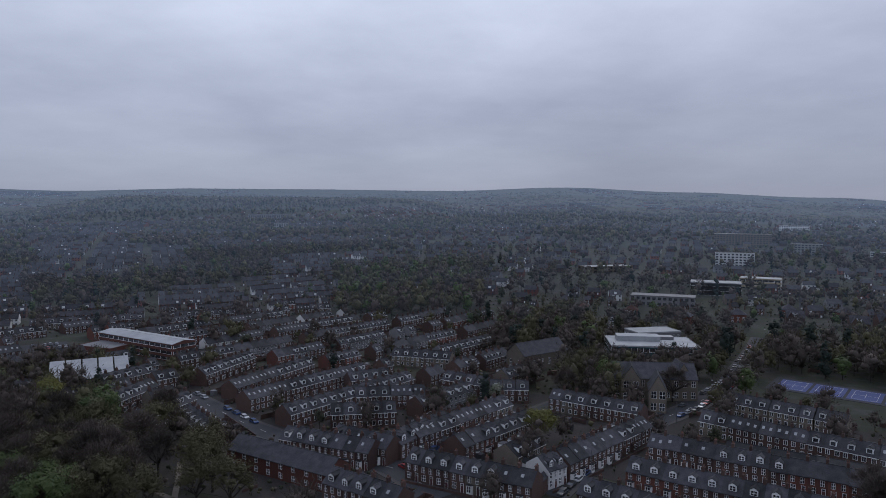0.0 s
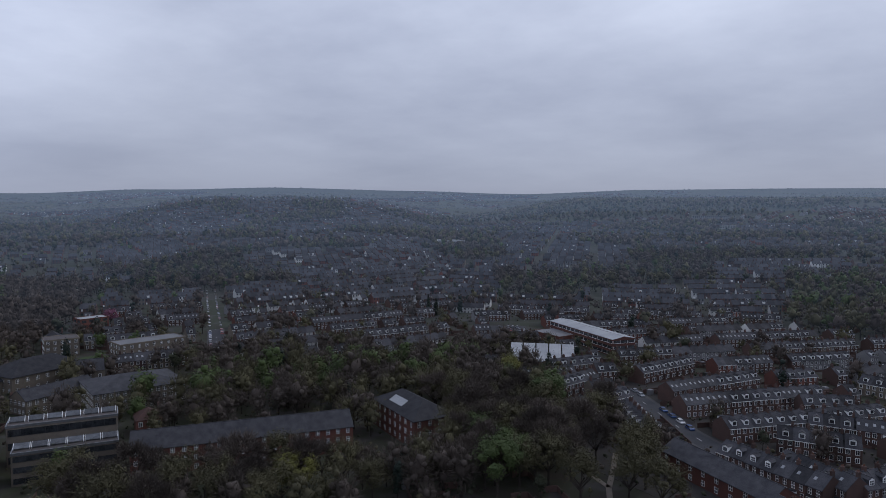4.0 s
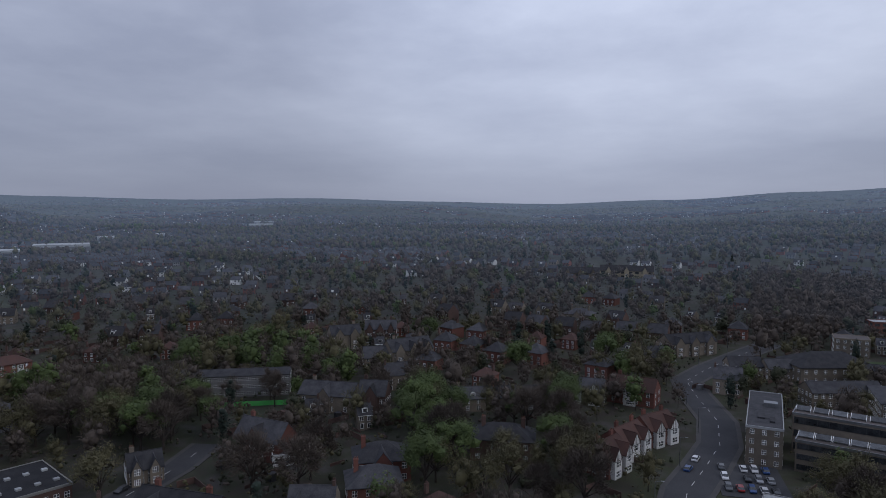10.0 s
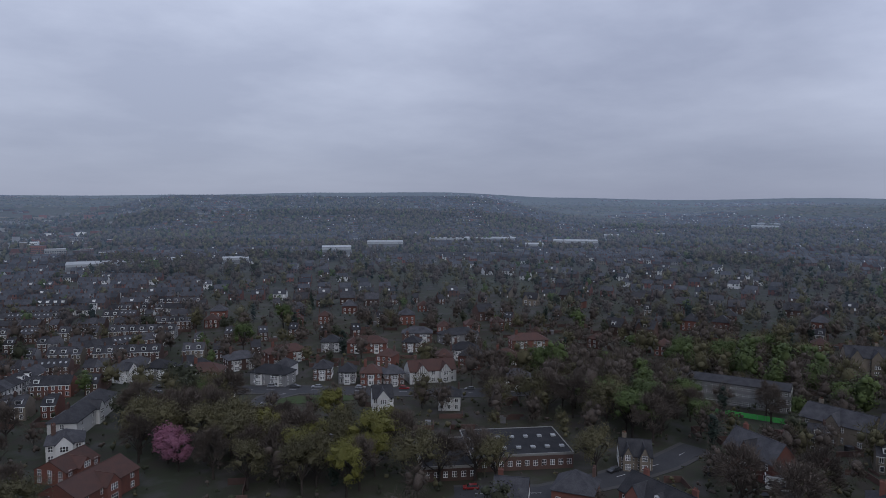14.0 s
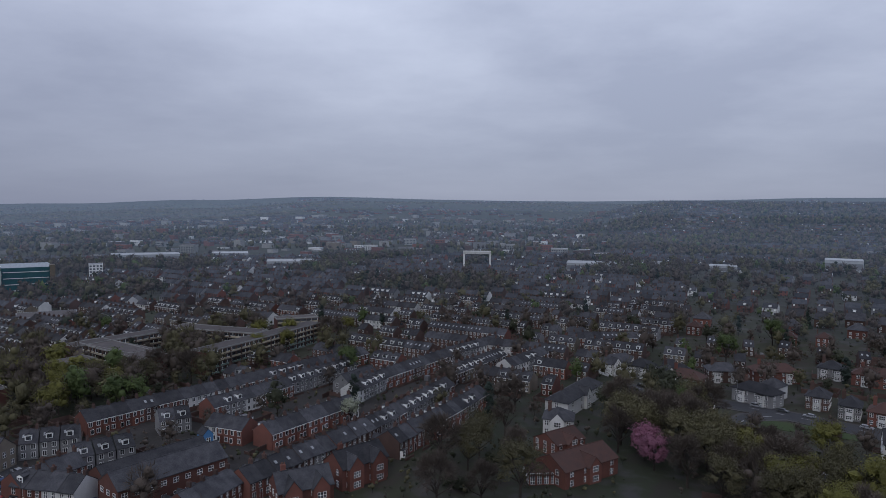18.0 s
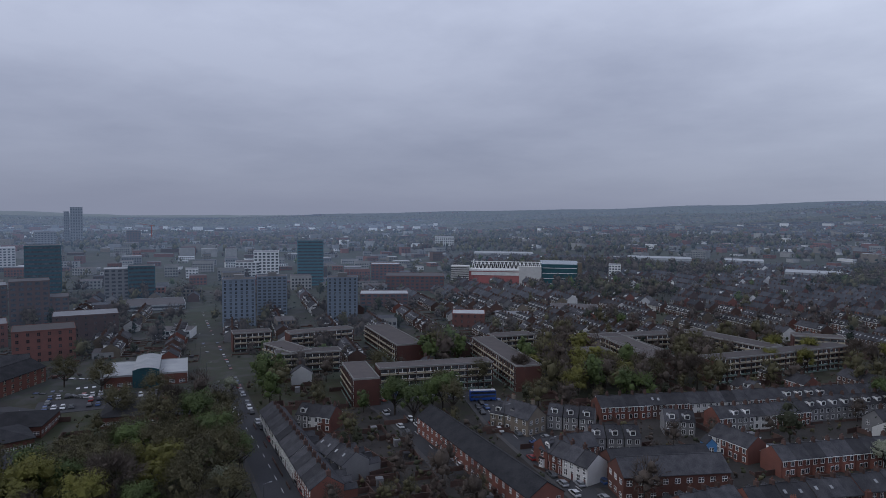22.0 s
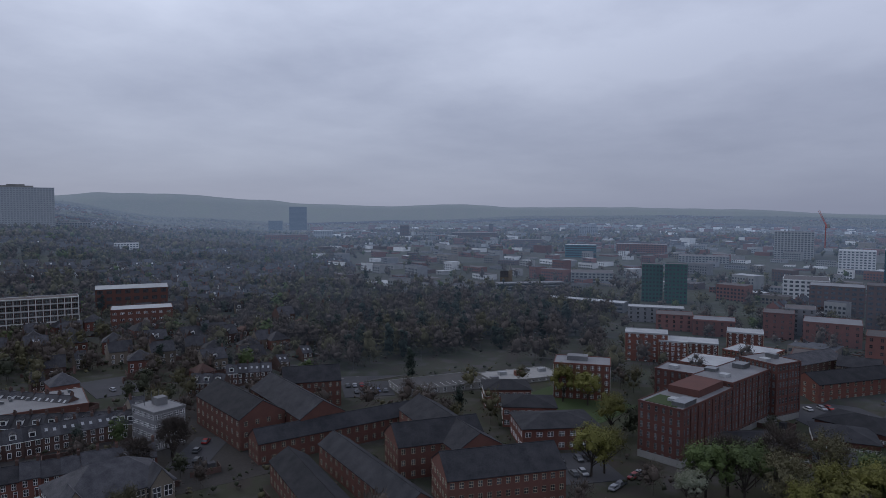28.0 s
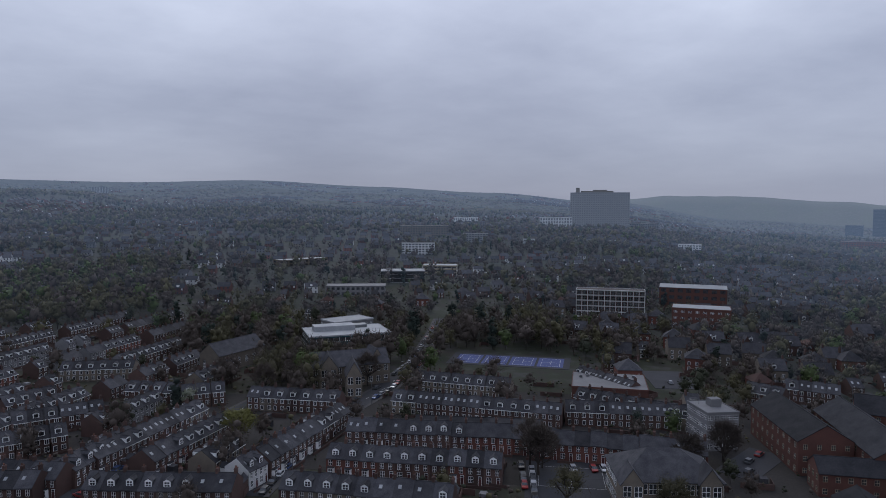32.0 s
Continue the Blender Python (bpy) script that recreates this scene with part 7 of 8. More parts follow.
WOODS.append(([(2, -196), (-27, -212), (-27, -167), (5, -156)], 9.5, "bare olive shrub bare"))


WOODS.append(([(60, 287), (86, 306), (140, 312), (150, 290), (112, 253), (76, 246)], 8.5, "bare bare olive bare green"))
WOODS += [([(196, -18), (199, -38), (175, -32), (169, -14)], 9.0, "olive green bare"), ([(304, 31), (309, 16), (254, 9), (236, 20)], 10.0, "bare olive"), ([(274, -134), (285, -157), (215, -121), (222, -111)], 9.0, "bare olive bare"),
          ([(283, -162), (275, -184), (210, -143), (212, -126)], 10.0, "olive bare green"), ([(242, -222), (221, -265), (196, -236), (223, -205)], 9.0, "green olive bare"), ([(180, -269), (204, -329), (129, -244), (141, -214)], 10.0, "bare olive bare lime"), ([(215, -38), (219, -63), (204, -59), (196, -34)], 11.0, "bare olive"),
          ([(-76, -285), (-100, -268), (-91, -227), (-66, -248)], 10.0, "olive shrub green"), ([(-243, -11), (-240, 13), (-177, 19), (-191, -9)], 9.5, "bare olive shrub green"), ([(-328, 54), (-309, 63), (-271, 53), (-291, 21)], 9.5, "bare olive green"), ([(-158, -81), (-168, -48), (-155, -44), (-155, -80)], 9.5, "bare olive shrub")]


def inside(x, y, ring):
    hit = False
    for (ax, ay), (bx, by) in zip(ring, ring[1:] + ring[:1]):
        if (ay > y) != (by > y) and x < (bx - ax) * (y - ay) / (by - ay) + ax:
            hit = not hit
    return hit


far_trees = []
CHERRY = (-60.7, -195.2, -61.0, -187.5)
for k in (0, 2):
    for q in (1.0, 0.93, 0.86, 0.8):
        keep_clear(CHERRY[k] * q, CHERRY[k + 1] * q, 6.0)
for k in range(-3, 4):
    # mown strip before the courts
    for q in (12.0, 20.0, 29.0):
        u = math.hypot(tx, ty)
        keep_clear(tx - tx / u * q + k * 9 * math.cos(radians(tt)), ty - ty / u * q + k * 9 * math.sin(radians(tt)), 7.0)
tr = random.Random(21)
stand = []
for ring, gap, kinds in WOODS:
    kinds = kinds.split()
    xs, ys = [p[0] for p in ring], [p[1] for p in ring]
    x = min(xs)
    while x < max(xs):
        y = min(ys)
        while y < max(ys):
            px, py = x + tr.uniform(-0.45, 0.45) * gap, y + tr.uniform(-0.45, 0.45) * gap
            if inside(px, py, ring) and free(px, py, 2.0):
                k = tr.choice(kinds)
                stand.append((math.hypot(px, py), px, py, tr.uniform(0.95, 1.4), k))
                keep_clear(px, py, 2.0)
            y += gap
        x += gap

for n, (r, x, y, s, k) in enumerate(sorted(stand)):
    if n < 260:
        tree(k, x, y, s)
    else:
        far_trees.append((x, y, s, k))

# single trees that stand out: along the flats, in the gardens
for kind, size, spots in (("lime", 1.0, (143.1, -265.6, 130.7, -257.6, 91.9, -324.6, 79.5, -333.8, 56.2, -381.7, 134.9, -224.6)), ("olive", 1.05, (129.0, -268.7, 119.6, -264.4, 171.8, -189.6, 173.1, -212.9, 123.0, -242.8)),
                          ("bare", 1.2, (106.0, -275.7, 120.6, -276.4, 64.0, -363.2, 164.2, -256.3, 161.5, -226.7, -234.3, -59.9, -176.0, -63.0)), ("green", 1.1, (171.6, -163.5, 113.0, -238.0, -272.7, -157.2, -283.1, -144.7, -222.1, -43.5, -296.8, -10.2, -276.2, -99.0, -358.5, -62.2)),
                          ("olive", 1.0, (-173.6, -28.5, -169.7, -62.5, -200.0, -165.5, 196.0, -78.0, 190.0, -95.0)), ("white", 1.0, (236.0, -136.0, 176.0, -70.0)), ("bare", 1.15, (103.8, 152.3, 105.3, 158.9, 154.6, 133.1, 49.0, 262.0, 92.0, 262.0)), ("olive", 0.9, (98.3, 131.6, 118.4, 116.4)), ("green", 1.0, (69.9, 272.9,))):
    for k in range(0, len(spots), 2):
        tree(kind, spots[k], spots[k + 1], size)
        keep_clear(spots[k], spots[k + 1], 3.5)
for kind, spots in (("lime", (254.2, 34.9, 184.9, 17.2, 221.8, 14.5)), ("white", (176.0, -9.6, 170.2, -48.5, 32.0, -227.2)),
                    ("olive", (246.9, -28.2, 234.9, -92.5, 239.8, -107.6, 292.4, -93.7, 274.6, -101.3, 212.4, -194.6, 174.6, -263.1, 135.1, -255.7)),
                    ("bare", (-120.7, -129.4, -112.1, -134.2)), ("olive", (-122.3, -123.0, -148.6, -110.1)), ("green", (173.5, -165.5, 160.2, -161.7, 162.9, -179.8, 42.7, -290.8)), ("lime", (152.0, -255.6, 97.7, -349.7, 83.4, -356.4))):
    for k in range(0, len(spots), 2):
        tree(kind, spots[k], spots[k + 1], 1.15)
        keep_clear(spots[k], spots[k + 1], 3.5)
for kind, spots in (("green", (68.0, 270.6, -323.3, 30.0, -292.5, -10.7, -314.5, 28.8, -230.5, -40.7, -277.2, -159.1, -287.0, -143.4, -318.4, -135.8, -231.4, -40.9, -137.8, -320.5, -183.6, -367.7, 176.1, -97.2, 178.7, -12.2)),
                    ("lime", (-130.7, 112.0, -145.3, 242.1, 144.4, -244.0, 252.3, 25.3, 188.2, 13.9, 31.4, 210.4, -141.6, 239.1, -78.0, -215.8, -113.1, -191.3, -115.6, -161.7)),
                    ("pink", (*CHERRY, -426.3, 212.6)), ("white", (9.2, -244.4, 174.3, -52.4, 155.6, -85.9, 182.2, -85.1, 176.1, -7.4, 21.4, 259.8)),
                    ("conifer", (-230.0, -417.2, -416.2, -34.1, -858.4, 227.5, -285.8, 374.0, -295.9, 378.2, 66.1, 766.3)),
                    ("bare", (141.9, 134.6, 107.6, 155.9, 158.4, 136.8, -231.3, -98.8, -238.2, -103.5, -26.8, -242.1, -243.8, -19.0, -20.7, -216.0))):
    for k in range(0, len(spots), 2):
        tree(kind, spots[k], spots[k + 1], {"green": 1.25, "lime": 1.1, "pink": 1.35}.get(kind, 1.0))
        keep_clear(spots[k], spots[k + 1], 3.5)
# ---------------------------------------------------------------- the rest of the town, district by district
# from, to (degrees counter-clockwise from +y), near, far (m), street direction, row spacing, share of houses, share of trees, kind
DISTRICTS = [
    (205, 249, 285, 575, 150, 28, 0.88, 0.22, "terrace"), (249, 262, 380, 575, 150, 32, 0.7, 0.4, "terrace"),
    (-8, 34, 190, 470, 50, 27, 0.92, 0.10, "terrace"), (6, 36, 470, 1500, 24, 30, 0.85, 0.25, "terrace"), (-36, 6, 470, 1500, -20, 34, 0.62, 0.85, "villa"),
    (-36, -8, 250, 470, -35, 34, 0.15, 1.3, "villa"), (-64, -36, 235, 1300, -35, 36, 0.6, 1.0, "villa"), (36, 64, 330, 1700, 70, 28, 0.9, 0.15, "terrace"),
    (28, 60, 130, 330, 60, 40, 0.0, 1.6, "wood"), (64, 100, 280, 1800, 65, 40, 0.6, 1.1, "villa"), (60, 100, 140, 280, 65, 40, 0.25, 1.2, "villa"),
    (100, 135, 140, 850, 110, 38, 0.58, 1.1, "villa"), (135, 160, 230, 330, 130, 30, 0.55, 0.5, "semi"), (135, 160, 330, 850, 150, 38, 0.6, 0.9, "villa"), (100, 166, 850, 2000, 150, 30, 0.8, 0.3, "terrace"),
    (160, 200, 260, 1000, 150, 28, 0.85, 0.25, "terrace"), (200, 222, 380, 1000, 150, 30, 0.8, 0.25, "terrace"), (166, 222, 1000, 2100, 165, 50, 0.45, 0.5, "works"),
    (222, 300, 560, 2300, 240, 44, 0.6, 0.32, "works"), (270, 300, 330, 560, 250, 60, 0.0, 1.7, "wood"), (226, 268, 250, 560, 240, 44, 0.34, 0.45, "works"), (296, 325, 300, 1500, -40, 38, 0.6, 1.1, "villa")]
GROUPS = {"terrace": ("dark", "dark2", "brick", "dark", "dark2", "stone", "white", "whited"), "villa": ("villa", "villab", "villad", "dark2", "semi", "stone"),
          "semi": ("semi", "semiw", "semi", "semiw", "villab"), "wood": ("villa",), "works": ("brick", "dark2", "dark")}
NEAR = 520.0
far_boxes, count = [], 0
rnd = random.Random(5)
DENSE = {"terrace": 0.6, "villa": 2.5, "semi": 1.4, "wood": 8.0, "works": 1.8}
for a0, a1, r0, r1, way, gap, share, trees, kind in DISTRICTS:
    ux, uy = math.cos(radians(way)), math.sin(radians(way))
    span = int(r1 / gap) + 2
    wide = {"terrace": 5.0, "villa": 17.0, "semi": 13.0, "wood": 20.0, "works": 30.0}[kind]
    for i in range(-span, span + 1):
        run, style = 0, None
        for j in range(int(-r1 / wide), int(r1 / wide) + 1):
            shift = 0 if kind == "terrace" else rnd.uniform(-6, 6)
            x, y = ux * j * wide - uy * (i * gap + shift), uy * j * wide + ux * (i * gap + shift)
            r = math.hypot(x, y)
            if not r0 <= r < r1 or not a0 <= (math.degrees(math.atan2(-x, y)) - a0) % 360 + a0 < a1:
                continue
            if run <= 0:
                run, style = rnd.randint(2, 6), rnd.choice(GROUPS[kind])
            run -= 1
            gapped = kind == "terrace" and j % 15 in (0, 1)
            d = noise.noise((x / 170, y / 170, 2.0))
            grove = r > 560 and kind != "works" and d < -0.1
            if grove:
                for _ in range(2 if kind == "villa" else 1):
                    far_trees.append((x + rnd.uniform(-0.5, 0.5) * wide, y + rnd.uniform(-0.5, 0.5) * gap, rnd.uniform(0.8, 1.35), kind))
                continue
            if rnd.random() < share and not gapped and free(x, y, 5.0):
                turn = way + (180 if (i % 2) else 0) + (0 if kind == "terrace" else rnd.uniform(-12, 12))
                if kind == "works":
                    far_boxes.append((x, y, turn, rnd.uniform(9, 26), rnd.uniform(9, 18), rnd.choice((4, 5, 6, 7, 8, 9, 11, 14)), 2 if rnd.random() < 0.45 else 0))
                elif r < 330 and kind in ("villa", "semi") and count < 140:
                    far_house(style, x, y, turn)
                    count += 1
                elif r < NEAR:
                    mid_houses.append((style, x, y, turn))
                    if kind == "terrace":
                        yards_behind.append((x, y, turn))
                elif kind != "terrace":
                    far_boxes.append((x, y, turn, 10, 8.5, 5.8, 1))
                elif r < 800 or j % 2 == 0:
                    far_boxes.append((x, y, turn, 5.0 if r < 800 else 9.0, 8.4, 5.8, 1))
            for _ in range(int(trees * DENSE[kind] * (0.45 if r > 560 and d > 0.1 else 0.8 if r > 500 else 1.0) + rnd.random())):
                tx, ty = x + rnd.uniform(-0.5, 0.5) * wide, y + rnd.uniform(0.15, 0.85) * gap
                if free(tx, ty, 3.0):
                    far_trees.append((tx, ty, rnd.uniform(0.45, 1.0) if kind == "villa" else rnd.uniform(0.6, 1.15), kind))

# back gardens: walls and sheds
for _ in range(2600):
    a, r = rnd.choice((rnd.uniform(195, 262), rnd.uniform(195, 262), rnd.uniform(-65, 40), rnd.uniform(60, 160))), rnd.uniform(105, 420)
    x, y = -r * math.sin(radians(a)), r * math.cos(radians(a))
    if free(x, y, 4.0):
        yards_behind.append((x, y, 150 + rnd.choice((0, 90, 180)) if a > 150 else 50 + rnd.choice((0, 90, 180))))
        far_trees.append((x + rnd.uniform(-2, 2), y + rnd.uniform(-2, 2), rnd.uniform(0.2, 0.6), rnd.choice(("shrub", "bare", "olive"))))

# gardens: shrubs, hedges and small trees on all ground left free
for _ in range(17000):
    a, r = rnd.uniform(0, 360), 110 + 640 * rnd.random() ** 0.85
    x, y = -r * math.sin(radians(a)), r * math.cos(radians(a))
    if free(x, y, 1.2):
        bushy = rnd.random() < (0.93 if 132 < a < 262 or r < 200 else 0.8 if 58 < a < 132 or 262 < a < 330 else 0.88)
        far_trees.append((x, y, rnd.uniform(0.16, 0.42) if bushy else rnd.uniform(0.6, 1.1), rnd.choice(("shrub", "olive", "bare", "shrub")) if bushy else "garden"))
        if not bushy:
            keep_clear(x, y, 2.5)


for _ in range(6000):
    a, r = rnd.uniform(0, 360), rnd.uniform(105, 340)
    x, y = -r * math.sin(radians(a)), r * math.cos(radians(a))
    if free(x, y, 0.6):
        far_trees.append((x, y, rnd.uniform(0.12, 0.34), rnd.choice(("shrub", "olive", "bare", "shrub"))))


def island(m):
    """The same surface for joined pieces, varied piece by piece."""
    c = m.copy()
    n, l = c.node_tree.nodes, c.node_tree.links
    geo = [k for k in n if k.bl_idname == "ShaderNodeNewGeometry"][0]
    for k in [k for k in n if k.bl_idname == "ShaderNodeObjectInfo"]:
        to = k.outputs["Random"].links[0].to_socket
        l.new(geo.outputs["Random Per Island"], to)
        n.remove(k)
    return c


def joined(name, verts, faces, idx, mats, label, category):
    me = bpy.data.meshes.new(name)
    me.from_pydata(verts, [], faces)
    for m in mats:
        me.materials.append(m)
    me.polygons.foreach_set("material_index", idx)
    return tagged(new(name, me), label, category, "", "stuff")


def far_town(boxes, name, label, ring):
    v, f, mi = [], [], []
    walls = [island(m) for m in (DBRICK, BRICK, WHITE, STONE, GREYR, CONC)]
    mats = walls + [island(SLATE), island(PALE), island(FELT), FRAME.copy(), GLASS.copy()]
    # beyond ring 0 every house material here glows with painted haze
    add_haze_glow(mats, ring)
    pick = random.Random(9)
    for x, y, turn, ln, dp, ht, kind in boxes:
        c, s = math.cos(radians(turn)), math.sin(radians(turn))
        z = height(x, y) - 1.0
        o = len(v)

        def add(pts):
            k = len(v)
            v.extend((x + px * c - py * s, y + px * s + py * c, z + pz) for px, py, pz in pts)
            return k
        a, b = ln / 2, dp / 2
        wm = pick.choice((0, 0, 0, 1, 1, 3, 4 if ring > 3 else 2, 4)) if kind == 1 else pick.choice((1, 1, 4, 5, 0, 2, 5, 3))
        ht2 = ht + 1.0
        k = add(((-a, -b, 0), (a, -b, 0), (a, b, 0), (-a, b, 0), (-a, -b, ht2), (a, -b, ht2), (a, b, ht2), (-a, b, ht2)))
        for q in ((0, 1, 5, 4), (1, 2, 6, 5), (2, 3, 7, 6), (3, 0, 4, 7)):
            f.append(tuple(k + i for i in q))
            mi.append(wm)
        if kind == 1:
            rz = ht2 + 3.0
            g = add(((-a, -b - 0.3, ht2 - 0.2), (a, -b - 0.3, ht2 - 0.2), (a, 0, rz), (-a, 0, rz), (-a, b + 0.3, ht2 - 0.2), (a, b + 0.3, ht2 - 0.2)))
            f += [(g, g + 1, g + 2, g + 3), (g + 3, g + 2, g + 5, g + 4)]
            mi += [6, 6]
            f += [(k + 7, k + 4, g + 3), (k + 5, k + 6, g + 2)]
            mi += [wm, wm]
            h = add(((a - 1.0, -0.4, rz - 1), (a - 0.2, -0.4, rz - 1), (a - 0.2, 0.5, rz - 1), (a - 1.0, 0.5, rz - 1), (a - 1.0, -0.4, rz + 1.3), (a - 0.2, -0.4, rz + 1.3), (a - 0.2, 0.5, rz + 1.3), (a - 1.0, 0.5, rz + 1.3)))
            for q in ((0, 1, 5, 4), (1, 2, 6, 5), (2, 3, 7, 6), (3, 0, 4, 7), (4, 5, 6, 7)):
                f.append(tuple(h + i for i in q))
                mi.append(0)
            if pick.random() < (0.45 if ring < 2 else 0.15):
                h = add(((-0.9, -b + 0.7, ht2 + 0.4), (0.9, -b + 0.7, ht2 + 0.4), (0.9, -b + 3, ht2 + 0.4), (-0.9, -b + 3, ht2 + 0.4), (-0.9, -b + 0.7, ht2 + 2), (0.9, -b + 0.7, ht2 + 2), (0.9, -b + 3, ht2 + 2), (-0.9, -b + 3, ht2 + 2)))
                for q, mm in (((0, 1, 5, 4), 9), ((1, 2, 6, 5), 9), ((3, 0, 4, 7), 9), ((4, 5, 6, 7), 6)):
                    f.append(tuple(h + i for i in q))
                    mi.append(mm)
        else:
            f.append((k + 4, k + 5, k + 6, k + 7))
            mi.append(pick.choice((7, 8, 8, 6, 6)) if kind == 2 else pick.choice((8, 6, 8)))
        n = max(2, int(ln / 2.6))
        for st in range(max(1, int(ht / 2.9)) if math.hypot(x, y) < 1500 else 0):
            for sd in ((-1, 1) if math.hypot(x, y) < 1000 else (-1,)):
                if n <= 3:
                    for q in range(n):
                        xm = -a + ln * (q + 0.5) / n
                        w = add(((xm - 0.55, sd * (b + 0.06), 2.0 + st * 2.8), (xm + 0.55, sd * (b + 0.06), 2.0 + st * 2.8), (xm + 0.55, sd * (b + 0.06), 3.5 + st * 2.8), (xm - 0.55, sd * (b + 0.06), 3.5 + st * 2.8)))
                        f.append((w, w + 1, w + 2, w + 3) if sd < 0 else (w + 3, w + 2, w + 1, w))
                        mi.append(10 if (q + st) % 3 or pick.random() < 0.4 or ring > 2 else 9)
                else:
                    for q in range(n):
                        xm = -a + ln * (q + 0.5) / n
                        w = add(((xm - 0.8, sd * (b + 0.06), 2.0 + st * 2.9), (xm + 0.8, sd * (b + 0.06), 2.0 + st * 2.9), (xm + 0.8, sd * (b + 0.06), 3.6 + st * 2.9), (xm - 0.8, sd * (b + 0.06), 3.6 + st * 2.9)))
                        f.append((w, w + 1, w + 2, w + 3) if sd < 0 else (w + 3, w + 2, w + 1, w))
                        mi.append(10)
    return joined(name, v, f, mi, mats, label, "houses")


# hillsides beyond the districts: streets of houses in rows, fields and woods up to the ridge
hr = random.Random(11)


def land_use(x, y):
    """Below zero wood, above it fields and then streets."""
    r = math.hypot(x, y)
    return noise.noise((x / 520, y / 520, 7.0)) + 0.45 * noise.noise((x / 190, y / 190, 3.0)) + (0.10 if r < 2300 else -0.12) + spur(x, y)[0] * spur(x, y)[2]


for i in range(-42, 43):
    for j in range(-42, 43):
        # a quarter of streets, each with its own direction
        cx, cy = i * 88.0, j * 88.0
        r = math.hypot(cx, cy)
        if not 1300 < r < 3550 or land_use(cx, cy) < 0.14:
            continue
        way = 180 * noise.noise((cx / 900, cy / 900, 5.0)) + 60
        ux, uy = math.cos(radians(way)), math.sin(radians(way))
        for k in range(3):
            if hr.random() < 0.18:
                continue
            ox, oy = cx - uy * (k - 1) * 29 + hr.uniform(-5, 5), cy + ux * (k - 1) * 29 + hr.uniform(-5, 5)
            for q in range(hr.randint(3, 5)):
                e = -34 + q * 15.5
                far_boxes.append((ox + ux * e, oy + uy * e, way, hr.choice((8.5, 12.0, 14.5)), 8.4, 5.6, 1))
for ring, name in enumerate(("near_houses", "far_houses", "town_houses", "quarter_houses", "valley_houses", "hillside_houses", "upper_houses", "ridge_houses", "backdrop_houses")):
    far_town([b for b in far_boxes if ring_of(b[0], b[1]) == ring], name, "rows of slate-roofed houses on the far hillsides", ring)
for _ in range(30000):
    a, r = hr.random() * 360, 1100 + 900 * hr.random() ** 0.8
    x, y = -r * math.sin(radians(a)), r * math.cos(radians(a))
    d = land_use(x, y)
    if (d < 0.12 or hr.random() < 0.2) and free(x, y, 8.0):
        far_trees.append((x, y, hr.uniform(0.75, 1.3), "hill"))
for _ in range(62000):
    a, r = hr.random() * 360, 1900 + 1850 * hr.random() ** 0.8
    x, y = -r * math.sin(radians(a)), r * math.cos(radians(a))
    d = land_use(x, y)
    if d < 0.02:
        far_trees.append((x, y, hr.uniform(0.8, 1.3) * (0.62 if r > 3300 else 1.0), "hill"))
    elif hr.random() < 0.05:
        far_trees.append((x, y, 0.5, "hill"))


def shards(name, co, tri, idx, soft, mats, label, category):
    """One mesh of many loose leaves, twigs and clumps from arrays of corners and triangles."""
    n = len(tri)
    me = bpy.data.meshes.new(name)
    me.vertices.add(len(co))
    me.vertices.foreach_set("co", co.astype(np.float32).ravel())
    me.loops.add(3 * n)
    me.loops.foreach_set("vertex_index", tri.astype(np.int32).ravel())
    me.polygons.add(n)
    me.polygons.foreach_set("loop_start", np.arange(0, 3 * n, 3, dtype=np.int32))
    me.polygons.foreach_set("material_index", idx.astype(np.int32))
    me.polygons.foreach_set("use_smooth", soft)
    for m in mats:
        me.materials.append(m)
    me.update(calc_edges=True)
    return tagged(new(name, me), label, category, "", "stuff")


def unit(a):
    return a / (np.linalg.norm(a, axis=-1)[..., None] + 1e-6)


def solid(sub):
    if not sub:
        vs = np.array(((1, 0, 0), (0, 1, 0), (-1, 0, 0), (0, -1, 0), (0, 0, 1), (0, 0, -1)), float)
        return vs, np.array(((0, 1, 4), (1, 2, 4), (2, 3, 4), (3, 0, 4), (1, 0, 5), (2, 1, 5), (3, 2, 5), (0, 3, 5)))
    bm = bmesh.new()
    bmesh.ops.create_icosphere(bm, subdivisions=sub, radius=1.0)
    bm.verts.index_update()
    vs, fs = np.array([tuple(w.co) for w in bm.verts]), np.array([[w.index for w in c.verts] for c in bm.faces])
    bm.free()
    return vs, fs


# foliage by distance: lobes, loose leaves or twigs, their length, half the width of a twig, fullness of a lobe
GRADES = {"shrub": (2, 22, 0.9, 0.11, 0.85), "near": (9, 520, 1.7, 0.095, 0.66), "mid": (8, 240, 1.9, 0.15, 0.72), "far": (5, 64, 2.1, 0.26, 0.85), "hill": (2, 12, 2.5, 0.5, 1.1), "copse": (1, 3, 6.0, 1.2, 3.4)}


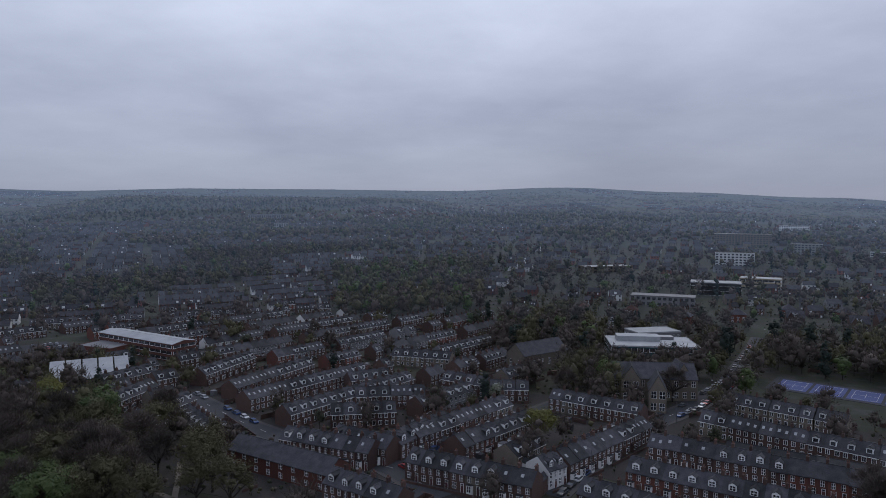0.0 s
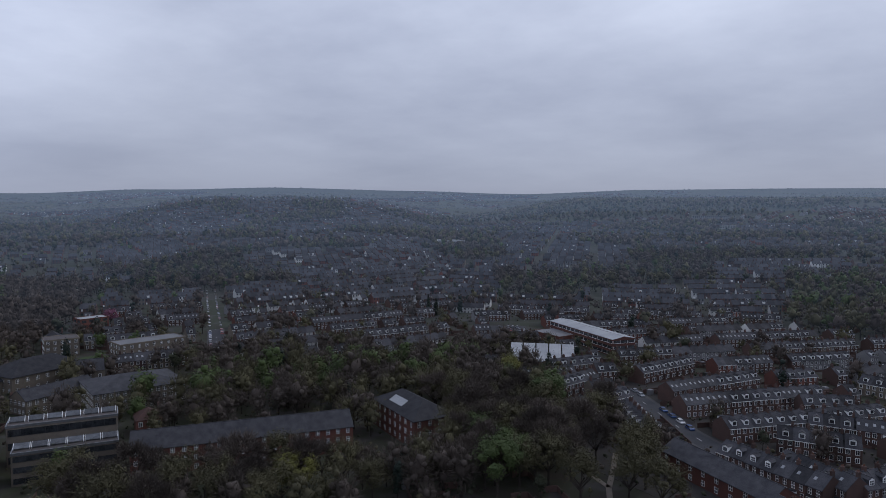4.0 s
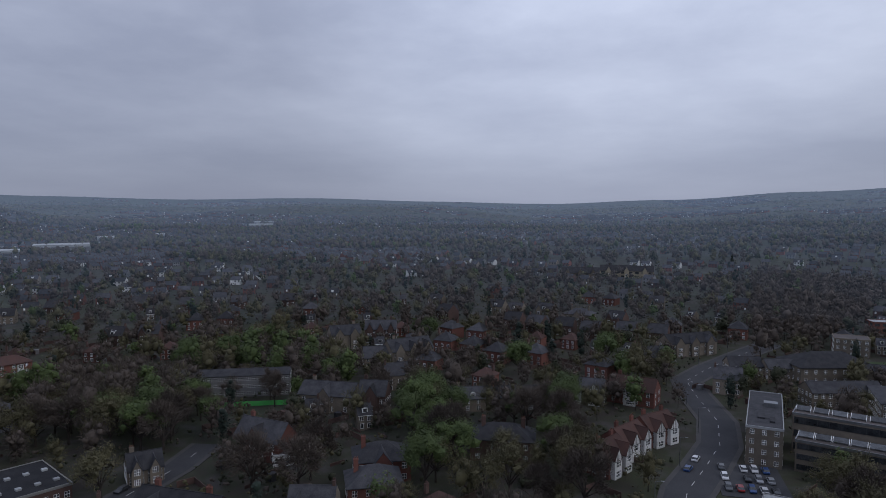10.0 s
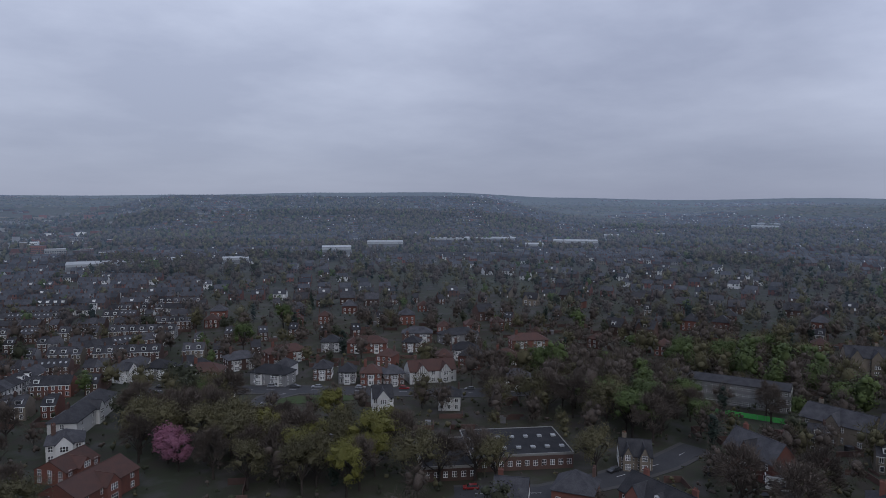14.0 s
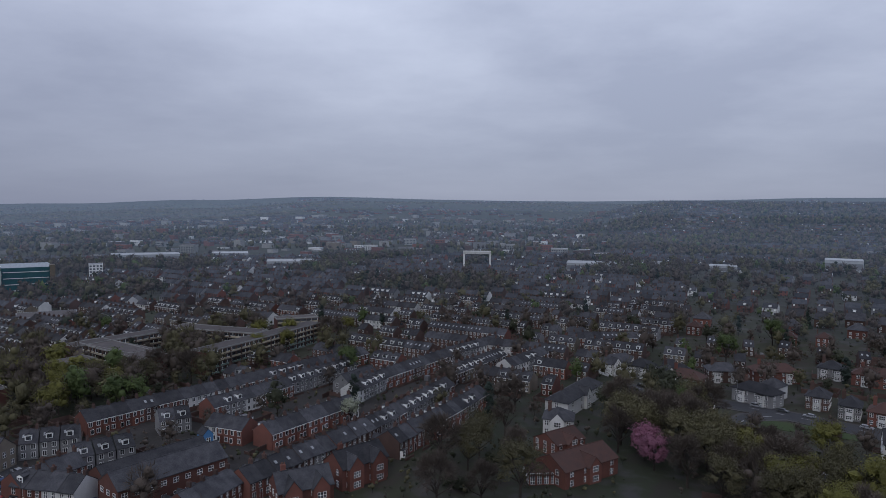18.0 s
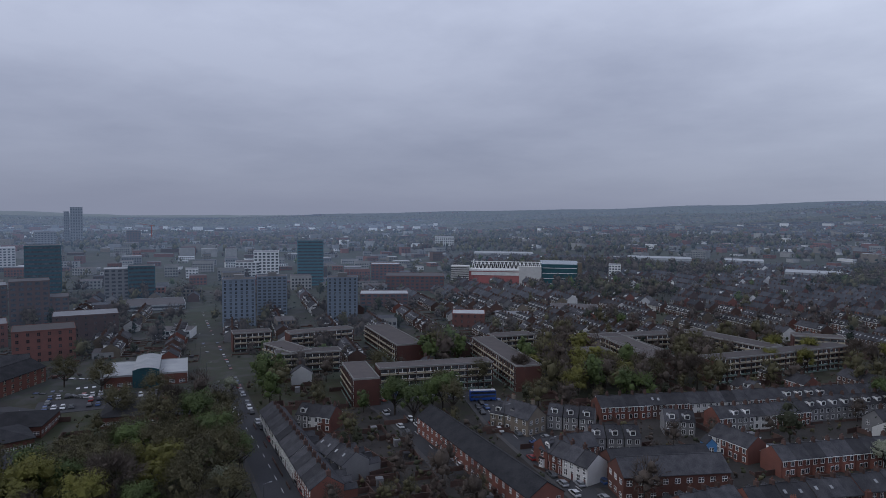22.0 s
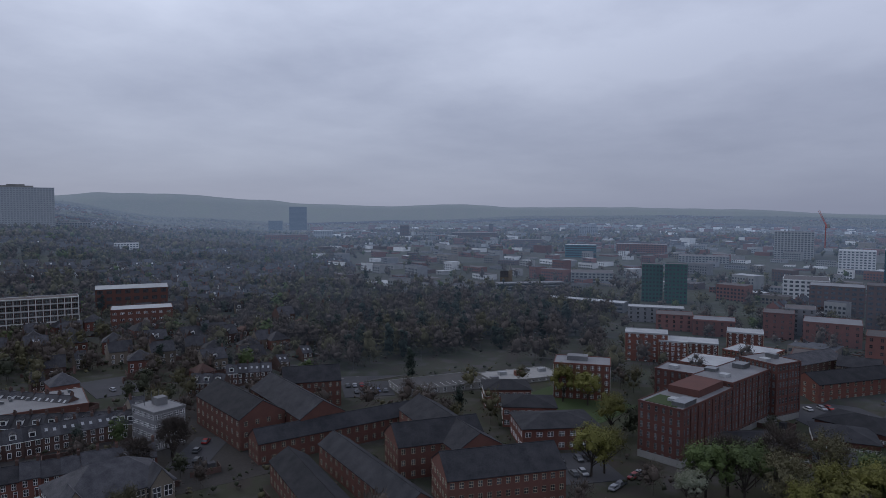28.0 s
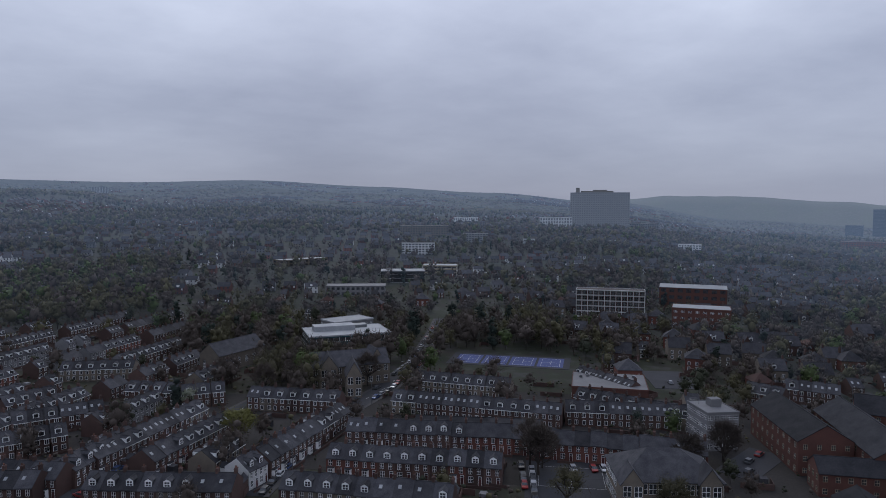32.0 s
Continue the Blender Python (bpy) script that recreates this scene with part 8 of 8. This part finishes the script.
def woods(trees, name, label, ring):
    """Many small trees: each a trunk and a lobed crown with loose twigs or leaves round it."""
    kinds = ("bare", "bare", "bare", "bare", "olive", "olive", "shrub", "conifer", "bare", "olive", "olive", "bare", "green", "bare", "olive", "bare", "bare")
    order = ("bare", "olive", "shrub", "conifer", "green", "lime", "pink", "white")
    # leaves and bark carry painted haze emission in all rings but the first
    mats = add_haze_glow([island(LEAF[k]) for k in order] + [BARK.copy()], ring)
    for m in mats[:-1]:
        for k in m.node_tree.nodes:
            if k.bl_idname == "ShaderNodeTexNoise" and abs(k.inputs["Scale"].default_value - 3.0) > 0.1:
                k.inputs["Scale"].default_value = 0.1
            if k.bl_idname == "ShaderNodeMapRange" and k.inputs[4].default_value > 1.01:
                k.inputs[3].default_value, k.inputs[4].default_value = 0.82, 1.18
    wr, pick = np.random.default_rng(4), random.Random(6)
    groups = {}
    for x, y, s, zone in trees:
        r = math.hypot(x, y)
        k = zone if zone in order else pick.choice(kinds[:10] if zone == "hill" else kinds)
        g = "shrub" if s < 0.5 else "copse" if r > 1900 else "hill" if r > 1000 else "far" if r > 480 else "mid" if r > 300 else "near"
        groups.setdefault((g, k in ("bare", "olive"), k == "bare"), []).append((x, y, height(x, y), s, order.index(k)))
    co, tri, mi, soft, nv = [], [], [], [], 0

    def put(pts, faces, index, smooth):
        nonlocal nv
        co.append(pts)
        tri.append(faces + nv)
        mi.append(index)
        soft.append(np.full(len(faces), smooth))
        nv += len(pts)

    for (grade, twiggy, bare), rows in groups.items():
        lobes, n, q, thin, full = GRADES[grade]
        t = np.array(rows)
        m = len(t)
        ht = 14.5 * t[:, 3][:, None, None]
        con = (t[:, 4] == 3)[:, None, None]
        root = np.stack((t[:, 0], t[:, 1], t[:, 2] + 14.5 * {"copse": 0.0, "shrub": 0.36}.get(grade, 0.53) * t[:, 3]), 1)[:, None, :]
        # one tall rounded core and smaller lobes out at its edge
        d = unit(wr.normal(0, 1, (m, lobes, 3))) * (0.22, 0.22, 0.30)
        d *= ht * wr.uniform(0.8, 1.05, (m, lobes, 1))
        d[:, 0] = 0.0
        d[:, :, :2] = np.where(con, d[:, :, :2] * 0.4, d[:, :, :2])
        d[:, :, 2:3] = np.where(con, d[:, :, 2:3] * 1.4, d[:, :, 2:3])
        rad = ht * wr.uniform(0.085, 0.13, (m, lobes, 1)) * full
        rad[:, 0] = ht[:, 0] * full * wr.uniform(0.19, 0.24, (m, 1))
        rad[:, 0] *= np.where(con[:, 0], 0.6, 1.0)
        vs, fs = solid(1 if grade in ("near", "mid") else 0)
        pts = (vs @ np.linalg.qr(wr.normal(0, 1, (m, lobes, 3, 3)))[0]) * (1 + wr.normal(0, 0.2, (m, lobes, len(vs), 1))) * rad[:, :, None, :]
        pts[:, 0] *= (1, 1, 0.45 if grade == "copse" else 0.9 if grade == "shrub" else 1.35)
        pts += (d + root)[:, :, None, :]
        k = m * lobes
        put(pts.reshape(-1, 3), (fs[None] + (np.arange(k) * len(vs))[:, None, None]).reshape(-1, 3), np.repeat(t[:, 4], lobes * len(fs)), True)
        if n:
            pk = wr.integers(0, lobes, (m, n))
            cen = np.take_along_axis(d, pk[:, :, None], 1)
            rr = np.take_along_axis(rad, pk[:, :, None], 1)
            if grade == "copse":
                u = unit(wr.normal(0, 1, (m, n, 3)) + (0, 0, 0.25))
                c = u * rr * wr.uniform(0.6, 1.1, (m, n, 1)) * (1, 1, 0.45)
            else:
                # half of them round the lobes, half all over the dome of the crown
                dome = unit(wr.normal(0, 1, (m, n, 3)) + (0, 0, 0.2)) * (0.25, 0.25, 0.34) * np.where(con, (0.5, 0.5, 1.25), (1, 1, 1)) * ht * wr.uniform(0.62, 1.0, (m, n, 1))
                c = np.where(wr.random((m, n, 1)) < 0.5, cen + wr.normal(0, 0.075, (m, n, 3)) * ht, dome)
                u = unit(c + wr.normal(0, 0.05, (m, n, 3)) * ht)
            out_ = unit(u + (0, 0, 0.45))
            c = c + root
            size = t[:, 3][:, None, None] * wr.uniform(0.6, 1.3, (m, n, 1))
            if twiggy:
                tip = unit(out_ + wr.normal(0, 0.4, (m, n, 3))) * size * q
                side = unit(np.cross(tip, wr.normal(0, 1, (m, n, 3)))) * size * thin
                a = np.stack((c - side, c + side, c + tip), 2)
            else:
                nrm = unit(out_ + wr.normal(0, 0.35, (m, n, 3)))
                d0 = unit(np.cross(nrm, wr.normal(0, 1, (m, n, 3)))) * size * math.sqrt(q * thin) * 0.95
                d1 = np.cross(nrm, d0)
                a = np.stack((c - d0 - d1 * 0.5, c + d0 - d1 * 0.5, c + d1), 2)
            put(a.reshape(-1, 3), np.arange(3 * m * n).reshape(-1, 3), np.repeat(t[:, 4], n), False)
        base, up_ = t[:, :3] - (0, 0, 0.3), np.array((0, 0, 1.0)) * 9.0 * t[:, 3][:, None]
        up_ *= 0.4 if grade == "shrub" else 1.0
        w = np.array((0.26, 0.12, 0)) * t[:, 3][:, None]
        put(np.stack((base - w, base + w, base + up_), 1).reshape(-1, 3), np.arange(3 * m).reshape(-1, 3), np.full(m, len(order)), False)
    return shards(name, np.concatenate(co), np.concatenate(tri), np.concatenate(mi), np.concatenate(soft), mats, label, "trees")


def join_houses(rows, name, label):
    """The houses past those built singly, joined into one mesh."""
    lay, data = {}, {}
    for kind, x, y, turn in rows:
        lay.setdefault(kind, []).append((x, y, height(x, y) - 0.1, radians(turn)))
    mats, co, li, ls, mi, nv, nl = [], [], [], [], [], 0, 0
    for kind, sites in lay.items():
        me = plain_house(kind)
        v = np.empty(len(me.vertices) * 3, np.float32)
        me.vertices.foreach_get("co", v)
        v = v.reshape(-1, 3)
        lv, st, mt = np.empty(len(me.loops), np.int32), np.empty(len(me.polygons), np.int32), np.empty(len(me.polygons), np.int32)
        me.loops.foreach_get("vertex_index", lv)
        me.polygons.foreach_get("loop_start", st)
        me.polygons.foreach_get("material_index", mt)
        slot = []
        for m in me.materials:
            if m not in data:
                data[m] = len(mats)
                mats.append(island(m))
            slot.append(data[m])
        slot = np.array(slot, np.int32)
        for x, y, z, a in sites:
            c, s = math.cos(a), math.sin(a)
            co.append(np.column_stack((v[:, 0] * c - v[:, 1] * s + x, v[:, 0] * s + v[:, 1] * c + y, v[:, 2] + z)))
            li.append(lv + nv)
            ls.append(st + nl)
            mi.append(slot[mt])
            nv += len(v)
            nl += len(lv)
    me = bpy.data.meshes.new(name)
    co, li, ls, mi = np.concatenate(co), np.concatenate(li), np.concatenate(ls), np.concatenate(mi)
    me.vertices.add(len(co))
    me.vertices.foreach_set("co", co.astype(np.float32).ravel())
    me.loops.add(len(li))
    me.loops.foreach_set("vertex_index", li)
    me.polygons.add(len(ls))
    me.polygons.foreach_set("loop_start", ls)
    me.polygons.foreach_set("material_index", mi)
    for m in mats:
        me.materials.append(m)
    me.update(calc_edges=True)
    me.polygons.foreach_set("use_smooth", np.zeros(len(ls), bool))
    return tagged(new(name, me), label, "houses", "", "stuff")


join_houses(mid_houses, "mid_town_houses", "streets of dark brick and stone houses with slate roofs")
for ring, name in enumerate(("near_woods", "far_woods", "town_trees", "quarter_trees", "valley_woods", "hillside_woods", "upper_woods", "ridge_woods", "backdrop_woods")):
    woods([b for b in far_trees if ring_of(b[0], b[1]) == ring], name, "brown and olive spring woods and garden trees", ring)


def hills(r0, r1, ring):
    """The far slopes as a backdrop just over the ground sheet."""
    n, steps = 240, 16 if r1 < 4000 else 56
    radii = [r0 + (r1 - r0) * k / steps for k in range(steps + 1)]
    verts, faces = [], []
    for i, r in enumerate(radii):
        for k in range(n):
            a = 2 * math.pi * k / n
            q = r / (1 + (haze_stretch(360 * k / n) - 1) * min(max((4600 - r) / 1600, 0.0), 1.0))
            x, y = -q * math.sin(a), q * math.cos(a)
            verts.append((x, y, height(x, y) + (0.9 + ring * 0.2 if i else -2.0)))
    for i in range(steps):
        for k in range(n):
            k2 = (k + 1) % n
            faces.append((i * n + k, (i + 1) * n + k, (i + 1) * n + k2, i * n + k2))
    me = bpy.data.meshes.new("backdrop")
    me.from_pydata(verts, [], faces)
    # ground colour with the ring's haze painted over it as emission
    me.materials.append(add_haze_glow([GROUND.copy()], ring)[0])
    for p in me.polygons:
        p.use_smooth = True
    tagged(new("backdrop", me), "wooded hills far beyond the town, glowing with painted haze", "backdrop", "", "structure")


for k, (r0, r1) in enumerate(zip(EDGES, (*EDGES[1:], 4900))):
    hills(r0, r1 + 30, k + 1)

# hills beyond the city, paled by haze painted on as emission
FAINT = ((228, -0.7), (240, -0.7), (247, -0.75), (256, -0.45), (265, -0.12), (275, 0.0), (282, -0.05), (287, 0.2), (293, 0.0), (299, 0.15), (304, 0.5), (310, 0.9), (315, 0.97), (320, 0.62), (327, 0.1))
verts, faces = [], []
for k in range(298):
    a = 228 + k / 3
    i = max(n for n, p in enumerate(FAINT[:-1]) if p[0] <= a)
    (a0, e0), (a1, e1) = FAINT[i], FAINT[i + 1]
    u = (a - a0) / (a1 - a0)
    e = e0 + (e1 - e0) * u * u * (3 - 2 * u) + noise.noise((a * 0.6, 2.0, 0.0)) * 0.05
    sn, cs = -math.sin(radians(a)), math.cos(radians(a))
    for r, z in ((4300, -60.0), (4500, EYE + 4500 * math.tan(radians(e)) * 0.6 - 25), (4700, EYE + 4700 * math.tan(radians(e))), (4850, EYE + 4700 * math.tan(radians(e)) - 30)):
        verts.append((sn * r, cs * r, z))
for k in range(297):
    for j in range(3):
        faces.append((4 * k + j, 4 * k + j + 1, 4 * k + j + 5, 4 * k + j + 4))
me = bpy.data.meshes.new("backdrop")
me.from_pydata(verts, [], faces)
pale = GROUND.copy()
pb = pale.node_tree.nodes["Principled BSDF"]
# strong bluish haze glow put evenly into the ground colour
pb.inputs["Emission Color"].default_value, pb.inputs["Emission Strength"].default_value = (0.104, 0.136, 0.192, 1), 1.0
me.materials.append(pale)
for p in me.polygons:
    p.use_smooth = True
tagged(new("backdrop", me), "hills far beyond the city, paled by painted haze", "backdrop", "", "structure")


def walls(rows, name):
    """Brick yard walls and small sheds behind the terraces."""
    v, f, mi = [], [], []
    wr = random.Random(8)
    for x, y, turn in rows:
        c, s = math.cos(radians(turn)), math.sin(radians(turn))
        z = height(x, y)
        pieces = [(2.3, 2.5, 4.2, 12.5, 1.7, 0), (-2.4, 2.4, 12.4, 12.6, 1.8, 0)]
        if wr.random() < 0.35:
            q = wr.uniform(8.5, 10)
            pieces.append((-1.8, 0.2, q, q + 2.0, 2.2, wr.choice((1, 2, 3))))
        if wr.random() < 0.5:
            pieces.append((-2.4, 2.4, -6.4, -6.2, 0.9, 0))
        for x0, x1, y0, y1, h, m in pieces:
            k = len(v)
            for pz in (-0.3, h):
                for px, py in ((x0, y0), (x1, y0), (x1, y1), (x0, y1)):
                    v.append((x + px * c - py * s, y + px * s + py * c, z + pz))
            for q in ((0, 1, 5, 4), (1, 2, 6, 5), (2, 3, 7, 6), (3, 0, 4, 7), (4, 5, 6, 7)):
                f.append(tuple(k + i for i in q))
                mi.append(m)
    joined(name, v, f, mi, [island(DBRICK), island(SLATE), island(MEMB), island(TILE)], "brick yard walls and sheds behind the terraces", "walls")


walls(yards_behind, "yard_walls")
